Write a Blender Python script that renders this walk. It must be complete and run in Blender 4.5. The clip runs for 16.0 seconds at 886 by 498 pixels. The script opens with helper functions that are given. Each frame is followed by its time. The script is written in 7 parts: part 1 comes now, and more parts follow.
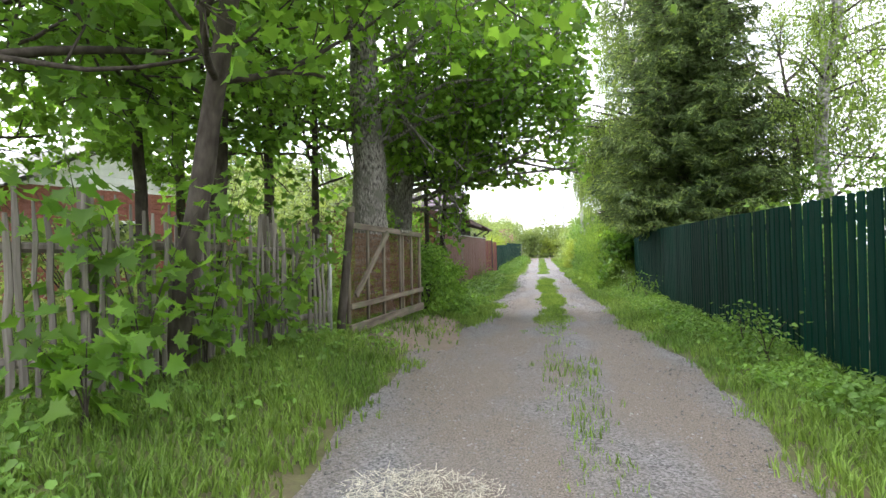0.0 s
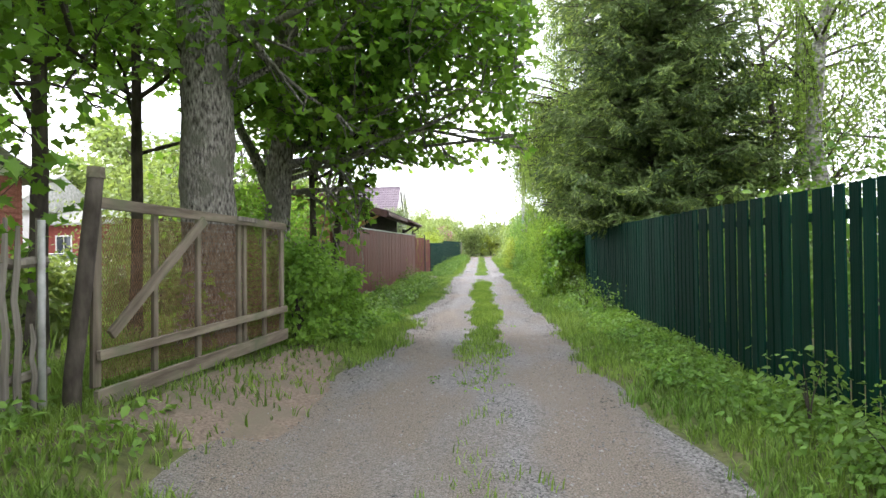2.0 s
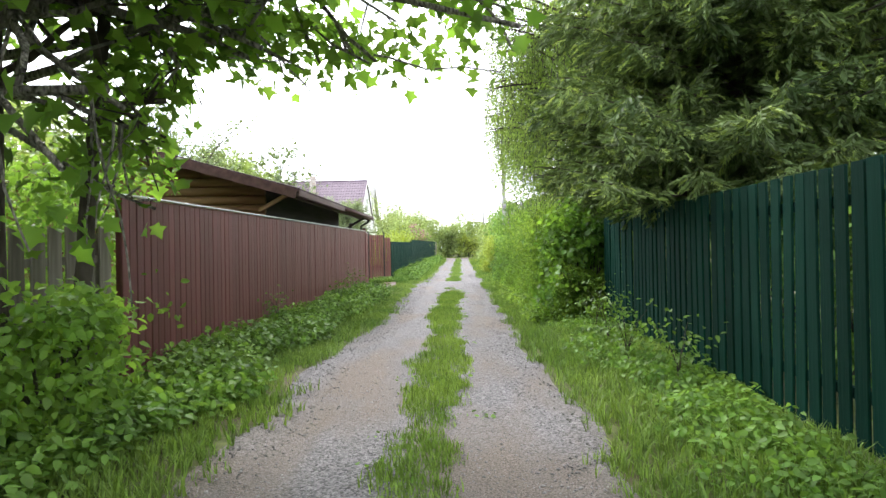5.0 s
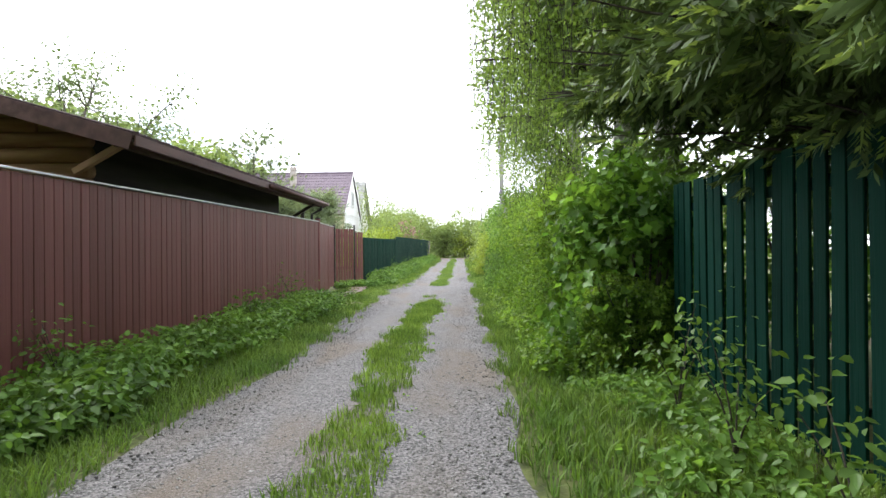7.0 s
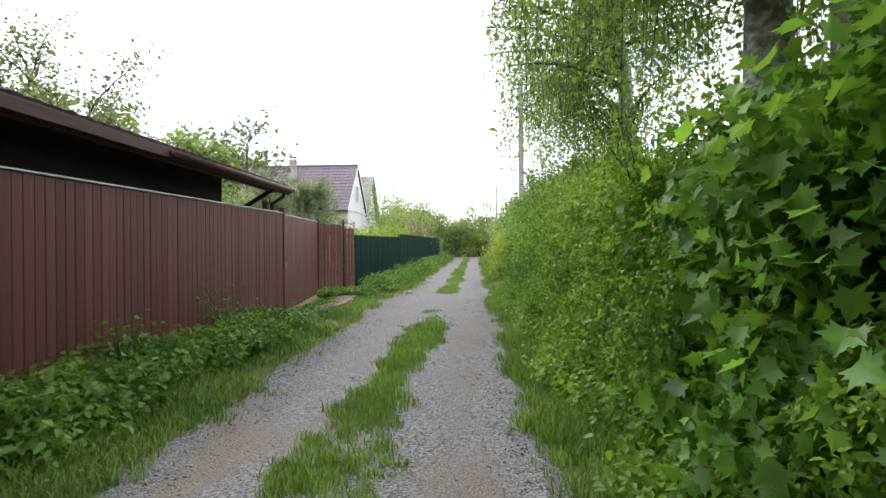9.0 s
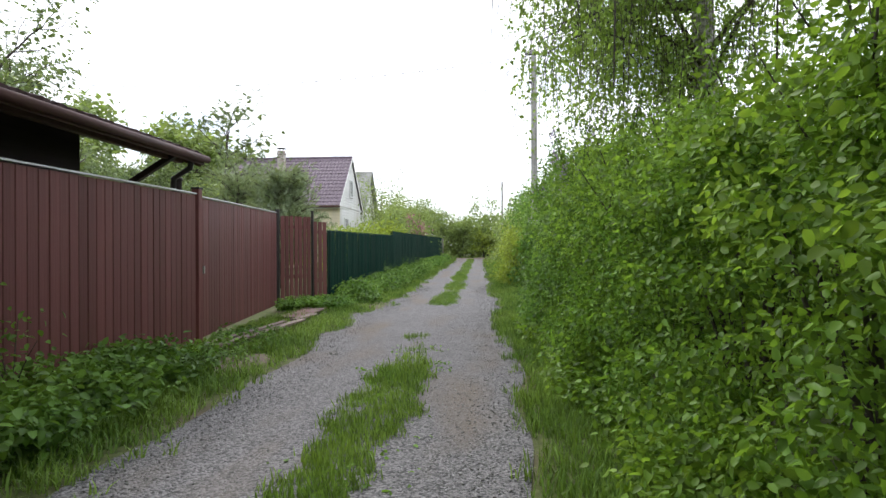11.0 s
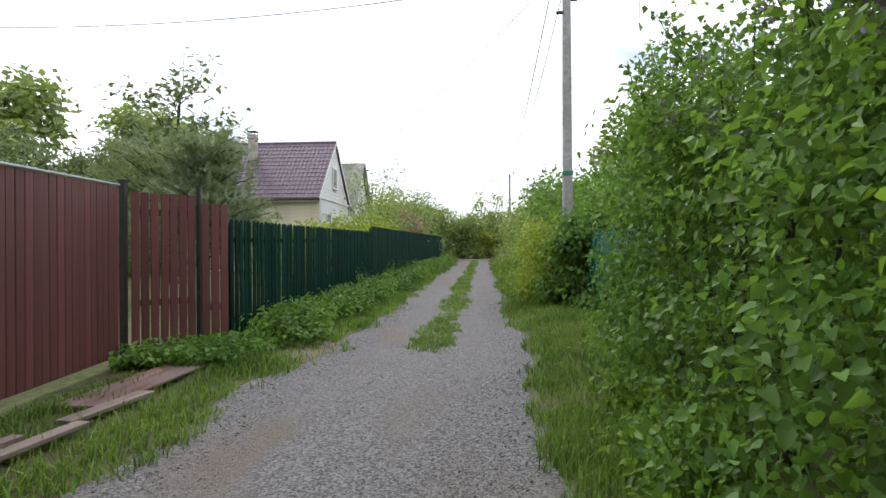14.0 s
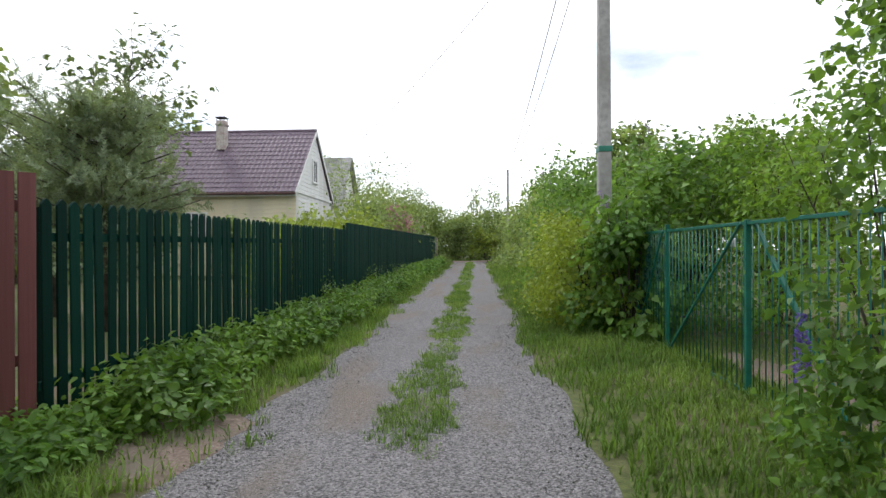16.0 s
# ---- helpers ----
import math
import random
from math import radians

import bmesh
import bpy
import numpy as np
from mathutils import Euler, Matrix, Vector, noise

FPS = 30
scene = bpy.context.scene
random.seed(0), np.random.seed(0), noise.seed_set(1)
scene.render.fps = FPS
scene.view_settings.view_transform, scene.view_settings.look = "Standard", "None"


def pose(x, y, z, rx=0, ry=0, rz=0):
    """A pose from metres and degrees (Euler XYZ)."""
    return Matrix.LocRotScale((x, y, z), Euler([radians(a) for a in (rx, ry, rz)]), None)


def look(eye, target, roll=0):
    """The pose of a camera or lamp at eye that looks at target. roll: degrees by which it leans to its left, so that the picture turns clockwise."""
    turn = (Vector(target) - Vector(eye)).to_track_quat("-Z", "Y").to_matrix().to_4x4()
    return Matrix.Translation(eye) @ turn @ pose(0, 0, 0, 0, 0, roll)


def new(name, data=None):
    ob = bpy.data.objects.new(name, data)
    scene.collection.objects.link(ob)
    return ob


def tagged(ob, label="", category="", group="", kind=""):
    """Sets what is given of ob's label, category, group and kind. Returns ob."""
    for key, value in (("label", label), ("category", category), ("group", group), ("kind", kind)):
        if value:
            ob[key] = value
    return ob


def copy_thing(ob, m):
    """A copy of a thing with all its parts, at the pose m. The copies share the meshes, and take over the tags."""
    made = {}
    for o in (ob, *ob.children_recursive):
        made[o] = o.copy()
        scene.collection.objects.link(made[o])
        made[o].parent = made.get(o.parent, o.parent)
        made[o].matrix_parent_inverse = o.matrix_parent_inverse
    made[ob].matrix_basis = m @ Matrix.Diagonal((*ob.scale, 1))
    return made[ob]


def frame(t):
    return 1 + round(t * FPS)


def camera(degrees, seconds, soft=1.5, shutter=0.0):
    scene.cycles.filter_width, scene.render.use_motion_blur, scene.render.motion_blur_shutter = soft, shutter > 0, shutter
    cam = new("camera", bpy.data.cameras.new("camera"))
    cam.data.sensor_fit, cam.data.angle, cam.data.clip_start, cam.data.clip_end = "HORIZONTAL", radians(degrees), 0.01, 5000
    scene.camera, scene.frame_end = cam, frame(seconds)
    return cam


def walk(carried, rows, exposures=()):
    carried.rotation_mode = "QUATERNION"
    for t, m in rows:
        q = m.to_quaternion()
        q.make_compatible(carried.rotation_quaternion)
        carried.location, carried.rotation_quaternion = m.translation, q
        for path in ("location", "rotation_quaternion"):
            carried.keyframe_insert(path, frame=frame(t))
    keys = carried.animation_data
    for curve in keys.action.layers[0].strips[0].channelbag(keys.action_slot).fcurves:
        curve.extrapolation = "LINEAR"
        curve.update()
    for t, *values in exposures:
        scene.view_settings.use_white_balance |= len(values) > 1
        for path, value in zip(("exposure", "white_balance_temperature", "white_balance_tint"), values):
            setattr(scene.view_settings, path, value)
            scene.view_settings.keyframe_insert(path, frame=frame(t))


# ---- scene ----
cam = camera(76.5, 16.0)
PATH = [
    (0, (0.081, -0.066, 1.345), (-0.255, 1.905, 1.363), -1.4),
    (0.5, (0.239, 0.858, 1.322), (-0.041, 2.838, 1.339), -1.3),
    (1, (0.274, 1.783, 1.34), (0.062, 3.772, 1.351), -1.1),
    (1.5, (0.323, 2.627, 1.372), (0.171, 4.621, 1.382), -1.0),
    (2, (0.329, 3.506, 1.378), (0.194, 5.501, 1.384), -1.0),
    (2.5, (0.374, 4.423, 1.353), (0.255, 6.42, 1.359), -0.9),
    (3, (0.412, 5.275, 1.371), (0.287, 7.271, 1.378), -0.8),
    (3.5, (0.475, 6.135, 1.358), (0.378, 8.133, 1.365), -0.7),
    (4, (0.501, 6.953, 1.362), (0.43, 8.951, 1.37), -0.9),
    (6.5, (1.032, 12.475, 1.272), (0.973, 14.475, 1.279), -1.0),
    (7, (1.116, 13.4, 1.257), (1.054, 15.399, 1.266), -0.5),
    (7.5, (1.164, 14.342, 1.279), (1.096, 16.341, 1.283), -0.6),
    (8, (1.195, 15.224, 1.282), (1.118, 17.222, 1.288), -0.4),
    (8.5, (1.178, 16.148, 1.302), (1.077, 18.146, 1.307), -0.2),
    (9, (1.179, 17.03, 1.319), (1.066, 19.027, 1.322), -0.5),
    (11.5, (1.2, 21.449, 1.303), (1.067, 23.445, 1.307), -0.3),
    (12, (1.186, 22.408, 1.307), (1.052, 24.404, 1.31), -0.5),
    (12.5, (1.125, 23.363, 1.324), (0.988, 25.358, 1.326), -0.4),
    (13, (1.155, 24.328, 1.323), (1.02, 26.323, 1.327), -0.5),
    (13.5, (1.094, 25.245, 1.339), (0.958, 27.241, 1.342), -0.4),
    (14, (1.046, 26.19, 1.358), (0.906, 28.185, 1.361), -0.3),
    (14.5, (0.966, 27.063, 1.406), (0.823, 29.058, 1.407), -0.2),
    (15, (0.929, 27.99, 1.404), (0.799, 29.985, 1.407), -0.3),
    (15.5, (0.876, 28.851, 1.396), (0.745, 30.847, 1.399), -0.3),
    (16, (0.813, 29.687, 1.4), (0.697, 31.684, 1.405), -0.2),
]
walk(cam, [(t, look(eye, target, roll)) for t, eye, target, roll in PATH],
     [(0, 1.43, 6220, 14), (2.5, 1.55, 6220, 14), (4, 1.58, 6220, 14), (7, 1.14, 6130, 12.5), (9, 0.74, 6130, 12.5), (12.5, 0.21, 6130, 12.5), (16, 0.08, 6130, 12.5)])

# ---- world and light ----
world = bpy.data.worlds.new("world")
scene.world = world
world.use_nodes = True
wn, wl = world.node_tree.nodes, world.node_tree.links
wn.clear()
SUN_EL, SUN_AZ = radians(48), radians(-40)      # azimuth from +y towards +x
sky = wn.new("ShaderNodeTexSky")
sky.sky_type, sky.sun_disc = "NISHITA", False
sky.sun_elevation, sky.sun_rotation = SUN_EL, SUN_AZ
cloud_co = wn.new("ShaderNodeTexCoord")
cloud_map = wn.new("ShaderNodeMapping")
cloud_map.inputs["Scale"].default_value = (1.6, 1.6, 4.0)
cloud = wn.new("ShaderNodeTexNoise")
cloud.inputs["Scale"].default_value, cloud.inputs["Detail"].default_value = 2.2, 6.0
cloud_ramp = wn.new("ShaderNodeValToRGB")
cloud_ramp.color_ramp.elements[0].position, cloud_ramp.color_ramp.elements[1].position = 0.28, 0.50
cloud_ramp.color_ramp.elements[0].color = (0.22, 0.22, 0.22, 1)
cloud_mix = wn.new("ShaderNodeMixRGB")
cloud_mix.inputs[2].default_value = (12.5, 12.6, 12.8, 1)
world_bg = wn.new("ShaderNodeBackground")
world_bg.inputs["Strength"].default_value = 0.12
world_out = wn.new("ShaderNodeOutputWorld")
wl.new(cloud_co.outputs["Generated"], cloud_map.inputs["Vector"])
wl.new(cloud_map.outputs[0], cloud.inputs["Vector"])
wl.new(cloud.outputs["Fac"], cloud_ramp.inputs[0])
wl.new(cloud_ramp.outputs[0], cloud_mix.inputs[0])
wl.new(sky.outputs[0], cloud_mix.inputs[1])
wl.new(cloud_mix.outputs[0], world_bg.inputs["Color"])
wl.new(world_bg.outputs[0], world_out.inputs["Surface"])

sun_data = bpy.data.lights.new("sun", "SUN")
sun_data.energy, sun_data.angle, sun_data.color = 1.3, radians(11), (1.0, 0.95, 0.87)
sun = new("sun", sun_data)
sun_dir = Vector((math.sin(SUN_AZ) * math.cos(SUN_EL), math.cos(SUN_AZ) * math.cos(SUN_EL), math.sin(SUN_EL)))
sun.matrix_basis = look(sun_dir * 60, (0, 0, 0))


# ---- materials ----
def material(name, colors, scale=6.0, rough=0.8, metal=0.0, bump=0.3, bump_scale=40.0, stretch=(1, 1, 1), random_amount=0.0,
             island=False, spec=0.3, stain=None, stain_scale=0.8, translucent=0.0, depth=0.01):
    """A surface of two noise scales. colors: dark and light; stain: a third colour in large patches."""
    m = bpy.data.materials.new(name)
    m.use_nodes = True
    n, l = m.node_tree.nodes, m.node_tree.links
    bsdf = n["Principled BSDF"]
    out = n["Material Output"]
    co = n.new("ShaderNodeTexCoord")
    mp = n.new("ShaderNodeMapping")
    mp.inputs["Scale"].default_value = stretch
    l.new(co.outputs["Object"], mp.inputs["Vector"])
    fine = n.new("ShaderNodeTexNoise")
    fine.inputs["Scale"].default_value, fine.inputs["Detail"].default_value = scale, 7.0
    l.new(mp.outputs[0], fine.inputs["Vector"])
    ramp = n.new("ShaderNodeValToRGB")
    ramp.color_ramp.elements[0].position, ramp.color_ramp.elements[1].position = 0.32, 0.68
    ramp.color_ramp.elements[0].color = (*colors[0], 1)
    ramp.color_ramp.elements[1].color = (*colors[1], 1)
    l.new(fine.outputs["Fac"], ramp.inputs[0])
    color = ramp.outputs[0]
    if stain:
        big = n.new("ShaderNodeTexNoise")
        big.inputs["Scale"].default_value, big.inputs["Detail"].default_value = stain_scale, 5.0
        l.new(co.outputs["Object"], big.inputs["Vector"])
        bramp = n.new("ShaderNodeValToRGB")
        bramp.color_ramp.elements[0].position, bramp.color_ramp.elements[1].position = 0.48, 0.66
        l.new(big.outputs["Fac"], bramp.inputs[0])
        mix = n.new("ShaderNodeMixRGB")
        l.new(bramp.outputs[0], mix.inputs[0])
        l.new(color, mix.inputs[1])
        mix.inputs[2].default_value = (*stain, 1)
        color = mix.outputs[0]
    if random_amount:
        if island:
            info = n.new("ShaderNodeNewGeometry").outputs["Random Per Island"]
        else:
            info = n.new("ShaderNodeObjectInfo").outputs["Random"]
        span = n.new("ShaderNodeMapRange")
        span.inputs["To Min"].default_value, span.inputs["To Max"].default_value = 1 - random_amount, 1 + random_amount
        l.new(info, span.inputs["Value"])
        hsv = n.new("ShaderNodeHueSaturation")
        l.new(span.outputs[0], hsv.inputs["Value"])
        if island:
            hue = n.new("ShaderNodeMapRange")
            hue.inputs["To Min"].default_value, hue.inputs["To Max"].default_value = 0.485, 0.515
            l.new(fine.outputs["Fac"], hue.inputs["Value"])
            l.new(hue.outputs[0], hsv.inputs["Hue"])
        l.new(color, hsv.inputs["Color"])
        color = hsv.outputs[0]
    l.new(color, bsdf.inputs["Base Color"])
    bsdf.inputs["Roughness"].default_value = rough
    bsdf.inputs["Metallic"].default_value = metal
    bsdf.inputs["Specular IOR Level"].default_value = spec
    if bump:
        grain = n.new("ShaderNodeTexNoise")
        grain.inputs["Scale"].default_value, grain.inputs["Detail"].default_value = bump_scale, 6.0
        l.new(mp.outputs[0], grain.inputs["Vector"])
        bn = n.new("ShaderNodeBump")
        bn.inputs["Strength"].default_value, bn.inputs["Distance"].default_value = bump, depth
        l.new(grain.outputs["Fac"], bn.inputs["Height"])
        l.new(bn.outputs[0], bsdf.inputs["Normal"])
    if translucent:
        tr = n.new("ShaderNodeBsdfTranslucent")
        gain = n.new("ShaderNodeMixRGB")
        gain.blend_type, gain.inputs[0].default_value = "MULTIPLY", 1.0
        gain.inputs[2].default_value = (1.25, 1.22, 0.62, 1)
        l.new(color, gain.inputs[1])
        l.new(gain.outputs[0], tr.inputs["Color"])
        ms = n.new("ShaderNodeMixShader")
        ms.inputs[0].default_value = translucent
        l.new(bsdf.outputs[0], ms.inputs[1])
        l.new(tr.outputs[0], ms.inputs[2])
        l.new(ms.outputs[0], out.inputs["Surface"])
    return m


def leaf_material(name, dark, light, amount=0.35, translucent=0.4, rough=0.45):
    return material(name, (dark, light), scale=0.9, rough=rough, bump=0.0, random_amount=amount, island=True, spec=0.28, translucent=translucent)


def gravel_material():
    """Crushed grey stone with brown earth worn through it in patches."""
    m = bpy.data.materials.new("gravel")
    m.use_nodes = True
    n, l = m.node_tree.nodes, m.node_tree.links
    bsdf = n["Principled BSDF"]
    co = n.new("ShaderNodeTexCoord")
    cell = n.new("ShaderNodeTexVoronoi")
    cell.inputs["Scale"].default_value = 74.0
    l.new(co.outputs["Object"], cell.inputs["Vector"])
    ramp = n.new("ShaderNodeValToRGB")
    ramp.color_ramp.elements[0].color, ramp.color_ramp.elements[1].color = (0.064, 0.062, 0.062, 1), (0.295, 0.282, 0.278, 1)
    sep = n.new("ShaderNodeSeparateColor")
    l.new(cell.outputs["Color"], sep.inputs[0])
    l.new(sep.outputs[0], ramp.inputs[0])
    grit = n.new("ShaderNodeTexNoise")
    grit.inputs["Scale"].default_value, grit.inputs["Detail"].default_value = 90.0, 4.0
    l.new(co.outputs["Object"], grit.inputs["Vector"])
    earth = n.new("ShaderNodeValToRGB")
    earth.color_ramp.elements[0].color, earth.color_ramp.elements[1].color = (0.088, 0.073, 0.058, 1), (0.275, 0.235, 0.20, 1)
    earth.color_ramp.elements[0].position, earth.color_ramp.elements[1].position = 0.34, 0.66
    l.new(grit.outputs["Fac"], earth.inputs[0])
    patch = n.new("ShaderNodeTexNoise")
    patch.inputs["Scale"].default_value, patch.inputs["Detail"].default_value = 0.9, 6.0
    mp = n.new("ShaderNodeMapping")
    mp.inputs["Scale"].default_value = (1.4, 0.5, 1.0)
    l.new(co.outputs["Object"], mp.inputs["Vector"])
    l.new(mp.outputs[0], patch.inputs["Vector"])
    # more bare earth over the first stretch of the lane
    xyz = n.new("ShaderNodeSeparateXYZ")
    l.new(co.outputs["Object"], xyz.inputs[0])
    bare = n.new("ShaderNodeMapRange")
    bare.inputs["From Min"].default_value, bare.inputs["From Max"].default_value = 6.0, 24.0
    bare.inputs["To Min"].default_value, bare.inputs["To Max"].default_value = 0.14, -0.04
    l.new(xyz.outputs["Y"], bare.inputs["Value"])
    add = n.new("ShaderNodeMath")
    l.new(patch.outputs["Fac"], add.inputs[0])
    l.new(bare.outputs[0], add.inputs[1])
    # and along the two wheel tracks
    middle = n.new("ShaderNodeMath")
    middle.operation, middle.inputs[1].default_value = "SUBTRACT", 0.33
    l.new(xyz.outputs["X"], middle.inputs[0])
    away = n.new("ShaderNodeMath")
    away.operation = "ABSOLUTE"
    l.new(middle.outputs[0], away.inputs[0])
    track = n.new("ShaderNodeMath")
    track.operation, track.inputs[1].default_value = "SUBTRACT", 0.80
    l.new(away.outputs[0], track.inputs[0])
    rim = n.new("ShaderNodeMath")
    rim.operation = "ABSOLUTE"
    l.new(track.outputs[0], rim.inputs[0])
    worn = n.new("ShaderNodeMapRange")
    worn.inputs["From Min"].default_value, worn.inputs["From Max"].default_value = 0.0, 0.5
    worn.inputs["To Min"].default_value, worn.inputs["To Max"].default_value = 0.08, -0.06
    l.new(rim.outputs[0], worn.inputs["Value"])
    add_worn = n.new("ShaderNodeMath")
    l.new(add.outputs[0], add_worn.inputs[0])
    l.new(worn.outputs[0], add_worn.inputs[1])
    pr = n.new("ShaderNodeValToRGB")
    pr.color_ramp.elements[0].position, pr.color_ramp.elements[1].position = 0.46, 0.66
    l.new(add_worn.outputs[0], pr.inputs[0])
    mix = n.new("ShaderNodeMixRGB")
    l.new(pr.outputs[0], mix.inputs[0])
    l.new(ramp.outputs[0], mix.inputs[1])
    l.new(earth.outputs[0], mix.inputs[2])
    l.new(mix.outputs[0], bsdf.inputs["Base Color"])
    bsdf.inputs["Roughness"].default_value = 0.9
    bsdf.inputs["Specular IOR Level"].default_value = 0.25
    inv = n.new("ShaderNodeMath")
    inv.operation, inv.inputs[0].default_value = "SUBTRACT", 1.0
    l.new(cell.outputs["Distance"], inv.inputs[1])
    bn = n.new("ShaderNodeBump")
    bn.inputs["Strength"].default_value, bn.inputs["Distance"].default_value = 0.8, 0.013
    l.new(inv.outputs[0], bn.inputs["Height"])
    l.new(bn.outputs[0], bsdf.inputs["Normal"])
    return m


GRAVEL = gravel_material()
SOIL = material("meadow_soil", ((0.055, 0.068, 0.022), (0.12, 0.14, 0.042)), scale=14, rough=0.95, bump=0.8, bump_scale=40, stain=(0.13, 0.105, 0.065), stain_scale=0.9)
EARTH = material("bare_earth", ((0.12, 0.09, 0.07), (0.26, 0.20, 0.16)), scale=40, rough=0.95, bump=0.4, bump_scale=120, stain=(0.16, 0.135, 0.10), stain_scale=2.5)
STONE = material("loose_stone", ((0.12, 0.115, 0.11), (0.31, 0.30, 0.285)), scale=3, rough=0.9, bump=0.0, random_amount=0.35, island=True)
GRASS = leaf_material("grass_blade", (0.10, 0.195, 0.036), (0.225, 0.325, 0.068), 0.45, 0.35, 0.55)
WEED = leaf_material("weed_leaf", (0.10, 0.215, 0.045), (0.21, 0.345, 0.075), 0.35, 0.48)
MAPLE = leaf_material("maple_leaf", (0.10, 0.225, 0.04), (0.23, 0.385, 0.07), 0.4, 0.62)
HEDGE = leaf_material("hedge_leaf", (0.10, 0.21, 0.03), (0.26, 0.38, 0.06), 0.45, 0.5)
# darker copy of the maple leaf; the hedge's shade is in the colour
HEDGE_MAPLE = leaf_material("shaded_maple_leaf", (0.077, 0.185, 0.032), (0.215, 0.36, 0.06), 0.5, 0.45, 0.45)
HEDGE_DEEP = leaf_material("deep_green_hedge_leaf", (0.092, 0.20, 0.032), (0.245, 0.37, 0.064), 0.5, 0.48, 0.5)
THICKET = leaf_material("grey_green_leaf", (0.11, 0.165, 0.075), (0.215, 0.275, 0.13), 0.35, 0.35)
LILAC = leaf_material("lilac_leaf", (0.085, 0.185, 0.042), (0.205, 0.33, 0.07), 0.4, 0.45)
BIRCH_LEAF = leaf_material("birch_leaf", (0.15, 0.25, 0.06), (0.26, 0.37, 0.09), 0.35, 0.5)
NEEDLE = leaf_material("spruce_needle", (0.06, 0.105, 0.037), (0.185, 0.255, 0.085), 0.45, 0.15, 0.65)
NEW_NEEDLE = leaf_material("spruce_new_growth", (0.22, 0.32, 0.085), (0.36, 0.46, 0.14), 0.3, 0.35, 0.6)
# nettle green, darkened further to hold the shade at the fence foot
NETTLE = leaf_material("shade_darkened_nettle_leaf", (0.08, 0.175, 0.035), (0.19, 0.31, 0.06), 0.4, 0.4)
ELDER = leaf_material("elder_leaf", (0.12, 0.255, 0.045), (0.25, 0.40, 0.08), 0.35, 0.55)
PINE = leaf_material("pine_needle", (0.15, 0.205, 0.12), (0.28, 0.34, 0.19), 0.3, 0.3)
FAR_LEAF = leaf_material("distant_leaf", (0.155, 0.23, 0.08), (0.30, 0.375, 0.135), 0.35, 0.45)
YELLOW_LEAF = leaf_material("spirea_leaf", (0.20, 0.28, 0.04), (0.34, 0.41, 0.07), 0.3, 0.4)
PURPLE = leaf_material("lilac_flower", (0.20, 0.13, 0.35), (0.36, 0.27, 0.55), 0.25, 0.3)
LUPIN = leaf_material("lupin_flower", (0.10, 0.07, 0.38), (0.24, 0.18, 0.60), 0.25, 0.3)
PINK = leaf_material("pink_blossom", (0.30, 0.12, 0.20), (0.45, 0.22, 0.30), 0.3, 0.3)
# whitish strip colour that stands for sunlight on the lane
SUN_PATCH = leaf_material("sun_patch_pale", (0.50, 0.46, 0.39), (0.70, 0.66, 0.58), 0.25, 0.2, 0.7)
BARK = material("grey_bark", ((0.025, 0.021, 0.018), (0.43, 0.40, 0.36)), scale=36, rough=0.95, bump=1.0, bump_scale=40, stretch=(1, 1, 0.34), stain=(0.16, 0.155, 0.125), stain_scale=2.5, depth=0.06)
BARK_DARK = material("dark_bark", ((0.035, 0.028, 0.022), (0.10, 0.085, 0.07)), scale=12, rough=0.95, bump=0.9, bump_scale=25, stretch=(1, 1, 0.4))
BIRCH_BARK = material("birch_bark", ((0.13, 0.12, 0.11), (0.66, 0.64, 0.60)), scale=13, rough=0.85, bump=0.8, bump_scale=22, stretch=(1, 1, 1.6), stain=(0.12, 0.11, 0.10), stain_scale=5, depth=0.03)
OLD_WOOD = material("weathered_wood", ((0.09, 0.08, 0.066), (0.27, 0.245, 0.21)), scale=16, rough=0.9, bump=0.6, bump_scale=40, stretch=(1, 1, 0.08), random_amount=0.25, stain=(0.15, 0.125, 0.09), stain_scale=2)
OLD_BEAM = material("weathered_beam", ((0.085, 0.068, 0.05), (0.28, 0.235, 0.18)), scale=14, rough=0.9, bump=0.6, bump_scale=40, stretch=(0.12, 1, 1), random_amount=0.15, stain=(0.14, 0.14, 0.09), stain_scale=2)
GREEN_PAINT = material("green_paint", ((0.0025, 0.0225, 0.0155), (0.005, 0.0355, 0.0245)), scale=10, rough=0.7, bump=0.35, bump_scale=50, stretch=(1, 1, 0.08), random_amount=0.25, spec=0.08, stain=(0.005, 0.0275, 0.0215), stain_scale=2)
BROWN_PAINT = material("brown_paint", ((0.11, 0.037, 0.036), (0.195, 0.073, 0.068)), scale=10, rough=0.55, bump=0.4, bump_scale=45, stretch=(1, 1, 0.06), random_amount=0.18, spec=0.3, stain=(0.14, 0.055, 0.053), stain_scale=1.6)
TEAL_METAL = material("teal_enamel", ((0.007, 0.10, 0.065), (0.012, 0.15, 0.10)), scale=8, rough=0.4, bump=0.15, bump_scale=60, spec=0.4, stain=(0.02, 0.13, 0.09))
TEAL_BRIGHT = material("bright_teal_post", ((0.02, 0.16, 0.11), (0.03, 0.22, 0.15)), scale=8, rough=0.45, bump=0.2, spec=0.5)
BLACK_METAL = material("black_metal", ((0.015, 0.014, 0.014), (0.035, 0.03, 0.03)), scale=12, rough=0.5, bump=0.2, spec=0.4)
ZINC = material("galvanised_steel", ((0.42, 0.43, 0.44), (0.62, 0.63, 0.64)), scale=7, rough=0.42, metal=0.8, bump=0.1, spec=0.5)
RUSTY = material("rusty_wire", ((0.13, 0.07, 0.04), (0.26, 0.155, 0.09)), scale=30, rough=0.85, metal=0.2, bump=0.0)
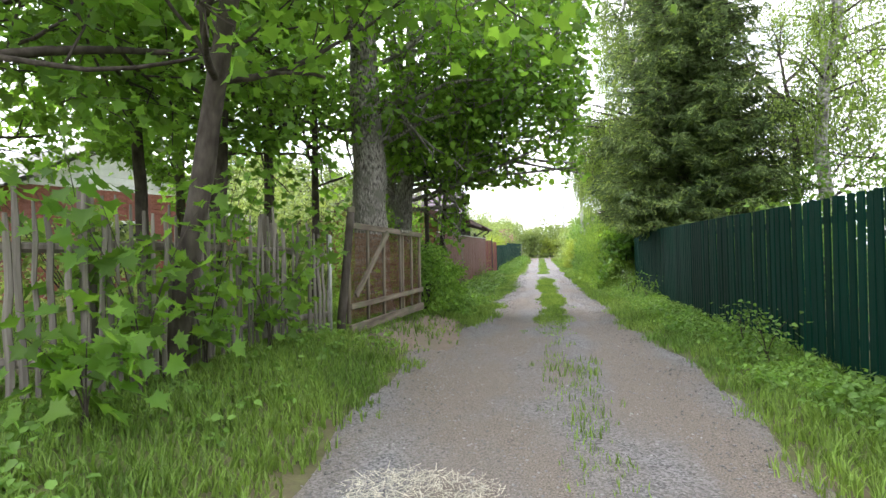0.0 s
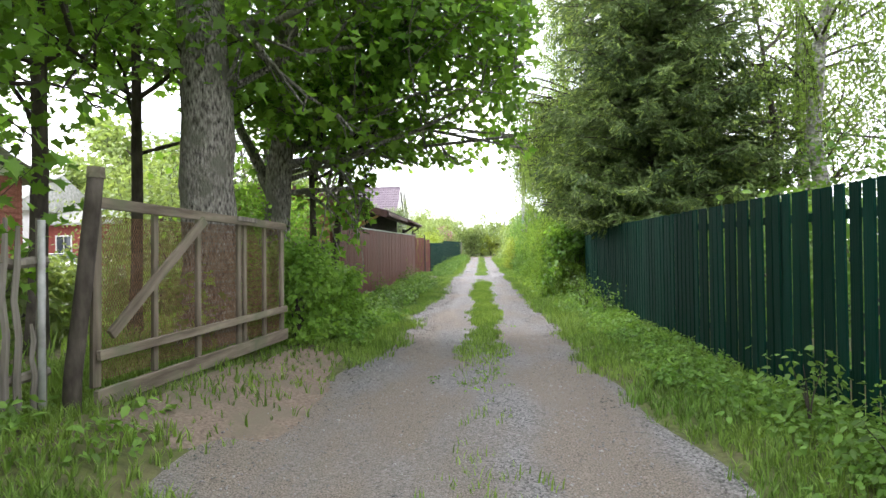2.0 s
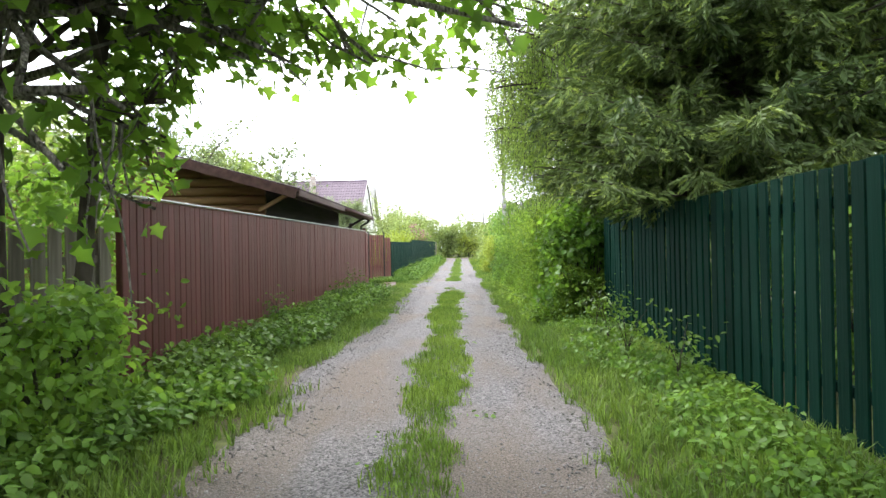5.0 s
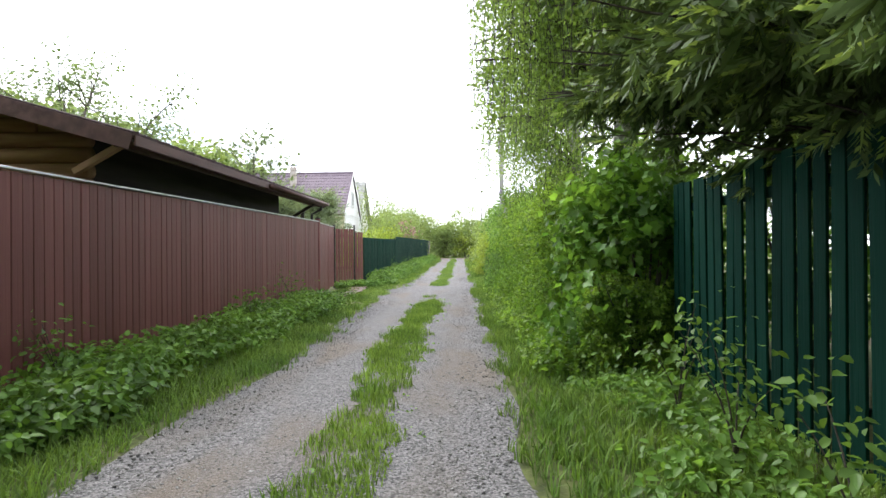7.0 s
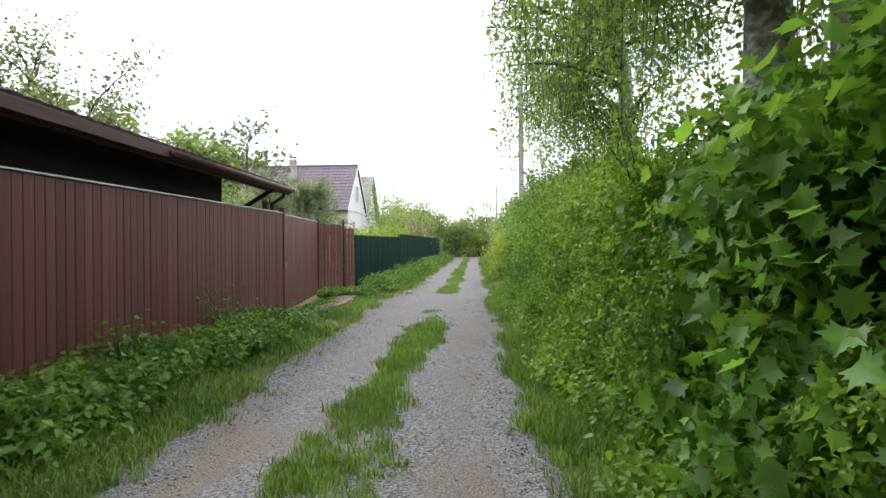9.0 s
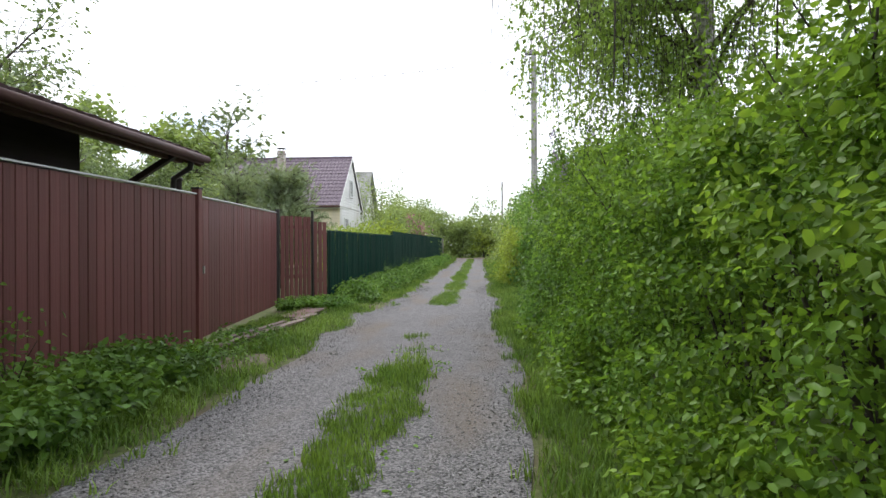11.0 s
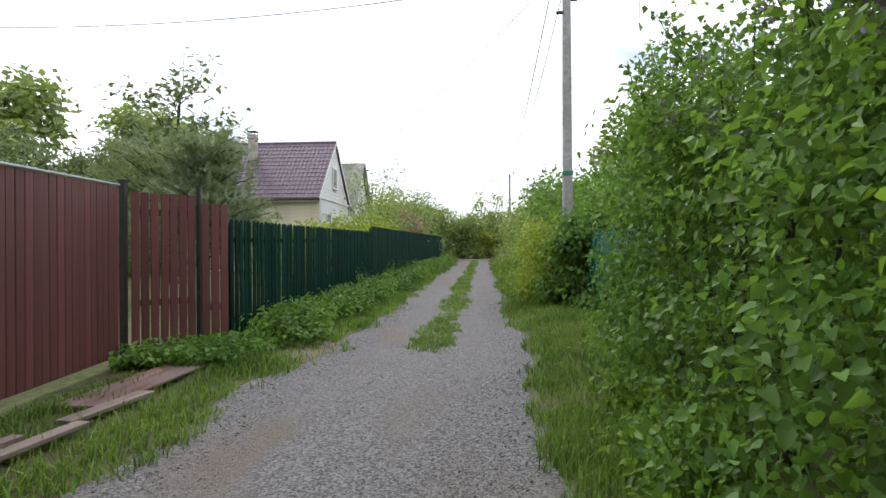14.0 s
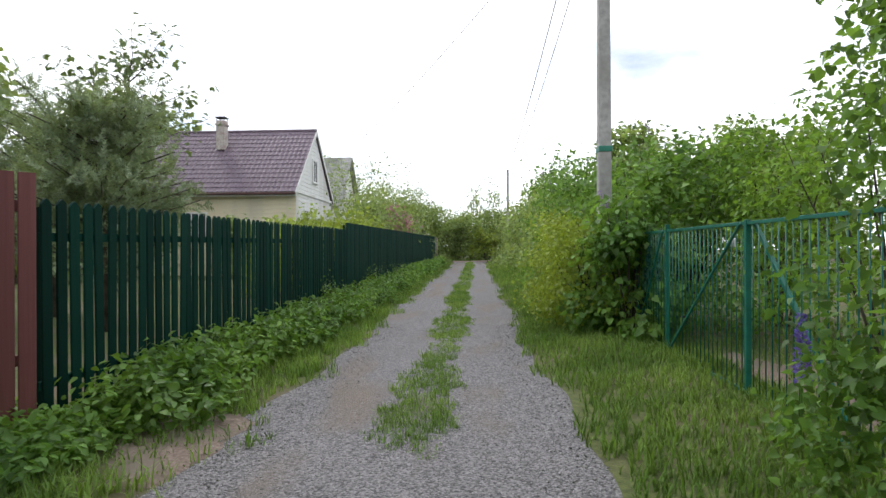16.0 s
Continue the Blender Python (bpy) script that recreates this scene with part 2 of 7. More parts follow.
PIPE = material("grey_pipe", ((0.33, 0.33, 0.32), (0.50, 0.50, 0.48)), scale=12, rough=0.6, metal=0.3, bump=0.2, stain=(0.25, 0.2, 0.16))
FASCIA = material("fascia_board", ((0.055, 0.026, 0.024), (0.115, 0.058, 0.052)), scale=9, rough=0.6, bump=0.3, stretch=(1, 0.1, 1), stain=(0.09, 0.05, 0.045))
ROOF_DARK = material("bitumen_shingle", ((0.025, 0.015, 0.015), (0.075, 0.045, 0.045)), scale=22, rough=0.95, bump=0.8, bump_scale=60)
LOG = material("log_siding", ((0.20, 0.105, 0.055), (0.36, 0.21, 0.12)), scale=9, rough=0.7, bump=0.35, bump_scale=30, stretch=(0.12, 1, 1), stain=(0.20, 0.12, 0.075))
TILE_ROOF = material("plum_roof_tile", ((0.115, 0.086, 0.108), (0.185, 0.143, 0.172)), scale=7, rough=0.6, bump=0.1, spec=0.3, stain=(0.14, 0.107, 0.128), stain_scale=0.6)
CREAM = material("cream_siding", ((0.62, 0.55, 0.38), (0.74, 0.67, 0.49)), scale=7, rough=0.7, bump=0.25, stretch=(0.1, 1, 1), stain=(0.58, 0.53, 0.40))
WHITE = material("white_paint", ((0.66, 0.66, 0.64), (0.80, 0.80, 0.78)), scale=6, rough=0.65, bump=0.2, stain=(0.62, 0.60, 0.56))
BRICK = material("chimney_brick", ((0.36, 0.32, 0.28), (0.56, 0.52, 0.47)), scale=20, rough=0.9, bump=0.4, stain=(0.34, 0.27, 0.24), stain_scale=4)
GREY_ROOF = material("asbestos_roof", ((0.24, 0.24, 0.22), (0.40, 0.40, 0.37)), scale=6, rough=0.9, bump=0.4, stain=(0.20, 0.21, 0.17))
CONCRETE = material("concrete", ((0.30, 0.29, 0.28), (0.46, 0.45, 0.43)), scale=10, rough=0.9, bump=0.5, bump_scale=60, stain=(0.28, 0.27, 0.25))
GLASS = material("dark_glass", ((0.02, 0.025, 0.03), (0.04, 0.05, 0.06)), scale=2, rough=0.06, bump=0.0, spec=0.6)
WIRE = material("cable", ((0.02, 0.02, 0.02), (0.04, 0.04, 0.04)), scale=5, rough=0.6, bump=0.0)
CAR_PAINT = material("white_car_paint", ((0.70, 0.71, 0.72), (0.78, 0.79, 0.80)), scale=2, rough=0.2, bump=0.0, spec=0.6)
RUBBER = material("rubber", ((0.015, 0.015, 0.015), (0.03, 0.03, 0.03)), scale=9, rough=0.8, bump=0.2)
RED_ROOF = material("red_roof", ((0.20, 0.045, 0.035), (0.30, 0.08, 0.06)), scale=6, rough=0.6, bump=0.3)
PLANK = material("path_plank", ((0.16, 0.12, 0.10), (0.30, 0.24, 0.21)), scale=9, rough=0.85, bump=0.5, stretch=(0.15, 1, 1), random_amount=0.2, stain=(0.21, 0.13, 0.12))
RED_BOARD = material("reddish_board", ((0.17, 0.095, 0.085), (0.30, 0.19, 0.17)), scale=12, rough=0.85, bump=0.4, stretch=(0.15, 1, 1), stain=(0.22, 0.17, 0.15), stain_scale=2.5)
# near-black wall colour with the shade below the shed eave painted in
EAVE_SHADE = material("eave_shade_wall", ((0.016, 0.011, 0.013), (0.04, 0.027, 0.031)), scale=10, rough=0.7, bump=0.3, stretch=(1, 0.1, 1))
CERAMIC = material("insulator", ((0.55, 0.55, 0.53), (0.7, 0.7, 0.68)), scale=5, rough=0.2, bump=0.0, spec=0.6)
PADLOCK = material("padlock_steel", ((0.6, 0.6, 0.62), (0.75, 0.75, 0.77)), scale=5, rough=0.3, metal=0.7, bump=0.0)


# ---- mesh tools ----
rng = np.random.default_rng(7)


def mesh_of(name, verts, faces, mat, smooth=False):
    me = bpy.data.meshes.new(name)
    me.from_pydata([tuple(v) for v in verts], [], faces)
    me.materials.append(mat)
    if smooth:
        me.polygons.foreach_set("use_smooth", [True] * len(me.polygons))
    me.update()
    return me


def mesh_from_bm(name, bm, mat, smooth=False):
    me = bpy.data.meshes.new(name)
    bmesh.ops.recalc_face_normals(bm, faces=bm.faces)
    bm.to_mesh(me)
    bm.free()
    me.materials.append(mat)
    if smooth:
        me.polygons.foreach_set("use_smooth", [True] * len(me.polygons))
    return me


def box_bm(sx, sy, sz, bevel=0.0, at=(0, 0, 0)):
    """A box centred in x and y, standing on z = 0, with bevelled edges."""
    bm = bmesh.new()
    bmesh.ops.create_cube(bm, size=1)
    bmesh.ops.scale(bm, vec=(sx, sy, sz), verts=bm.verts)
    bmesh.ops.translate(bm, vec=(at[0], at[1], at[2] + sz / 2), verts=bm.verts)
    if bevel:
        bmesh.ops.bevel(bm, geom=bm.edges[:], offset=bevel, segments=1, affect="EDGES")
    return bm


def box_mesh(name, sx, sy, sz, mat, bevel=0.0, at=(0, 0, 0)):
    return mesh_from_bm(name, box_bm(sx, sy, sz, bevel, at), mat)


def tube_data(points, radii, sides=8, cap=True, rough=0.0, seed=0):
    """Vertices and faces of a round, tapering tube along points."""
    pts = [Vector(p) for p in points]
    r = np.random.default_rng(seed)
    verts, faces = [], []
    for i, p in enumerate(pts):
        d = (pts[min(i + 1, len(pts) - 1)] - pts[max(i - 1, 0)]).normalized()
        ref = Vector((1, 0, 0)) if abs(d.x) < 0.8 else Vector((0, 1, 0))
        u = d.cross(ref).normalized()
        w = d.cross(u)
        for k in range(sides):
            a = 2 * math.pi * k / sides
            rr = radii[i] * (1 + rough * (r.random() - 0.5))
            verts.append(p + u * (math.cos(a) * rr) + w * (math.sin(a) * rr))
    for i in range(len(pts) - 1):
        for k in range(sides):
            a, b = i * sides + k, i * sides + (k + 1) % sides
            faces.append((a, b, b + sides, a + sides))
    if cap:
        faces.append(tuple(range(sides - 1, -1, -1)))
        faces.append(tuple(range((len(pts) - 1) * sides, len(pts) * sides)))
    return verts, faces


def join_data(pieces):
    verts, faces = [], []
    for v, f in pieces:
        o = len(verts)
        verts.extend(v)
        faces.extend(tuple(i + o for i in q) for q in f)
    return verts, faces


def thing(name, m, label, category, group="", kind=""):
    ob = new(name)
    ob.empty_display_size = 0.2
    ob.matrix_basis = m
    return tagged(ob, label, category, group, kind)


def part(name, me, parent, m=None, label=""):
    """One mesh object under a thing or a part; m is its pose in its parent's space."""
    ob = new(name, me)
    ob.parent = parent
    if m is not None:
        ob.matrix_basis = m
    return tagged(ob, label)


def solo(name, me, m, label, category, group="", kind=""):
    ob = new(name, me)
    ob.matrix_basis = m
    return tagged(ob, label, category, group, kind)


# ---- leaves: many small shapes in one mesh ----
def leaf_shape(kind):
    """Outline of a leaf that lies in the xy plane, stalk at the origin, tip at y = 1; returned as vertices and triangles."""
    if kind == "maple_near":
        half = [(0.12, 0.04), (0.44, -0.06), (0.36, 0.12), (0.54, 0.16), (0.36, 0.26), (0.66, 0.50), (0.42, 0.48), (0.34, 0.60), (0.22, 0.56), (0.16, 0.74), (0.08, 0.78)]
        ring = [(0, 0.0)] + half + [(0, 1.0)] + [(-x, y) for x, y in reversed(half)]
        mid = (0, 0.34)
    elif kind == "maple":
        half = [(0.40, -0.03), (0.30, 0.20), (0.62, 0.44), (0.30, 0.56)]
        ring = [(0, 0.0)] + half + [(0, 1.0)] + [(-x, y) for x, y in reversed(half)]
        mid = (0, 0.36)
    elif kind == "ovate":
        ring, mid = [(0, 0), (0.30, 0.22), (0.27, 0.62), (0, 1.0), (-0.27, 0.62), (-0.30, 0.22)], None
    elif kind == "heart":
        half = [(0.26, -0.06), (0.42, 0.18), (0.27, 0.60)]
        ring, mid = [(0, 0.06)] + half + [(0, 1.0)] + [(-x, y) for x, y in reversed(half)], None
    elif kind == "fan":
        verts, tris = [], []
        for k in range(9):
            a = radians(-100 + 25 * k)
            d, e = (math.sin(a), math.cos(a)), (math.cos(a) * 0.13, -math.sin(a) * 0.13)
            ln = 0.75 + 0.25 * math.cos(a)
            o = len(verts)
            verts += [(0, 0, 0), (d[0] * ln * 0.55 + e[0], d[1] * ln * 0.55 + e[1], 0.02), (d[0] * ln, d[1] * ln, -0.16), (d[0] * ln * 0.55 - e[0], d[1] * ln * 0.55 - e[1], 0.02)]
            tris += [(o, o + 1, o + 2), (o, o + 2, o + 3)]
        return np.array(verts), np.array(tris)
    elif kind == "small":
        ring = [(0, 0), (0.34, 0.4), (0, 1.0), (-0.34, 0.4)]
        mid = None
    verts = [(x, y, 0.30 * abs(x) - 0.14 * y * y) for x, y in ring]
    if mid is None:
        if len(ring) == 4:
            return np.array(verts), np.array([(0, 1, 2), (0, 2, 3)])
        return np.array(verts), np.array([(0, k, k + 1) for k in range(1, len(ring) - 1)])
    verts.append((mid[0], mid[1], -0.05))
    c, n = len(ring), len(ring)
    return np.array(verts), np.array([(c, i, (i + 1) % n) for i in range(n)])


def blade_shape(blades=5, seed=0):
    """A grass tuft, one unit high."""
    r = np.random.default_rng(seed)
    verts, tris = [], []
    for _ in range(blades):
        a, lean, w, h = r.uniform(0, 6.28), r.uniform(0.1, 0.65), r.uniform(0.022, 0.042), r.uniform(0.5, 1.0)
        bx, by = r.uniform(-0.22, 0.22, 2)
        dx, dy = math.cos(a), math.sin(a)
        o = len(verts)
        for f, ww in ((0, 1.0), (0.55, 0.8)):
            s = lean * f * f
            for q in (-1, 1):
                verts.append((bx + dx * s - dy * w * ww * q, by + dy * s + dx * w * ww * q, h * f))
        verts.append((bx + dx * lean, by + dy * lean, h * (1 - 0.25 * lean)))
        tris += [(o, o + 1, o + 3), (o, o + 3, o + 2), (o + 2, o + 3, o + 4)]
    return np.array(verts), np.array(tris)


def spray_shape(n=14, seed=0, droop=0.25, wide=0.03):
    """A flat needled twig, one unit long, of thin slanting strips on both sides."""
    r = np.random.default_rng(seed)
    verts, tris = [], []
    for i in range(n):
        f = (i + 0.5) / n
        for side in (-1, 1):
            ln = 0.34 * (1 - 0.65 * f) * r.uniform(0.7, 1.2)
            o = len(verts)
            z = -droop * f * f + r.uniform(-0.03, 0.03)
            verts += [(0, f - wide, z), (0, f + wide, z), (side * ln, f + ln * 0.7, z - 0.10 * ln + r.uniform(-0.05, 0.05))]
            tris.append((o, o + 1, o + 2))
    o = len(verts)
    verts += [(-0.02, 0, 0), (0.02, 0, 0), (0, 1.05, -droop)]
    tris.append((o, o + 1, o + 2))
    return np.array(verts), np.array(tris)


LEAF = {k: leaf_shape(k) for k in ("maple_near", "maple", "ovate", "heart", "fan", "small")}


def frames_from(normals, heading, r):
    """Rotation matrices whose z is the normal and whose y follows the heading, both of shape (n, 3)."""
    z = normals / (np.linalg.norm(normals, axis=1, keepdims=True) + 1e-9)
    y = heading - (heading * z).sum(1, keepdims=True) * z
    bad = np.linalg.norm(y, axis=1) < 1e-3
    y[bad] = np.cross(z[bad], r.normal(size=(bad.sum(), 3)))
    y /= np.linalg.norm(y, axis=1, keepdims=True) + 1e-9
    x = np.cross(y, z)
    return np.stack([x, y, z], axis=2)


def scatter_mesh(name, shape, places, rots, sizes, mat):
    v, t = shape
    n = len(places)
    sizes = np.asarray(sizes, dtype=float)
    if sizes.ndim == 1:
        sizes = np.repeat(sizes[:, None], 3, axis=1)
    allv = np.einsum("nij,nkj->nki", rots, v[None, :, :] * sizes[:, None, :]) + places[:, None, :]
    allt = t[None, :, :] + (np.arange(n) * len(v))[:, None, None]
    allv, allt = allv.reshape(-1, 3).astype(np.float32), allt.reshape(-1, 3).astype(np.int32)
    me = bpy.data.meshes.new(name)
    me.vertices.add(len(allv))
    me.vertices.foreach_set("co", allv.ravel())
    me.loops.add(allt.size)
    me.loops.foreach_set("vertex_index", allt.ravel())
    me.polygons.add(len(allt))
    me.polygons.foreach_set("loop_start", np.arange(0, allt.size, 3, dtype=np.int32))
    me.polygons.foreach_set("loop_total", np.full(len(allt), 3, dtype=np.int32))
    me.materials.append(mat)
    me.update(calc_edges=True)
    me.validate()
    return me


def leaves_at(name, kind, points, outward, size, mat, r, flat=0.6, spread=0.35, wild=0.55):
    """Leaves at points; flat: how level they lie, outward: the way that they hang."""
    n = len(points)
    nrm = r.normal(size=(n, 3)) * wild + np.array([0, 0, flat]) + outward * spread
    head = outward * 0.7 + r.normal(size=(n, 3)) * 0.6 + np.array([0, 0, -0.45])
    return scatter_mesh(name, LEAF[kind], points, frames_from(nrm, head, r), size * r.uniform(0.6, 1.25, n), mat)


# ---- the lie of the land ----
def smooth(a, b, x):
    t = np.clip((np.asarray(x, dtype=float) - a) / (b - a), 0, 1)
    return t * t * (3 - 2 * t)


def wave(x, y):
    return 0.5 * np.sin(1.7 * x + 0.6 * y) * np.sin(0.9 * y - 0.4 * x) + 0.3 * np.sin(3.1 * y + 1.3) * np.sin(2.3 * x) + 0.2 * np.sin(5.3 * x - 4.1 * y)


def left_edge(y):
    return -1.0 + 0.10 * np.sin(0.7 * y) + 0.06 * np.sin(2.3 * y + 1) - 0.45 * smooth(14, 7, y) - 0.35 * smooth(26.5, 29, y) * smooth(33.6, 31, y)


def right_edge(y):
    return 1.58 + 0.08 * np.sin(0.9 * y + 2) + 0.05 * np.sin(2.9 * y) + 0.15 * smooth(14, 7, y)


def gz(x, y):
    """Height of the ground."""
    x, y = np.asarray(x, dtype=float), np.asarray(y, dtype=float)
    rise = 0.009 * np.clip(y - 34, 0, 75)
    left = smooth(-1.1, -2.3, x) * (0.06 + 0.18 * smooth(15, 9, y))
    right = smooth(1.7, 2.9, x) * 0.10
    left = left + 0.13 * smooth(-2.0, -2.75, x) * smooth(7.8, 6.2, y)
    off_road = np.clip(smooth(-0.9, -1.4, x) + smooth(1.5, 2.0, x), 0, 1)
    ruts = -0.025 * (np.exp(-((x + 0.45) / 0.3) ** 2) + np.exp(-((x - 1.1) / 0.3) ** 2))
    return rise + left + right + 0.03 * wave(x, y) * off_road + ruts * smooth(95, 80, y)


def axis(parts):
    out = []
    for a, b, step in parts:
        out += list(np.arange(a, b, step))
    return np.array(out + [parts[-1][1]])


def sheet(name, xs, ys, height, mat, smooth_shade=True):
    gx, gy = np.meshgrid(xs, ys)
    zz = height(gx, gy)
    verts = np.stack([gx, gy, zz], axis=2).reshape(-1, 3)
    w = len(xs)
    faces = [(j * w + i, j * w + i + 1, (j + 1) * w + i + 1, (j + 1) * w + i) for j in range(len(ys) - 1) for i in range(w - 1)]
    return mesh_of(name, verts, faces, mat, smooth_shade)


ground_xs = axis([(-900, -100, 100), (-100, -20, 8), (-20, -4, 1.0), (-4, 4, 0.2), (4, 20, 1.0), (20, 100, 8), (100, 900, 100)])
ground_ys = axis([(-300, -20, 40), (-20, -3, 1.0), (-3, 45, 0.3), (45, 110, 1.5), (110, 200, 15), (200, 1500, 130)])
solo("ground", sheet("ground", ground_xs, ground_ys, lambda x, y: gz(x, y) - 0.012, SOIL), Matrix(), "uneven grassy soil of the verges and gardens", "ground", kind="structure")

# the gravel lane, with ragged edges
road_ys = axis([(-8, 46, 0.2), (46, 78, 1.0)])
rv, rf, cols = [], [], 22
for y in road_ys:
    le, re = float(left_edge(y)), float(right_edge(y))
    for i in range(cols):
        f = i / (cols - 1)
        x = le + (re - le) * f
        edge = 0.014 if 0 < i < cols - 1 else -0.02
        rv.append((x, y, float(gz(x, y)) + edge * (0.3 + 0.7 * min(1, 4 * f, 4 * (1 - f)))))
for j in range(len(road_ys) - 1):
    for i in range(cols - 1):
        a = j * cols + i
        rf.append((a, a + 1, a + 1 + cols, a + cols))
solo("road", mesh_of("road", rv, rf, GRAVEL, True), Matrix(), "grey crushed-stone lane with two worn wheel tracks", "gravel lane", kind="structure")

# cross lane at the far end
solo("road_across", sheet("road_across", axis([(-60, 60, 3)]), axis([(76.6, 80.2, 0.6)]), lambda x, y: gz(x, y) + 0.025, EARTH), Matrix(), "bare earth lane crossing at the far end", "dirt lane", kind="structure")


def earth_patch(cx, cy, rx, ry, seed, label):
    r = np.random.default_rng(seed)
    n = 28
    verts = [(cx, cy, float(gz(cx, cy)) + 0.02)]
    rings = 4
    for k in range(1, rings + 1):
        for i in range(n):
            a = 2 * math.pi * i / n
            wob = 1 + 0.18 * math.sin(3 * a + seed) + 0.1 * math.sin(7 * a + 2 * seed)
            x, y = cx + rx * wob * math.cos(a) * k / rings, cy + ry * wob * math.sin(a) * k / rings
            verts.append((x, y, float(gz(x, y)) + (0.016 if k < rings else -0.03)))
    faces = [(0, 1 + i, 1 + (i + 1) % n) for i in range(n)]
    for k in range(rings - 1):
        for i in range(n):
            a, b = 1 + k * n + i, 1 + k * n + (i + 1) % n
            faces.append((a, a + n, b + n, b))
    return solo("bare_patch", mesh_of("bare_patch", verts, faces, EARTH, True), Matrix(), label, "bare earth", kind="structure")


earth_patch(-1.72, 8.7, 0.66, 2.0, 3, "trodden bare earth before the old gate")
earth_patch(-1.35, 33.7, 0.5, 0.75, 5, "bare earth patch beside the lane")
earth_patch(-1.6, 26.9, 0.34, 0.6, 6, "bare earth patch beside the brown fence")
earth_patch(4.0, 35.2, 0.5, 1.7, 8, "bare earth under the green gate")


# ---- fences ----
def board_mesh(name, w, t, h, mat, top="flat", seed=0, wobble=0.0, edge=0.003):
    """A fence board standing on z = 0, wide in x, with its top cut flat, pointed, rounded or as a rough stake."""
    r = np.random.default_rng(seed)
    if top == "point":
        outline = [(-w / 2, 0), (w / 2, 0), (w / 2, h - w * 0.45), (w * 0.22, h - w * 0.10), (0, h), (-w * 0.22, h - w * 0.10), (-w / 2, h - w * 0.45)]
    elif top == "slant":
        outline = [(-w / 2, 0), (w / 2, 0), (w / 2, h - w * 0.3), (-w / 2 + 0.006, h)]
    else:
        outline = [(-w / 2, 0), (w / 2, 0), (w / 2, h - 0.006), (w / 2 - 0.006, h), (-w / 2 + 0.006, h), (-w / 2, h - 0.006)]
    bm = bmesh.new()
    front = [bm.verts.new((x + wobble * r.normal() * (z > 0.1), -t / 2, z)) for x, z in outline]
    back = [bm.verts.new((v.co.x, t / 2, v.co.z)) for v in front]
    bm.faces.new(front)
    bm.faces.new(back[::-1])
    for i in range(len(front)):
        k = (i + 1) % len(front)
        bm.faces.new((front[k], front[i], back[i], back[k]))
    bmesh.ops.bevel(bm, geom=[e for e in bm.edges if abs(e.verts[0].co.z - e.verts[1].co.z) > h * 0.5], offset=edge, segments=1, affect="EDGES")
    return mesh_from_bm(name, bm, mat)


def stake_mesh(name, w, h, mat, seed):
    """A crooked split stake, flattened, bending a little on its way up."""
    r = np.random.default_rng(seed)
    pts = [(r.normal() * 0.0035 * k, r.normal() * 0.003, h * k / 5) for k in range(6)]
    verts, faces = tube_data(pts, [w * 0.5 * s for s in (1.05, 1.0, 0.98, 0.95, 0.9, 0.55)], 6, True, 0.25, seed)
    verts = [(v[0], v[1] * 0.55, v[2]) for v in verts]
    return mesh_of(name, verts, faces, mat)


def line_frame(p0, p1):
    """A pose at p0 whose x runs towards p1, and the distance."""
    d = math.hypot(p1[0] - p0[0], p1[1] - p0[1])
    return pose(p0[0], p0[1], 0, 0, 0, math.degrees(math.atan2(p1[1] - p0[1], p1[0] - p0[0]))), d


def along(p0, p1, s, d):
    return p0[0] + (p1[0] - p0[0]) * s / d, p0[1] + (p1[1] - p0[1]) * s / d


PIECES = []          # boards that are laid last


def board_fence(name, label, p0, p1, pitch, boards, base, top0, top1, rail_mat, rail_z, side, posts=2.4, post_mat=None, jitter=0.004, lean=0.6, cap=None, group="lane fences"):
    """Boards on two rails with posts behind. boards: meshes one metre high; top0, top1: heights of its ends above zero."""
    frame_m, d = line_frame(p0, p1)
    root = thing(name, frame_m, label, "fence", group)
    r = np.random.default_rng(abs(hash((round(p0[0], 2), round(p0[1], 2)))) % 9999)
    n_post = max(2, int(round(d / posts)) + 1)
    for i in range(n_post):
        s = 0.1 + (d - 0.2) * i / (n_post - 1)
        x, y = along(p0, p1, s, d)
        g = float(gz(x, y))
        h = top0 + (top1 - top0) * s / d - g - 0.06
        part("post", box_mesh("post", 0.06, 0.05, h + 0.3, post_mat or rail_mat, 0.004), root, pose(s, side * 0.075, g - 0.3))
    for z in rail_z:
        za, zb = z * top0, z * top1
        part("rail", box_mesh("rail", d, 0.035, 0.07, rail_mat, 0.004), root, pose(d / 2, side * 0.032, (za + zb) / 2, 0, -math.degrees(math.atan2(zb - za, d)), 0))
    if cap:
        part("cap_rail", box_mesh("cap_rail", d, 0.06, 0.02, cap, 0.003), root, pose(d / 2, 0, (top0 + top1) / 2 + 0.012, 0, -math.degrees(math.atan2(top1 - top0, d)), 0))
    n = int(d / pitch)
    for i in range(n):
        s = (i + 0.5) * d / n
        x, y = along(p0, p1, s, d)
        lo = float(gz(x, y)) + base
        h = top0 + (top1 - top0) * s / d - lo + r.normal() * jitter
        m = pose(s + r.normal() * jitter * 0.6, r.normal() * 0.002, lo, 0, r.normal() * lean, r.normal() * 0.8) @ Matrix.Diagonal((1, 1, h, 1))
        PIECES.append(("board", boards[int(r.integers(len(boards)))], root, m))
    return root


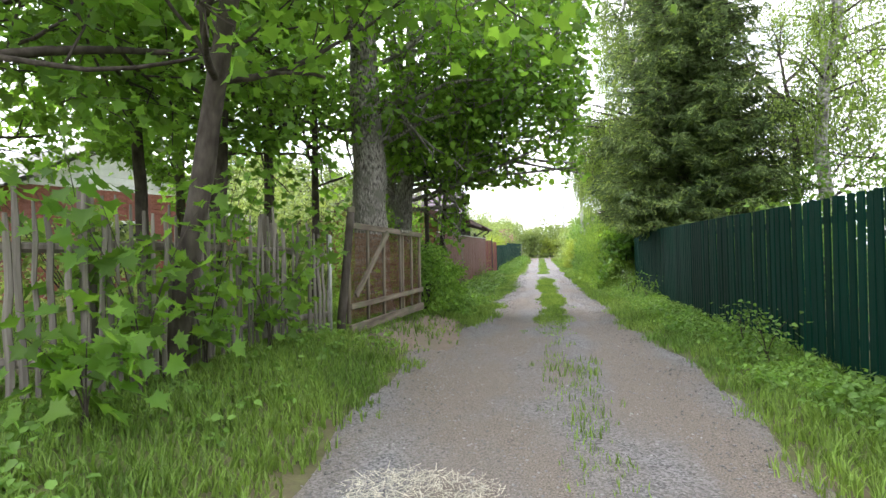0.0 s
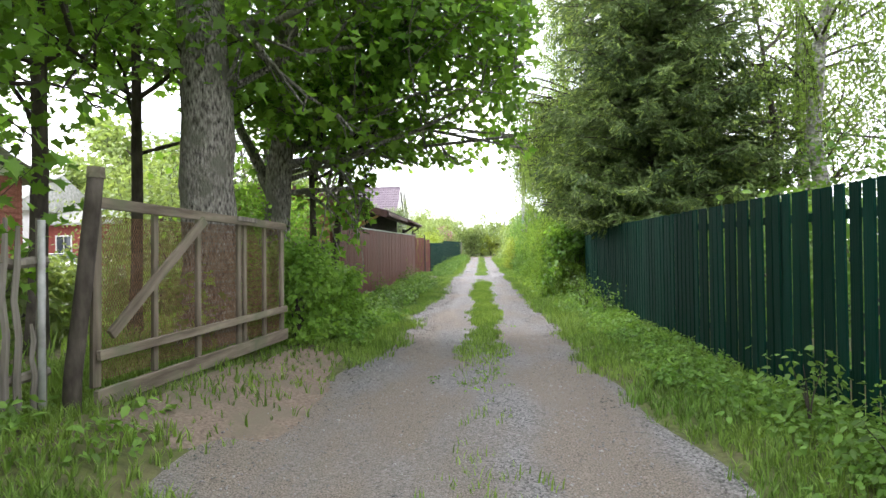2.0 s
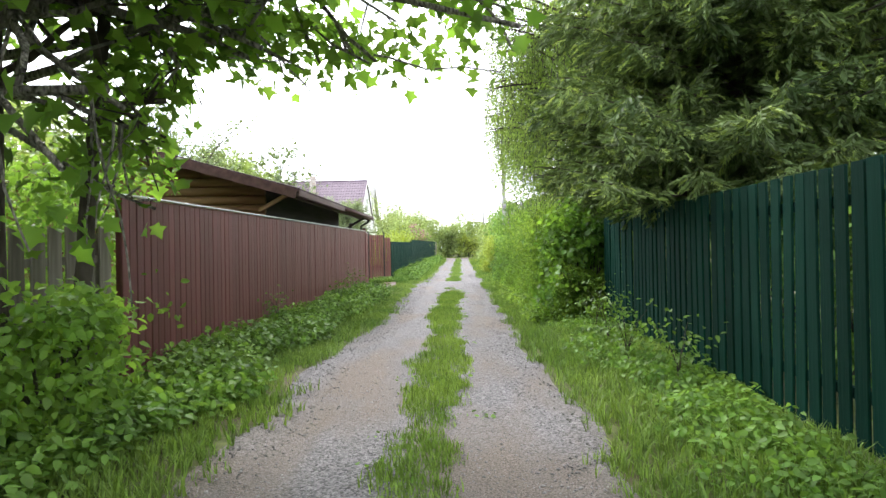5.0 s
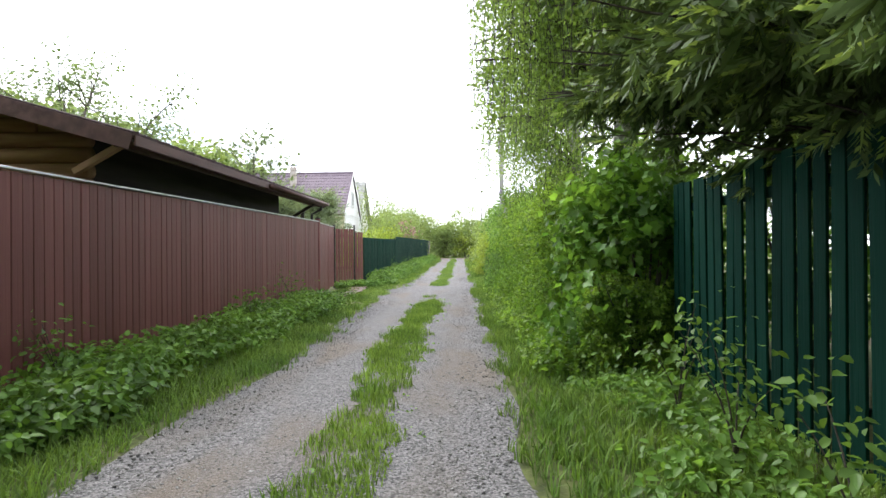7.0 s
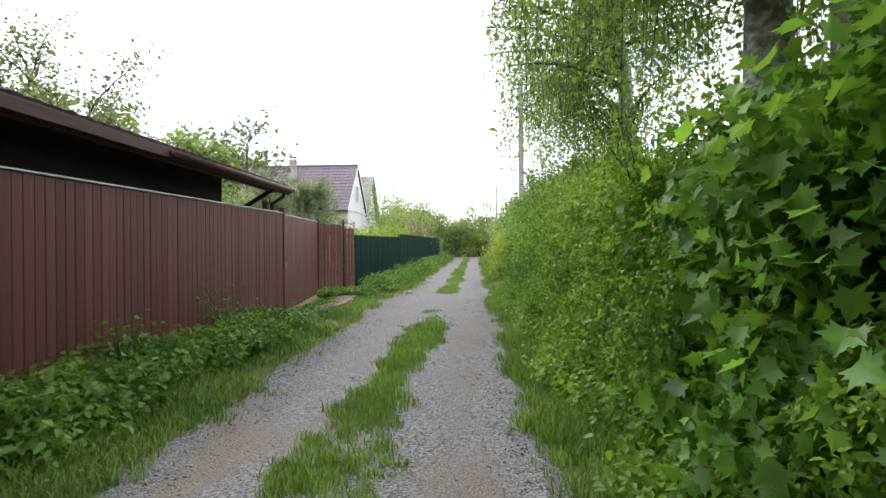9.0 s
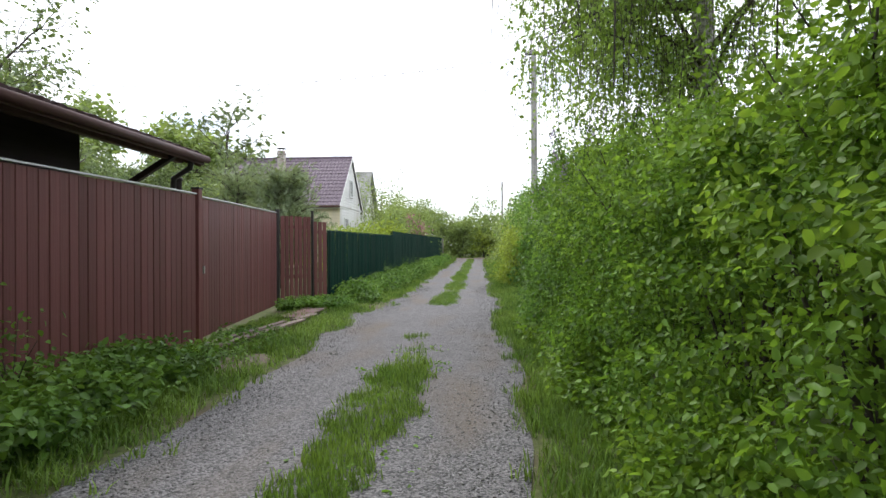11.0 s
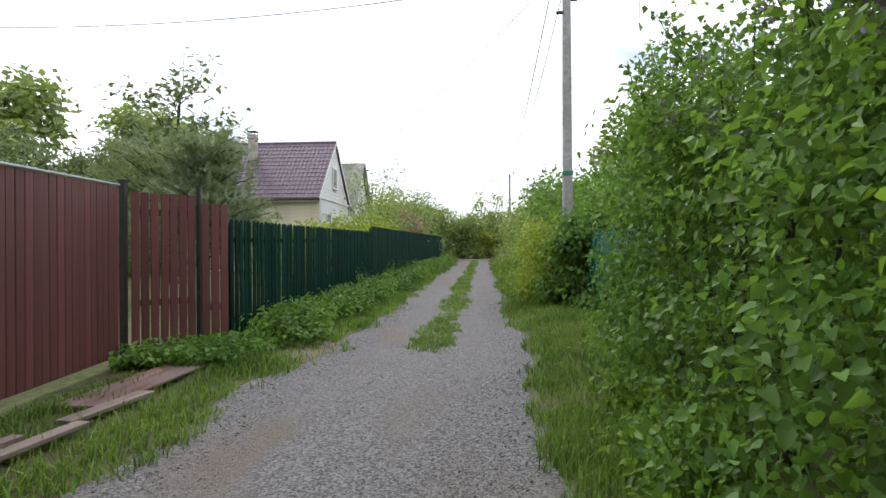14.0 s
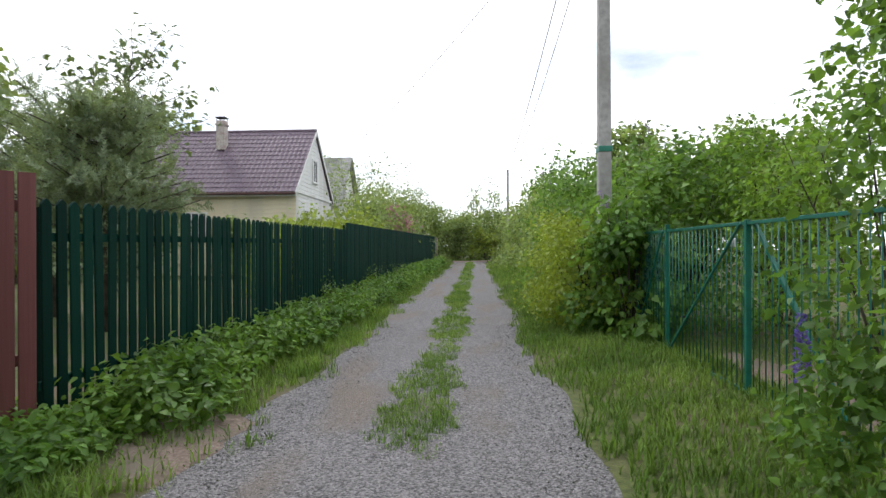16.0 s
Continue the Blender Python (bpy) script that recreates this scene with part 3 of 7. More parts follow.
green_boards = [board_mesh("green_board", 0.113, 0.02, 1.0, GREEN_PAINT, "flat", i) for i in range(3)]
green_pickets = [board_mesh("green_picket", 0.118, 0.02, 1.0, GREEN_PAINT, "flat", 10 + i) for i in range(3)]
brown_boards = [board_mesh("brown_board", 0.1185, 0.022, 1.0, BROWN_PAINT, "flat", 20 + i, edge=0.008) for i in range(3)]

# tall green fence by the spruce, in two straight runs
board_fence("green_fence", "tall dark green painted board fence with narrow gaps", (2.85, -4.0), (2.95, 8.6), 0.15, green_boards, 0.03, 1.82, 1.81, GREEN_PAINT, (0.22, 0.86), -1, 2.5)
board_fence("green_fence", "tall dark green painted board fence below a spruce", (2.95, 8.6), (3.10, 18.7), 0.15, green_boards, 0.03, 1.82, 1.85, GREEN_PAINT, (0.22, 0.86), -1, 2.5)
# long brown fence beside the log shed
board_fence("brown_fence", "dark red-brown board fence with a pale metal cap", (-2.50, 14.2), (-2.53, 27.68), 0.12, brown_boards, 0.04, 1.90, 2.04, BROWN_PAINT, (0.2, 0.85), 1, 2.4, cap=ZINC, jitter=0.001, lean=0.08)
# lower green fence with pointed tops, then a taller run of the same
# the tips keep their shape: these meshes are scaled little, from 1.75 m
pointed_tall = []
for i in range(3):
    me = board_mesh("pointed_picket", 0.10, 0.02, 1.75, GREEN_PAINT, "point", 40 + i)
    me.transform(Matrix.Diagonal((1, 1, 1 / 1.75, 1)))
    pointed_tall.append(me)
board_fence("green_picket_fence", "dark green picket fence with pointed tops", (-2.41, 33.68), (-2.30, 43.0), 0.145, pointed_tall, 0.02, 1.80, 1.92, GREEN_PAINT, (0.2, 0.82), 1, 2.4)
board_fence("green_picket_fence", "taller dark green board fence farther along the lane", (-2.30, 43.05), (-2.05, 69.2), 0.145, green_pickets, 0.02, 2.08, 2.36, GREEN_PAINT, (0.2, 0.85), 1, 2.6)
board_fence("grey_end_fence", "short weathered grey board fence at the end of the green one", (-2.05, 69.25), (-2.0, 71.0), 0.14, [board_mesh("grey_board", 0.11, 0.02, 1.0, OLD_WOOD, "flat", 50)], 0.02, 2.30, 2.36, OLD_WOOD, (0.2, 0.8), 1, 1.6)

# old stake fence, weathered grey
stakes = [stake_mesh("stake", w, 1.0, OLD_WOOD, 60 + i) for i, w in enumerate((0.042, 0.050, 0.058, 0.046, 0.062, 0.052))]
STAKE_LINE = [(-2.72, 7.30), (-2.93, 6.1), (-2.90, 4.7), (-2.95, 3.35), (-4.4, 2.95), (-7.5, 2.2)]
for a, b in zip(STAKE_LINE[:-1], STAKE_LINE[1:]):
    fm, d = line_frame(a, b)
    root = thing("stake_fence", fm, "old grey fence of crooked split stakes", "fence", "lane fences")
    r = np.random.default_rng(int(100 * abs(a[1])))
    ga, gb = float(gz(*a)), float(gz(*b))
    for zz in (0.28, 1.08):
        pts = [(d * k / 5, -0.05, ga + (gb - ga) * k / 5 + zz + r.normal() * 0.012) for k in range(6)]
        v, f = tube_data(pts, [0.042, 0.04, 0.038, 0.04, 0.036, 0.034], 7, True, 0.2, 5)
        part("rail", mesh_of("rail", v, f, OLD_WOOD), root)
    for s in ((0.1, d - 0.1) if a[1] < 7 else (d - 0.1,)):
        v, f = tube_data([(s, -0.12, -0.2), (s, -0.12, 0.8), (s + 0.02, -0.12, ga + 1.5)], [0.05, 0.045, 0.04], 8, True, 0.15, 9)
        part("post", mesh_of("post", v, f, OLD_WOOD), root)
    n = int(d / 0.098)
    for i in range(n):
        s = (i + 0.5) * d / n
        h = 1.32 + r.normal() * 0.06 + (0.15 if r.random() < 0.05 else 0)
        if r.random() < 0.02:
            h *= 0.45
        g = ga + (gb - ga) * s / d
        PIECES.append(("stake", stakes[int(r.integers(6))], root, pose(s + r.normal() * 0.012, r.normal() * 0.012, g + 0.06, r.normal() * 1.0, r.normal() * 1.1, r.normal() * 12) @ Matrix.Diagonal((1, 1, h, 1))))
# straight galvanised pipe and the leaning gate post
solo("steel_pipe_post", mesh_of("steel_pipe_post", *tube_data([(0, 0, -0.2), (0.01, 0, 0.7), (0.02, 0, 1.42)], [0.024] * 3, 10), PIPE, True), pose(-2.74, 7.22, 0.22), "thin grey steel pipe tied to the old stake fence", "post")
gate_post = thing("gate_post", pose(-2.66, 7.38, 0.2), "leaning weathered log gate post with a cut top", "gate post")
part("log", mesh_of("log", *tube_data([(0, 0, -0.25), (0.02, 0.01, 0.3), (0.09, 0.05, 1.0), (0.14, 0.08, 1.55), (0.16, 0.09, 1.76)], [0.066, 0.062, 0.058, 0.055, 0.054], 12, True, 0.08, 3), BARK_DARK, True), gate_post)
part("post_cap", mesh_of("post_cap", *tube_data([(0.16, 0.09, 1.76), (0.165, 0.092, 1.84)], [0.062, 0.056], 12, True, 0.1, 4), OLD_BEAM), gate_post)

# old wooden gate with wire netting
GA, GB = (-2.56, 7.52), (-2.11, 10.38)
gm, gd = line_frame(GA, GB)
old_gate = thing("wooden_gate", gm, "wide old wooden gate with rusty wire netting and a diagonal brace", "gate")
g_lo, g_hi = 0.33, 1.71


def beam(parent, name, a, b, w, t, mat, label=""):
    """A squared timber from a to b; w across in the plane of x and z, t in y."""
    a, b = Vector(a), Vector(b)
    ln = (b - a).length
    m = Matrix.Translation((a + b) / 2) @ (b - a).to_track_quat("X", "Z").to_matrix().to_4x4()
    bm = box_bm(ln, t, w, min(w, t) * 0.08)
    bmesh.ops.translate(bm, vec=(0, 0, -w / 2), verts=bm.verts)
    return part(name, mesh_from_bm(name, bm, mat), parent, m, label)


beam(old_gate, "top_rail", (0.0, 0, g_hi + 0.08), (gd, 0, g_hi), 0.085, 0.045, OLD_BEAM)
beam(old_gate, "bottom_rail", (0.0, 0, g_lo - 0.02), (gd, 0, g_lo + 0.05), 0.13, 0.045, OLD_BEAM)
beam(old_gate, "middle_rail", (0.03, 0.0, g_lo + 0.30), (gd, 0.0, g_lo + 0.36), 0.075, 0.04, OLD_BEAM)
beam(old_gate, "brace", (0.10, -0.045, g_lo + 0.45), (1.25, -0.045, g_hi), 0.085, 0.035, OLD_BEAM)
for s, w in ((0.06, 0.08), (0.68, 0.055), (1.26, 0.06), (1.94, 0.06), (2.05, 0.05), (2.46, 0.05), (gd - 0.03, 0.07)):
    beam(old_gate, "upright", (s - 0.02, 0.042, g_lo + 0.06), (s + 0.01, 0.042, g_hi + 0.02), w, 0.035, OLD_BEAM)
part("splice_board", box_mesh("splice_board", 0.36, 0.022, 0.05, OLD_WOOD, 0.003), old_gate, pose(2.0, -0.036, g_hi + 0.02, 0, 1.4, 0), "pale nailed splice board")
# chain netting: two families of thin zigzag strands
net = []
for fam in (1, -1):
    s = -1.5
    while s < gd + 0.1:
        a, b = s, s + fam * 0.72
        p, q = (a, g_lo + 0.1), (b, g_hi - 0.02)
        pts = []
        for k in range(25):
            f = k / 24
            xx = p[0] + (q[0] - p[0]) * f
            if 0.05 < xx < gd - 0.04:
                pts.append((xx, 0.062 + 0.006 * fam * (1 if k % 2 else -1), p[1] + (q[1] - p[1]) * f))
        if len(pts) > 2:
            net.append(tube_data(pts, [0.0029] * len(pts), 3, False))
        s += 0.026
part("wire_netting", mesh_of("wire_netting", *join_data(net), RUSTY), old_gate, label="rusty diamond wire netting")

# short grey board fence between the shrubs and the brown fence
board_fence("grey_board_fence", "short weathered grey board fence behind shrubs", (-2.95, 12.6), (-2.55, 14.15), 0.15, [board_mesh("grey_board", 0.12, 0.022, 1.0, OLD_WOOD, "slant", 51)], 0.03, 1.55, 1.62, OLD_WOOD, (0.25, 0.8), 1, 1.4)

# brown double gate, recessed, and the wicket that turns back to the lane
def brown_leaf(name, label, p0, p1, lo, hi0, hi1, n, gap, cap=None, handle=False):
    fm, d = line_frame(p0, p1)
    root = thing(name, fm, label, "gate", "brown gates")
    for z in (0.25, 0.85):
        part("rail", box_mesh("rail", d - 0.06, 0.04, 0.08, BROWN_PAINT, 0.004), root, pose(d / 2, 0.035, lo + z * (hi0 - lo)))
    if cap:
        part("cap_rail", box_mesh("cap_rail", d, 0.06, 0.02, cap, 0.003), root, pose(d / 2, 0, (hi0 + hi1) / 2 + 0.012, 0, -math.degrees(math.atan2(hi1 - hi0, d)), 0))
    me = board_mesh("brown_board", d / n - gap, 0.022, 1.0, BROWN_PAINT, "flat", 70 + n, edge=0.007)
    r = np.random.default_rng(n)
    for i in range(n):
        s = (i + 0.5) * d / n
        h = hi0 + (hi1 - hi0) * s / d - lo
        PIECES.append(("board", me, root, pose(s, r.normal() * 0.002, lo, 0, r.normal() * 0.2, 0) @ Matrix.Diagonal((1, 1, h, 1))))
    if handle:
        part("lock_plate", box_mesh("lock_plate", 0.05, 0.02, 0.10, ZINC, 0.004), root, pose(0.12, -0.022, 1.0), "small zinc lock plate")
    return root


brown_leaf("brown_gate", "wide dark red-brown board gate with a metal cap", (-2.57, 27.86), (-3.22, 32.50), 0.13, 2.02, 2.12, 40, 0.002, ZINC, True)
brown_leaf("brown_wicket", "narrow red-brown wicket of spaced boards", (-3.20, 32.70), (-2.68, 33.28), 0.22, 2.08, 2.08, 7, 0.018)
brown_leaf("brown_fence_section", "short red-brown panel of spaced boards beside the wicket", (-2.64, 33.34), (-2.42, 33.66), 0.10, 1.98, 1.98, 3, 0.016)
for x, y, h, w in ((-2.55, 27.77, 2.13, 0.10), (-3.22, 32.60, 2.19, 0.07), (-2.66, 33.31, 2.20, 0.05)):
    p = thing("gate_post", pose(x, y, 0), "square dark metal gate post with a flat cap", "gate post", "brown gates")
    part("shaft", box_mesh("shaft", w, w, h + 0.2, BLACK_METAL if w < 0.1 else BROWN_PAINT, 0.005), p, pose(0, 0, -0.2))
    part("cap", box_mesh("cap", w + 0.02, w + 0.02, 0.025, BLACK_METAL, 0.004), p, pose(0, 0, h))

# boards laid over the ditch before the gates
for x, y, a, ln, w in ((-1.98, 28.75, 85, 2.7, 0.12), (-2.17, 28.6, 84.5, 2.3, 0.09), (-1.98, 30.55, 84, 0.9, 0.14)):
    solo("plank", box_mesh("plank", ln, w, 0.035, PLANK, 0.005), pose(x, y, float(gz(x, y)) + 0.025, 0, 0, a), "worn grey-brown plank lying beside the gate", "plank", "planks by the gate")
solo("doormat_board", box_mesh("doormat_board", 1.9, 0.46, 0.03, RED_BOARD, 0.006), pose(-2.26, 31.5, float(gz(-2.26, 31.5)) + 0.03, 0, 0, 90), "reddish board laid before the wicket", "board")


# ---- log shed behind the brown fence ----
shed = thing("shed", pose(-5.6, 23, 0), "log shed with a low dark roof reaching over the fence", "shed")
SX, SY0, SY1, EAVE_X = 2.45, -3.35, 3.3, 3.33      # in the shed's own space
eave_z, slope = 2.48, math.tan(radians(16))
def shed_roof(x):
    return eave_z + (EAVE_X - abs(x)) * slope
# the lane-side wall carries the eave's shade in its colour
for sgn, wall_mat in ((1, EAVE_SHADE), (-1, LOG)):
    part("wall", box_mesh("wall", 0.14, SY1 - SY0, 2.6, wall_mat, 0.01), shed, pose(sgn * SX, (SY0 + SY1) / 2, 0))
for yy in (SY0, SY1):
    verts = [(-SX, -0.05, 0), (SX, -0.05, 0), (SX, -0.05, 2.62), (0, -0.05, shed_roof(0) - 0.12), (-SX, -0.05, 2.62)]
    verts += [(x, 0.05, z) for x, _, z in verts]
    part("wall", mesh_of("wall", verts, [(0, 1, 2, 3, 4), (9, 8, 7, 6, 5), (0, 5, 6, 1), (1, 6, 7, 2), (2, 7, 8, 3), (3, 8, 9, 4), (4, 9, 5, 0)], LOG), shed, pose(0, yy, 0))
for k in range(17):
    z = 0.1 + k * 0.175
    half = SX + 0.12 if z < 2.4 else max(0.2, (shed_roof(0) - 0.15 - z) / slope)
    half = min(half, SX + 0.12)
    part("log", mesh_of("log", *tube_data([(-half, 0, z), (0, 0, z), (half, 0, z)], [0.092, 0.092, 0.092], 10, True, 0.03, k), LOG, True), shed, pose(0, SY0 - 0.06, 0))
for sgn in (1, -1):
    # one pitch of the roof: a slab with a shingle skin and a rough lower edge
    n = 80
    y0, y1 = SY0 - 0.55, SY1 + 1.05
    sv, sf = [], []
    for i in range(n + 1):
        y = y0 + (y1 - y0) * i / n
        ex = EAVE_X + 0.02 * math.sin(i * 2.1) * (i % 2)
        for x, dz in ((0.0, 0.05), (ex, 0.05 + 0.012 * (i % 2)), (ex, 0.0), (0.0, -0.02)):
            sv.append((sgn * x, y, shed_roof(min(x, EAVE_X)) + dz))
    for i in range(n):
        a = i * 4
        for q in range(4):
            sf.append((a + q, a + (q + 1) % 4, a + 4 + (q + 1) % 4, a + 4 + q))
    sf += [(3, 2, 1, 0), tuple(n * 4 + q for q in range(4))]
    part("roof", mesh_of("roof", sv, sf, ROOF_DARK), shed, label="dark bitumen shingle roof")
    part("soffit", mesh_of("soffit", [(sgn * 0.02, y0 + 0.03, shed_roof(0.02) - 0.05), (sgn * (EAVE_X - 0.03), y0 + 0.03, shed_roof(EAVE_X - 0.03) - 0.03), (sgn * (EAVE_X - 0.03), y1 - 0.03, shed_roof(EAVE_X - 0.03) - 0.03), (sgn * 0.02, y1 - 0.03, shed_roof(0.02) - 0.05)], [(0, 1, 2, 3)], BLACK_METAL), shed)
    beam(shed, "barge_board", (0, y0 - 0.012, shed_roof(0) - 0.05), (sgn * EAVE_X, y0 - 0.012, shed_roof(EAVE_X) - 0.06), 0.17, 0.024, FASCIA)
    beam(shed, "barge_board", (0, y1 + 0.012, shed_roof(0) - 0.05), (sgn * EAVE_X, y1 + 0.012, shed_roof(EAVE_X) - 0.06), 0.12, 0.024, FASCIA)
part("eave_board", box_mesh("eave_board", 0.024, SY1 - SY0 + 1.6, 0.11, FASCIA, 0.003), shed, pose(EAVE_X + 0.03, (SY0 + SY1 + 0.5) / 2, eave_z - 0.10))
beam(shed, "knee_brace", (SX + 0.1, SY0 - 0.3, 2.15), (EAVE_X - 0.2, SY0 - 0.3, 2.47), 0.07, 0.07, LOG)
beam(shed, "knee_brace", (SX + 0.05, SY1 + 0.7, 2.05), (EAVE_X - 0.15, SY1 + 0.7, 2.46), 0.07, 0.07, BLACK_METAL)
beam(shed, "roof_beam", (EAVE_X - 0.25, SY0 - 0.4, 2.45), (EAVE_X - 0.25, SY1 + 1.0, 2.45), 0.09, 0.08, FASCIA)
part("downpipe", mesh_of("downpipe", *tube_data([(EAVE_X - 0.02, SY1 + 0.85, 2.44), (EAVE_X - 0.05, SY1 + 0.86, 2.32), (EAVE_X - 0.28, SY1 + 0.9, 2.20), (EAVE_X - 0.3, SY1 + 0.9, 1.6)], [0.035] * 4, 10), BLACK_METAL, True), shed)
gv, gf = tube_data([(EAVE_X + 0.075, SY0 + 3.5, eave_z - 0.05), (EAVE_X + 0.075, SY1 + 1.05, eave_z - 0.03)], [0.045, 0.045], 10)
part("gutter", mesh_of("gutter", gv, gf, FASCIA, True), shed)
solo("stove_pipe", mesh_of("stove_pipe", *tube_data([(0, 0, 0), (0, 0, 2.30), (0, 0, 2.32), (0, 0, 2.36)], [0.05, 0.05, 0.065, 0.065], 12), BLACK_METAL, True), pose(-3.1, 28.3, 0.0), "thin black metal pipe behind the brown gate", "pipe")


# ---- houses ----
def weatherboard(wa, wb, h, mat):
    """One level board, wa wide below and wb above, leaning out at its foot."""
    v = [(-wa, -0.03, 0), (wa, -0.03, 0), (wb, -0.008, h), (-wb, -0.008, h), (-wa, 0.012, 0), (wa, 0.012, 0), (wb, 0.012, h), (-wb, 0.012, h)]
    f = [(0, 1, 2, 3), (5, 4, 7, 6), (0, 4, 5, 1), (0, 3, 7, 4), (1, 5, 6, 2), (3, 2, 6, 7)]
    return mesh_of("siding_board", v, f, mat)


def siding_wall(name, width, height, mat, parent, m, step=0.19):
    """A wall faced with overlapping level boards, in its own x and z, facing -y."""
    wall = part(name, box_mesh(name, width, 0.068, height, mat, 0, (0, 0.048, 0)), parent, m)
    n = max(1, int(height / step))
    me = weatherboard(width / 2, width / 2, height / n, mat)
    for k in range(n):
        PIECES.append(("siding_board", me, wall, pose(0, 0, height * k / n)))
    return wall


def gable(name, width, z0, z1, mat, parent, m, step=0.19):
    v = [(-width / 2, 0.014, z0), (width / 2, 0.014, z0), (0, 0.014, z1), (-width / 2, 0.06, z0), (width / 2, 0.06, z0), (0, 0.06, z1)]
    wall = part(name, mesh_of(name, v, [(0, 1, 2), (4, 3, 5), (0, 3, 4, 1), (0, 2, 5, 3), (1, 4, 5, 2)], mat), parent, m)
    n = max(2, int((z1 - z0) / step))
    for k in range(n):
        me = weatherboard(width / 2 * (1 - k / n), width / 2 * (1 - (k + 1) / n) + 0.001, (z1 - z0) / n, mat)
        PIECES.append(("siding_board", me, wall, pose(0, 0, z0 + (z1 - z0) * k / n)))
    return wall


def window(parent, m, w, h, frame_mat, bars=1):
    """A framed window with glass set back, facing -y."""
    win = part("window", box_mesh("window", w - 0.07, 0.012, 0.012, frame_mat, 0, (0, -0.022, 0.045)), parent, m)
    for nm, bx, bz, sx, sz in (("jamb", -w / 2, 0.04, 0.07, h - 0.08), ("jamb", w / 2, 0.04, 0.07, h - 0.08), ("frame_rail", 0, -0.04, w + 0.07, 0.08), ("frame_rail", 0, h - 0.04, w + 0.07, 0.08)):
        part(nm, box_mesh(nm, sx, 0.07, sz, frame_mat, 0.004), win, pose(bx, -0.05, bz))
    for k in range(bars):
        part("mullion", box_mesh("mullion", 0.045, 0.05, h - 0.08, frame_mat, 0.003), win, pose(-w / 2 + w * (k + 1) / (bars + 1), -0.045, 0.04))
    part("pane", box_mesh("pane", w, 0.012, h, GLASS), win, pose(0, -0.034, 0))
    part("sill", box_mesh("sill", w + 0.16, 0.12, 0.035, frame_mat, 0.004), win, pose(0, -0.07, -0.075))
    return win


def tile_roof(name, width, run, rise, mat, parent, m, tile=0.23, course=0.36):
    """A pitch of pressed metal tiles, from the eave at y = 0 up to the ridge, centred in x."""
    ln = math.hypot(run, rise)
    cols, rows = int(width / tile) * 4, int(ln / course)
    verts, faces = [], []
    per = []
    for k in range(rows):
        per += [(k * course, 0.035), ((k + 1) * course - 0.012, 0.008)]
    per.append((ln, 0.01))
    cy, sy = run / ln, rise / ln
    for s, lift in per:
        for i in range(cols + 1):
            x = -width / 2 + width * i / cols
            h = lift + 0.028 * (0.5 + 0.5 * math.cos(2 * math.pi * i / 4))
            verts.append((x, s * cy - h * sy, s * sy + h * cy))
    w = cols + 1
    for j in range(len(per) - 1):
        for i in range(cols):
            a = j * w + i
            faces.append((a, a + 1, a + 1 + w, a + w))
    return part(name, mesh_of(name, verts, faces, mat), parent, m)


HZ = 0.22
house = thing("house", pose(-11.6, 58.9, HZ), "cream-sided country house with a plum metal tile roof", "house")
hw, hd, eave, ridge = 7.9, 6.3, 3.98, 7.50
siding_wall("wall", hw, eave, CREAM, house, pose(0, -hd / 2, 0))
siding_wall("wall", hw, eave, CREAM, house, pose(0, hd / 2, 0, 0, 0, 180))
siding_wall("wall", hd, eave, WHITE, house, pose(hw / 2, 0, 0, 0, 0, 90))
siding_wall("wall", hd, eave, WHITE, house, pose(-hw / 2, 0, 0, 0, 0, -90))
gable("gable_wall", hd, eave, ridge - 0.15, WHITE, house, pose(hw / 2, 0, 0, 0, 0, 90))
gable("gable_wall", hd, eave, ridge - 0.15, WHITE, house, pose(-hw / 2, 0, 0, 0, 0, -90))
rl = ridge - 3.92
tile_roof("roof", hw + 0.24, 3.55, rl, TILE_ROOF, house, pose(0, -3.55, 3.92))
tile_roof("roof", hw + 0.24, 3.55, rl, TILE_ROOF, house, pose(0, 3.55, 3.92, 0, 0, 180))
part("ridge_cap", mesh_of("ridge_cap", *tube_data([(-hw / 2 - 0.12, 0, ridge + 0.02), (hw / 2 + 0.12, 0, ridge + 0.02)], [0.09, 0.09], 10), TILE_ROOF, True), house)
part("fascia", box_mesh("fascia", hw + 0.24, 0.03, 0.16, WHITE), house, pose(0, -3.50, 3.74))
part("gutter", mesh_of("gutter", *tube_data([(-hw / 2 - 0.12, -3.60, 3.86), (hw / 2 + 0.12, -3.60, 3.86)], [0.06, 0.06], 8), FASCIA, True), house)
for sgn in (1, -1):
    beam(house, "verge_board", (hw / 2 + 0.13, sgn * 3.55, 3.86), (hw / 2 + 0.13, 0, ridge - 0.06), 0.18, 0.03, WHITE)
    beam(house, "verge_board", (-hw / 2 - 0.13, sgn * 3.55, 3.86), (-hw / 2 - 0.13, 0, ridge - 0.06), 0.18, 0.03, WHITE)
part("gable_moulding", box_mesh("gable_moulding", 0.06, hd + 0.1, 0.14, WHITE, 0.01), house, pose(hw / 2 + 0.05, 0, eave - 0.05))
window(house, pose(hw / 2 + 0.02, -0.2, 4.75, 0, 0, 90), 0.75, 1.15, WHITE)
window(house, pose(hw / 2 + 0.02, -1.6, 1.9, 0, 0, 90), 0.9, 1.3, WHITE, 2)
window(house, pose(-0.9, -hd / 2 - 0.02, 1.7), 1.1, 1.3, WHITE, 2)
window(house, pose(-2.9, -hd / 2 - 0.02, 1.7), 1.1, 1.3, WHITE, 2)
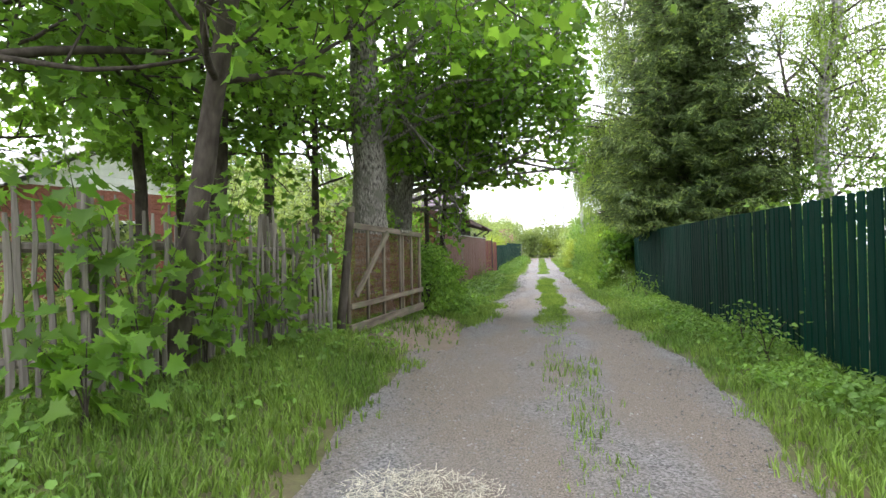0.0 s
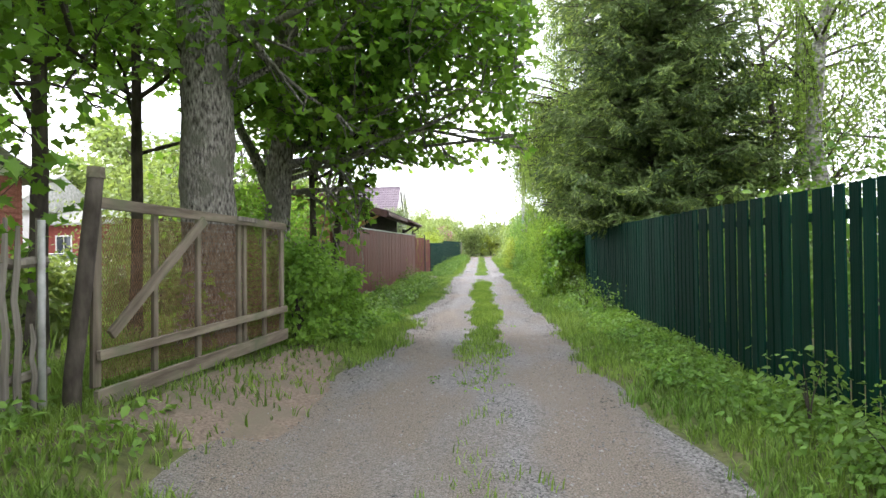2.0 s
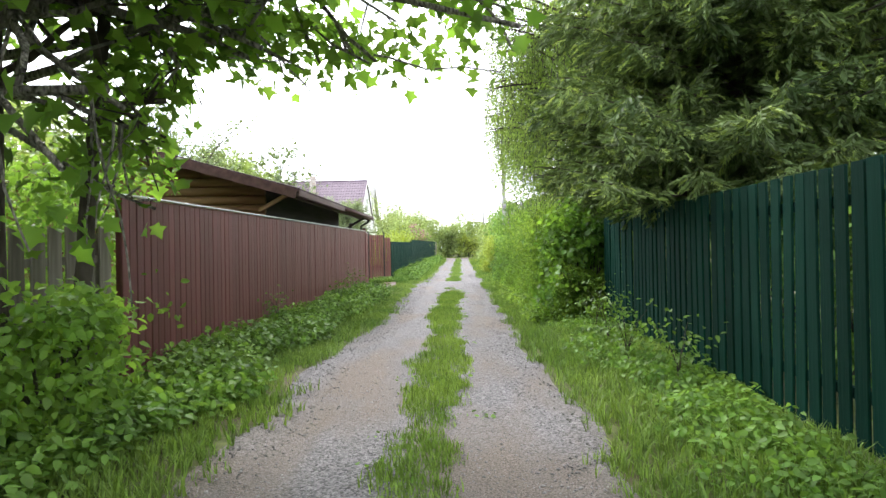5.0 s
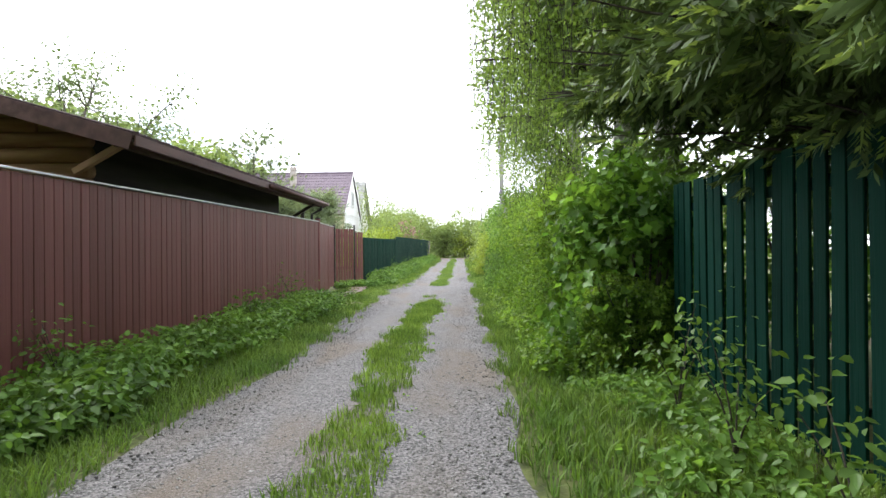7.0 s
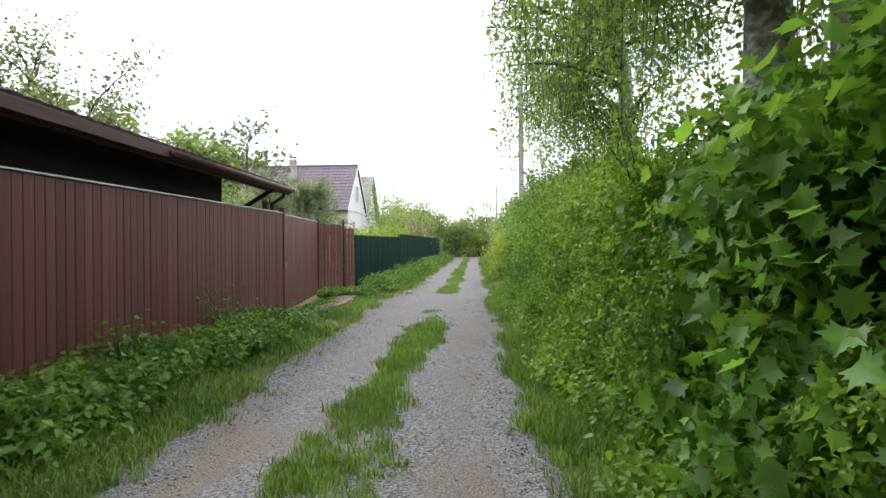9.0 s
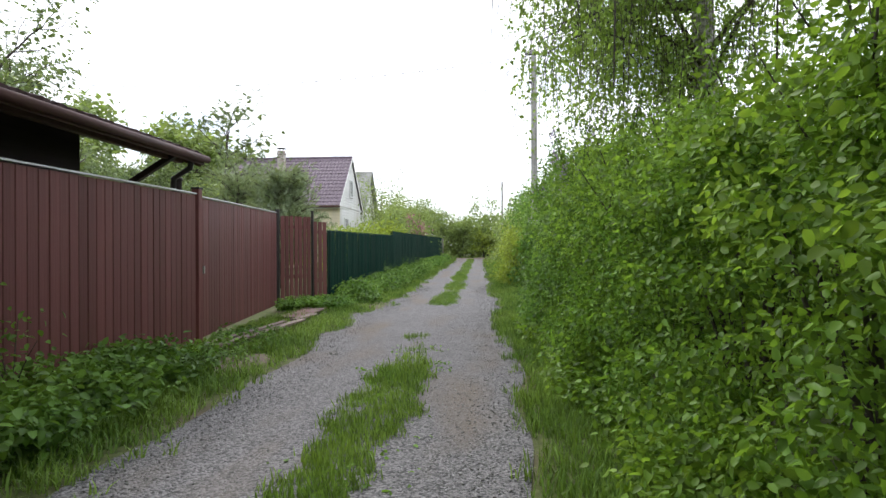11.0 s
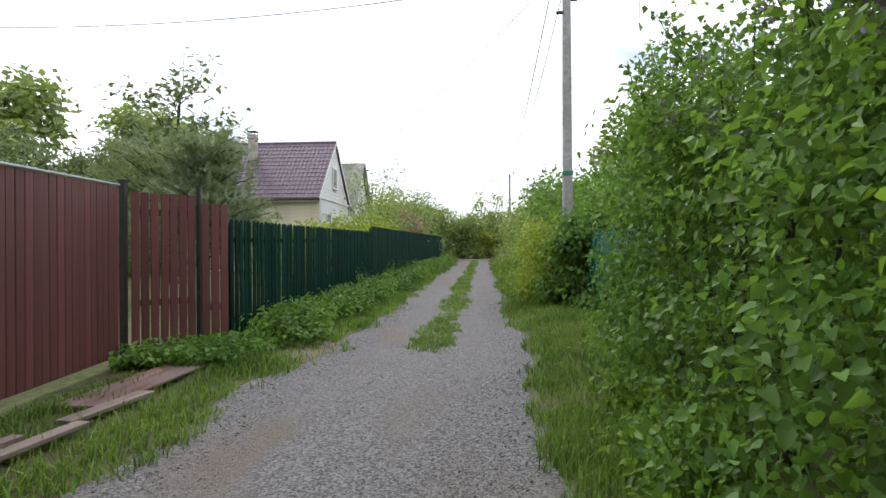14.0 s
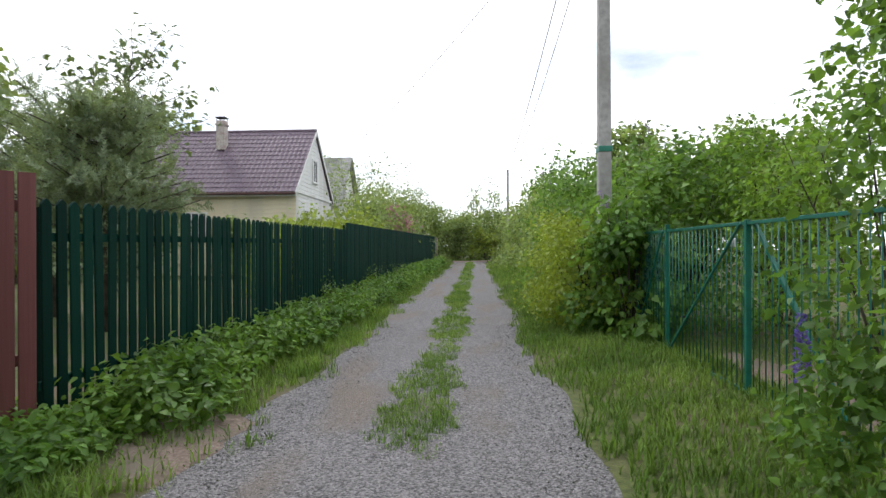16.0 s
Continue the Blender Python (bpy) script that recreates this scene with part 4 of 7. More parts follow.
chim = part("chimney", box_mesh("chimney", 0.44, 0.44, 1.5, BRICK, 0.012), house, pose(-0.55, -1.1, 6.35))
part("collar", box_mesh("collar", 0.54, 0.54, 0.10, BRICK, 0.012), chim, pose(0, 0, 1.25))
for a, b in ((-0.19, -0.19), (0.19, -0.19), (-0.19, 0.19), (0.19, 0.19)):
    part("cap_leg", box_mesh("cap_leg", 0.03, 0.03, 0.16, BLACK_METAL), chim, pose(a, b, 1.49))
part("rain_cap", box_mesh("rain_cap", 0.54, 0.54, 0.03, BLACK_METAL, 0.004), chim, pose(0, 0, 1.65))

# grey-roofed house behind it
back_house = thing("house", pose(-13.2, 75.5, 0.38), "pale house with a grey corrugated roof behind the cream one", "house")
siding_wall("wall", 7.0, 4.6, WHITE, back_house, pose(0, -3.2, 0))
siding_wall("wall", 6.4, 4.6, WHITE, back_house, pose(3.5, 0, 0, 0, 0, 90))
siding_wall("wall", 6.4, 4.6, WHITE, back_house, pose(-3.5, 0, 0, 0, 0, -90))
siding_wall("wall", 7.0, 4.6, WHITE, back_house, pose(0, 3.2, 0, 0, 0, 180))
gable("gable_wall", 6.4, 4.6, 8.4, WHITE, back_house, pose(3.5, 0, 0, 0, 0, 90))
gable("gable_wall", 6.4, 4.6, 8.4, WHITE, back_house, pose(-3.5, 0, 0, 0, 0, -90))
tile_roof("roof", 7.8, 3.6, 4.3, GREY_ROOF, back_house, pose(0, -3.6, 4.4), 0.2, 1.4)
tile_roof("roof", 7.8, 3.6, 4.3, GREY_ROOF, back_house, pose(0, 3.6, 4.4, 0, 0, 180), 0.2, 1.4)
window(back_house, pose(1.5, -3.22, 1.6), 1.1, 1.3, WHITE, 2)

# brick-and-log house in the first garden
yard_house = thing("house", pose(-26.5, 38.0, 0.1), "white brick house with a dark red timber part", "house")
part("wall", box_mesh("wall", 9.0, 7.0, 4.4, WHITE, 0.02), yard_house, pose(-5.0, 0, 0), "white brick wall")
siding_wall("wall", 5.0, 3.4, RED_ROOF, yard_house, pose(2.0, -1.2, 0))
siding_wall("wall", 4.4, 3.4, RED_ROOF, yard_house, pose(4.5, 1.0, 0, 0, 0, 90))
part("roof", mesh_of("roof", [(-10, -4, 4.3), (0, -4, 4.3), (0, 0, 6.6), (-10, 0, 6.6), (-10, 4, 4.3), (0, 4, 4.3), (-10, -4, 4.1), (0, -4, 4.1), (-10, 4, 4.1), (0, 4, 4.1)], [(0, 1, 2, 3), (3, 2, 5, 4), (6, 7, 1, 0), (4, 5, 9, 8), (1, 7, 9, 5, 2), (0, 3, 4, 8, 6)], GREY_ROOF), yard_house)
part("roof", mesh_of("roof", [(-0.4, -1.7, 3.4), (5.0, -1.7, 3.4), (5.0, 1.0, 4.7), (-0.4, 1.0, 4.7), (-0.4, 3.6, 3.4), (5.0, 3.6, 3.4), (-0.4, -1.7, 3.25), (5.0, -1.7, 3.25), (-0.4, 3.6, 3.25), (5.0, 3.6, 3.25)], [(0, 1, 2, 3), (3, 2, 5, 4), (6, 7, 1, 0), (4, 5, 9, 8), (1, 7, 9, 5, 2), (0, 3, 4, 8, 6)], GREY_ROOF), yard_house)
window(yard_house, pose(1.0, -1.23, 1.3), 1.0, 1.3, WHITE, 1)
window(yard_house, pose(2.9, -1.23, 1.3), 1.0, 1.3, WHITE, 1)
window(yard_house, pose(-2.2, -3.52, 1.5), 1.2, 1.4, WHITE, 2)
window(yard_house, pose(-5.5, -3.52, 1.5), 1.2, 1.4, WHITE, 2)


def car(m):
    """A parked white estate car: lofted body, glasshouse, wheels, lamps."""
    root = thing("car", m, "white car parked in the garden", "car")
    prof = [(-2.1, 0.45, 0.80), (-2.05, 0.32, 1.0), (-1.6, 0.25, 1.05), (-0.6, 0.22, 1.02), (0.6, 0.22, 0.98), (1.5, 0.25, 0.88), (2.05, 0.32, 0.72), (2.12, 0.42, 0.60)]
    verts, faces = [], []
    for x, lo, hi in prof:
        w = 0.86 if abs(x) < 1.9 else 0.74
        verts += [(x, -w, lo), (x, -w - 0.02, (lo + hi) / 2), (x, -w + 0.08, hi), (x, w - 0.08, hi), (x, w + 0.02, (lo + hi) / 2), (x, w, lo)]
    for i in range(len(prof) - 1):
        for k in range(6):
            a, b = i * 6 + k, i * 6 + (k + 1) % 6
            faces.append((a, b, b + 6, a + 6))
    faces += [(5, 4, 3, 2, 1, 0), tuple(len(prof) * 6 - 6 + k for k in range(6))]
    part("body", mesh_of("body", verts, faces, CAR_PAINT, True), root)
    tv = []
    for x, z, w in ((-1.95, 1.02, 0.76), (-1.55, 1.46, 0.60), (0.2, 1.48, 0.60), (1.1, 0.98, 0.74)):
        tv += [(x, -w, z), (x, w, z)]
    part("glasshouse", mesh_of("glasshouse", tv, [(0, 1, 3, 2), (2, 3, 5, 4), (4, 5, 7, 6), (0, 2, 4, 6), (1, 7, 5, 3), (0, 6, 7, 1)], GLASS), root)
    part("roof_panel", box_mesh("roof_panel", 1.85, 1.24, 0.05, CAR_PAINT, 0.02), root, pose(-0.68, 0, 1.46))
    for x in (-1.3, 1.3):
        for y in (-0.80, 0.80):
            wh = part("wheel", mesh_of("wheel", *tube_data([(0, -0.1, 0), (0, 0.1, 0)], [0.32, 0.32], 20), RUBBER, False), root, pose(x, y, 0.32))
            part("rim", mesh_of("rim", *tube_data([(0, -0.11, 0), (0, 0.11, 0)], [0.19, 0.19], 14), ZINC), wh)
    for y in (-0.62, 0.62):
        part("tail_lamp", box_mesh("tail_lamp", 0.06, 0.18, 0.22, RED_ROOF, 0.02), root, pose(-2.07, y, 0.72))
        part("headlight", box_mesh("headlight", 0.08, 0.26, 0.12, CERAMIC, 0.02), root, pose(2.02, y, 0.58))


car(pose(-24.2, 33.2, 0.1, 0, 0, 205))

brick_house = thing("house", pose(-14.8, 15.5, 0.1, 0, 0, -20), "low red brick house with a grey roof behind the maples", "house")
BRICK_RED = material("red_brick", ((0.17, 0.06, 0.045), (0.30, 0.12, 0.09)), scale=20, rough=0.9, bump=0.4, stain=(0.24, 0.11, 0.09), stain_scale=2)
siding_wall("wall", 6.0, 3.3, BRICK_RED, brick_house, pose(0, -2.5, 0), 0.15)
siding_wall("wall", 5.0, 3.3, BRICK_RED, brick_house, pose(3.0, 0, 0, 0, 0, 90), 0.15)
siding_wall("wall", 5.0, 3.3, BRICK_RED, brick_house, pose(-3.0, 0, 0, 0, 0, -90), 0.15)
siding_wall("wall", 6.0, 3.3, BRICK_RED, brick_house, pose(0, 2.5, 0, 0, 0, 180), 0.15)
gable("gable_wall", 5.0, 3.3, 4.7, WHITE, brick_house, pose(3.0, 0, 0, 0, 0, 90))
gable("gable_wall", 5.0, 3.3, 4.7, WHITE, brick_house, pose(-3.0, 0, 0, 0, 0, -90))
tile_roof("roof", 7.0, 3.0, 1.75, GREY_ROOF, brick_house, pose(0, -3.0, 3.15), 0.2, 1.2)
tile_roof("roof", 7.0, 3.0, 1.75, GREY_ROOF, brick_house, pose(0, 3.0, 3.15, 0, 0, 180), 0.2, 1.2)
window(brick_house, pose(-1.2, -2.52, 1.2), 1.1, 1.2, WHITE, 1)
window(brick_house, pose(1.4, -2.52, 1.2), 1.1, 1.2, WHITE, 1)
window(brick_house, pose(3.02, 0.3, 1.2, 0, 0, 90), 1.0, 1.2, WHITE, 1)


# ---- poles and wires ----
def pole(m, h, w, label, arm=True):
    root = thing("utility_pole", m, label, "utility pole", "utility poles")
    bm = box_bm(w, w * 1.1, h + 0.5, 0.02, (0, 0, -0.5))
    for v in bm.verts:
        f = 1 - 0.3 * max(0, v.co.z) / h
        v.co.x, v.co.y = v.co.x * f, v.co.y * f
    part("shaft", mesh_from_bm("shaft", bm, CONCRETE), root)
    if arm:
        part("crossarm", box_mesh("crossarm", 0.62, 0.05, 0.05, BLACK_METAL, 0.004), root, pose(0, -0.10, h - 0.2))
        for x in (-0.27, 0.27):
            part("insulator", mesh_of("insulator", *tube_data([(0, 0, 0), (0, 0, 0.05), (0, 0, 0.09), (0, 0, 0.12)], [0.03, 0.045, 0.03, 0.02], 10), CERAMIC, True), root, pose(x, -0.10, h - 0.15))
        for z, s in ((h - 1.15, -1), (h - 0.85, 1)):
            part("bracket", box_mesh("bracket", 0.18, 0.06, 0.07, BLACK_METAL, 0.01), root, pose(s * 0.16, -0.06, z))
    return root


PX, PY = 3.06, 39.65
main_pole = pole(pose(PX, PY, 0.05), 8.0, 0.24, "tall grey concrete utility pole above the hedge")
teal_ring = box_mesh("painted_band", 0.235, 0.26, 0.10, TEAL_BRIGHT, 0.01)
part("painted_band", teal_ring, main_pole, pose(0, 0, 3.05), "teal paint band")
pole(pose(3.45, 75.8, 0.35), 7.6, 0.24, "pale concrete utility pole far along the lane", False)


def cable(a, b, sag, r=0.012, label="thin dark overhead cable"):
    a, b = Vector(a), Vector(b)
    pts = []
    for k in range(25):
        f = k / 24
        p = a.lerp(b, f)
        pts.append((p.x, p.y, p.z - sag * 4 * f * (1 - f)))
    solo("cable", mesh_of("cable", *tube_data(pts, [r] * 25, 5), WIRE, True), Matrix(), label, "cable", "overhead cables")


cable((PX - 0.27, PY - 0.1, 7.95), (3.4, 75.8, 7.8), 0.5, 0.014)
cable((PX - 0.1, PY - 0.1, 7.4), (3.4, 75.8, 7.4), 0.7, 0.010)
cable((PX - 0.2, PY - 0.1, 7.8), (-24, 41, 9.0), 1.1, 0.010)
cable((PX - 0.2, PY - 0.1, 7.85), (-11.0, 74, 8.2), 0.6, 0.008)


# ---- green bar gate on the hedge side ----
bar_gate = thing("metal_gate", pose(3.3, 32.9, 0), "turquoise-green steel bar gate among bushes", "gate")
gfm, gfd = line_frame((3.30, 32.9), (3.25, 38.3))
bar_gate.matrix_basis = gfm
zlo, zhi = 0.10, 1.64


def steel_bar(parent, name, a, b, r, mat=TEAL_METAL, square=True):
    if square:
        return beam(parent, name, a, b, 2 * r, 2 * r, mat)
    return part(name, mesh_of(name, *tube_data([a, b], [r, r], 6), mat, True), parent)


GATE_POSTS = (0.0, 2.05, 4.12, gfd)
for s in GATE_POSTS:
    steel_bar(bar_gate, "post", (s, 0, -0.05), (s, 0, zhi + (0.08 if s == 4.12 else 0.03)), 0.024)
for z in (zlo, zhi):
    for a, b in zip(GATE_POSTS[:-1], GATE_POSTS[1:]):
        steel_bar(bar_gate, "rail", (a + 0.024, 0, z), (b - 0.024, 0, z), 0.016)
steel_bar(bar_gate, "brace", (0.65, -0.045, zlo), (2.0, -0.045, zhi), 0.017)
steel_bar(bar_gate, "brace", (4.06, 0.03, zlo), (2.12, 0.03, zhi), 0.012)
steel_bar(bar_gate, "brace", (gfd - 0.05, 0.03, zlo), (4.22, 0.03, zhi), 0.012)
for k in range(int(gfd / 0.105)):
    s = 0.06 + k * 0.105
    steel_bar(bar_gate, "bar", (s, 0.0, zlo), (s, 0.0, zhi), 0.0065, square=False)
part("padlock", box_mesh("padlock", 0.07, 0.035, 0.09, PADLOCK, 0.008), bar_gate, pose(2.4, -0.035, zhi - 0.22), "bright steel padlock")


# ---- trees ----
def unit(v):
    return v / (np.linalg.norm(v) + 1e-9)


def grow(p, d, length, radius, depth, r, pieces, tips, up=0.15, spread=0.7, kids=(3, 4), sides=6, ok=None):
    """Grows one limb and its side branches; tips collects points along the last twigs with their headings."""
    n = 5
    pts, rad = [p], [radius]
    for k in range(n):
        d = unit(d + r.normal(size=3) * 0.13 + np.array([0, 0, up * 0.3]))
        p = p + d * length / n
        if ok is not None and not ok(p):
            break
        pts.append(p)
        rad.append(radius * (1 - 0.55 * (k + 1) / n))
    n = len(pts) - 1
    if n < 1:
        return
    pieces.append(tube_data([tuple(q) for q in pts], rad, max(3, sides), False, 0.12, int(r.integers(1e6))))
    if depth == 0:
        for k in range(1, n + 1):
            tips.append((pts[k], d))
        return
    for _ in range(int(r.integers(kids[0], kids[1] + 1))):
        f = r.uniform(0.3, 1.0)
        i = min(n - 1, int(f * n))
        q = pts[i] + (pts[i + 1] - pts[i]) * (f * n - i)
        side = unit(np.cross(d, r.normal(size=3)))
        nd = unit(d * (1 - spread * 0.6) + side * spread + np.array([0, 0, up]))
        grow(q, nd, length * r.uniform(0.5, 0.75), rad[i] * 0.6, depth - 1, r, pieces, tips, up, spread, kids, sides - 1, ok)
    grow(pts[-1], d, length * 0.6, rad[-1], depth - 1, r, pieces, tips, up, spread, kids, sides - 1, ok)


def lane_clear(pts):
    """True for leaves that keep clear of the way along the lane."""
    x, z = pts[:, 0], pts[:, 2]
    return ~((x > -1.15) & (x < 1.9) & (z < 2.35))


def tree(name, label, category, base, trunk, radii, limbs, leaf, size, per_tip, cloud, mat, bark, seed, depth=2, up=0.12, spread=0.75, kids=(3, 4), keep=None, flat=0.7, sides=16, group=""):
    """trunk: points above base; limbs: (height along the trunk 0-1, azimuth degrees, rise, length, radius)."""
    r = np.random.default_rng(seed)
    bx, by = base
    bz = float(gz(bx, by))
    root = thing(name, pose(bx, by, bz), label, category, group)
    tr = [np.array(p, dtype=float) for p in trunk]
    # finer trunk with a flared foot
    fine, frad = [], []
    for i in range(len(tr) - 1):
        for k in range(6):
            f = k / 6
            fine.append(tr[i] * (1 - f) + tr[i + 1] * f + r.normal(size=3) * radii[i] * 0.04 * (i + k > 0))
            frad.append(radii[i] * (1 - f) + radii[i + 1] * f)
    fine.append(tr[-1])
    frad.append(radii[-1])
    frad[0] *= 1.35
    frad[1] *= 1.12
    part("trunk", mesh_of("trunk", *tube_data([tuple(p) for p in [fine[0] - np.array([0, 0, 0.3])] + fine], [frad[0] * 1.1] + frad, sides, True, 0.10, seed), bark, True), root)
    tips = []

    def free(p):
        w = (p + np.array([bx, by, bz]))[None, :]
        return bool(lane_clear(w)[0]) and (keep is None or bool(keep(w)[0]))

    for f, az, rise, ln, rad in limbs:
        pieces = []
        i = min(len(fine) - 1, int(f * (len(fine) - 1)))
        d = unit(np.array([math.cos(radians(az)), math.sin(radians(az)), rise]))
        grow(fine[i], d, ln, rad, depth, r, pieces, tips, up, spread, kids, ok=free)
        if pieces:
            part("branch", mesh_of("branch", *pieces[0], bark, True), root)
        if len(pieces) > 1:
            tagged(part("twig_work", mesh_of("twig_work", *join_data(pieces[1:]), bark, True), root), kind="stuff")
    pts = np.array([t[0] for t in tips])
    hd = np.array([t[1] for t in tips])
    idx = np.repeat(np.arange(len(pts)), per_tip)
    place = pts[idx] + r.normal(size=(len(idx), 3)) * np.array([cloud, cloud, cloud * 0.7])
    out = hd[idx]
    world = place + np.array([bx, by, bz])
    ok = lane_clear(world) & (world[:, 2] > 0.15)
    if keep is not None:
        ok &= keep(world)
    place, out = place[ok], out[ok]
    part("crown", leaves_at("crown", leaf, place, out, size, mat, r, flat), root)
    return root


def open_sky(w):
    """Past the last maples the sky over the lane is open."""
    x, y, z = w[:, 0], w[:, 1], w[:, 2]
    return ~((y > 15.2) & (x > -3.2)) & ~((y > 14.0) & (x > -2.4) & (z < 3.0)) & ~((x > 1.2) & (z > 0)) & ~((x > -1.6) & (y > 10.5) & (z < 2.9))


# the big old tree behind the gate and its fellow
tree("maple_tree", "big old maple with deeply furrowed grey bark", "tree", (-3.12, 10.45), [(0, 0, 0), (0.02, 0, 1.5), (-0.02, 0.02, 3.2), (-0.10, 0.0, 5.5), (-0.2, 0.1, 8.5)], [0.37, 0.335, 0.31, 0.25, 0.15],
     [(0.50, -20, 0.25, 2.6, 0.055), (0.52, -75, 0.2, 2.4, 0.055), (0.50, 20, 0.2, 2.6, 0.055), (0.55, -130, 0.25, 2.6, 0.06), (0.58, -45, 0.35, 2.9, 0.06), (0.58, 150, 0.3, 2.6, 0.06), (0.62, 60, 0.4, 2.6, 0.06), (0.62, 0, 0.2, 3.0, 0.06), (0.7, -95, 0.4, 2.8, 0.06), (0.7, 0, 0.5, 2.8, 0.06), (0.75, 200, 0.4, 2.6, 0.06), (0.8, -20, 0.6, 2.8, 0.06), (0.85, 120, 0.6, 2.4, 0.06), (1.0, -60, 0.8, 2.6, 0.07), (1.0, 60, 0.9, 2.4, 0.07)],
     "maple", 0.155, 4, 0.24, MAPLE, BARK, 11, keep=lambda w: open_sky(w) & ~((w[:, 1] < 10.3) & (w[:, 2] < 4.7) & (w[:, 0] < -1.5)), sides=22)
tree("maple_tree", "forked old maple beside the lane", "tree", (-2.98, 12.45), [(0, 0, 0), (0.0, 0.0, 1.4), (0.06, 0, 2.6), (0.25, 0, 4.4), (0.3, 0.1, 7.5)], [0.25, 0.21, 0.20, 0.14, 0.08],
     [(0.40, 170, 1.6, 2.6, 0.12), (0.46, 5, 0.2, 2.9, 0.05), (0.52, -15, 0.25, 3.1, 0.05), (0.58, 25, 0.25, 2.9, 0.05), (0.66, 0, 0.3, 3.2, 0.05), (0.76, 12, 0.35, 3.2, 0.05), (0.86, -10, 0.4, 3.2, 0.05), (0.45, 15, 0.35, 2.2, 0.05), (0.5, -40, 0.3, 2.2, 0.05), (0.55, 40, 0.4, 2.0, 0.06), (0.62, -15, 0.4, 2.4, 0.07), (0.7, 90, 0.5, 2.0, 0.06), (0.75, -80, 0.4, 2.2, 0.06), (0.85, 20, 0.5, 2.2, 0.06), (0.9, 150, 0.5, 2.2, 0.06), (1.0, 0, 0.8, 2.2, 0.06)],
     "maple", 0.14, 2, 0.24, MAPLE, BARK, 12, keep=open_sky)
for i, (bx, by, tx, rr, h) in enumerate(((-2.45, 12.75, -0.05, 0.065, 5.2), (-2.32, 13.3, 0.25, 0.07, 5.0), (-3.4, 13.6, 0.1, 0.09, 6.5))):
    tree("young_maple", "slender young maple stem by the old board fence", "tree", (bx, by), [(0, 0, 0), (tx * 0.4, 0, h * 0.3), (tx, 0.05, h * 0.65), (tx * 1.2, 0, h)], [rr, rr * 0.85, rr * 0.65, rr * 0.35],
         [(0.55, 10, 0.3, 1.4, 0.03), (0.6, -60, 0.3, 1.4, 0.03), (0.65, 60, 0.2, 1.3, 0.03), (0.72, 0, 0.3, 1.5, 0.03), (0.75, 170, 0.3, 1.4, 0.03), (0.85, -30, 0.4, 1.5, 0.03), (0.9, 80, 0.4, 1.3, 0.03), (1.0, 0, 0.8, 1.3, 0.02)],
         "maple", 0.13, 4, 0.2, MAPLE, BARK_DARK, 20 + i, keep=open_sky, sides=10, group="young maples")
tree("maple_tree", "maple with long boughs arching over the lane", "tree", (-3.75, 13.9), [(0, 0, 0), (0.05, 0, 1.8), (0.2, -0.1, 3.6), (0.5, -0.2, 6.2), (0.6, -0.2, 8.5)], [0.17, 0.15, 0.13, 0.09, 0.05],
     [(0.46, -5, 0.16, 3.6, 0.05), (0.52, -22, 0.2, 3.9, 0.05), (0.58, 4, 0.22, 4.0, 0.05), (0.64, -14, 0.28, 4.1, 0.05), (0.70, -30, 0.3, 4.0, 0.05), (0.76, 0, 0.35, 4.2, 0.05), (0.84, -18, 0.4, 4.2, 0.05), (0.9, -35, 0.4, 4.0, 0.05), (1.0, -8, 0.5, 4.2, 0.05), (0.40, -4, 0.06, 4.8, 0.05), (0.44, -16, 0.08, 4.8, 0.05), (0.5, 2, 0.06, 4.8, 0.05), (0.54, -10, 0.1, 5.0, 0.05)],
     "maple", 0.13, 12, 0.32, MAPLE, BARK, 13, keep=open_sky, sides=12)
# thin maples behind the stake fence
for i, (bx, by, tx, rr, h) in enumerate(((-4.95, 8.0, 0.35, 0.15, 7.8), (-2.98, 4.2, 1.2, 0.105, 7.0), (-5.0, 9.9, 0.1, 0.11, 7.5), (-4.6, 11.2, 0.1, 0.09, 7.5), (-6.6, 8.6, -0.3, 0.12, 8.0), (-6.3, 5.4, -0.2, 0.10, 7.0), (-8.0, 11.5, 0.2, 0.12, 8.0), (-9.0, 7.0, 0.2, 0.12, 8.0))):
    tree("young_maple", "thin dark-stemmed maple at the stake fence", "tree", (bx, by), [(0, 0, 0), (tx * 0.3, 0.05, h * 0.3), (tx * 0.7, 0, h * 0.62), (tx, 0.1, h)], [rr, rr * 0.85, rr * 0.65, rr * 0.3],
         [(0.40, -60, 0.25, 1.6, 0.035), (0.44, 30, 0.3, 1.5, 0.035), (0.46, 140, 0.4, 1.7, 0.035), (0.5, -20, 0.35, 1.9, 0.04), (0.55, -110, 0.35, 1.8, 0.04), (0.62, 80, 0.4, 1.8, 0.04), (0.7, 200, 0.4, 1.8, 0.04), (0.75, -45, 0.5, 2.0, 0.04), (0.85, 45, 0.5, 1.8, 0.03), (1.0, 0, 0.9, 1.8, 0.03)],
         "maple", 0.14, 5, 0.26, MAPLE, BARK_DARK, 40 + i, keep=lambda w: ((w[:, 0] < -1.6) | (w[:, 2] > 3.0)) & (w[:, 2] > 2.75 + 0.7 * np.sin(1.9 * w[:, 1] + 1.3 * w[:, 0])), sides=10, group="young maples")
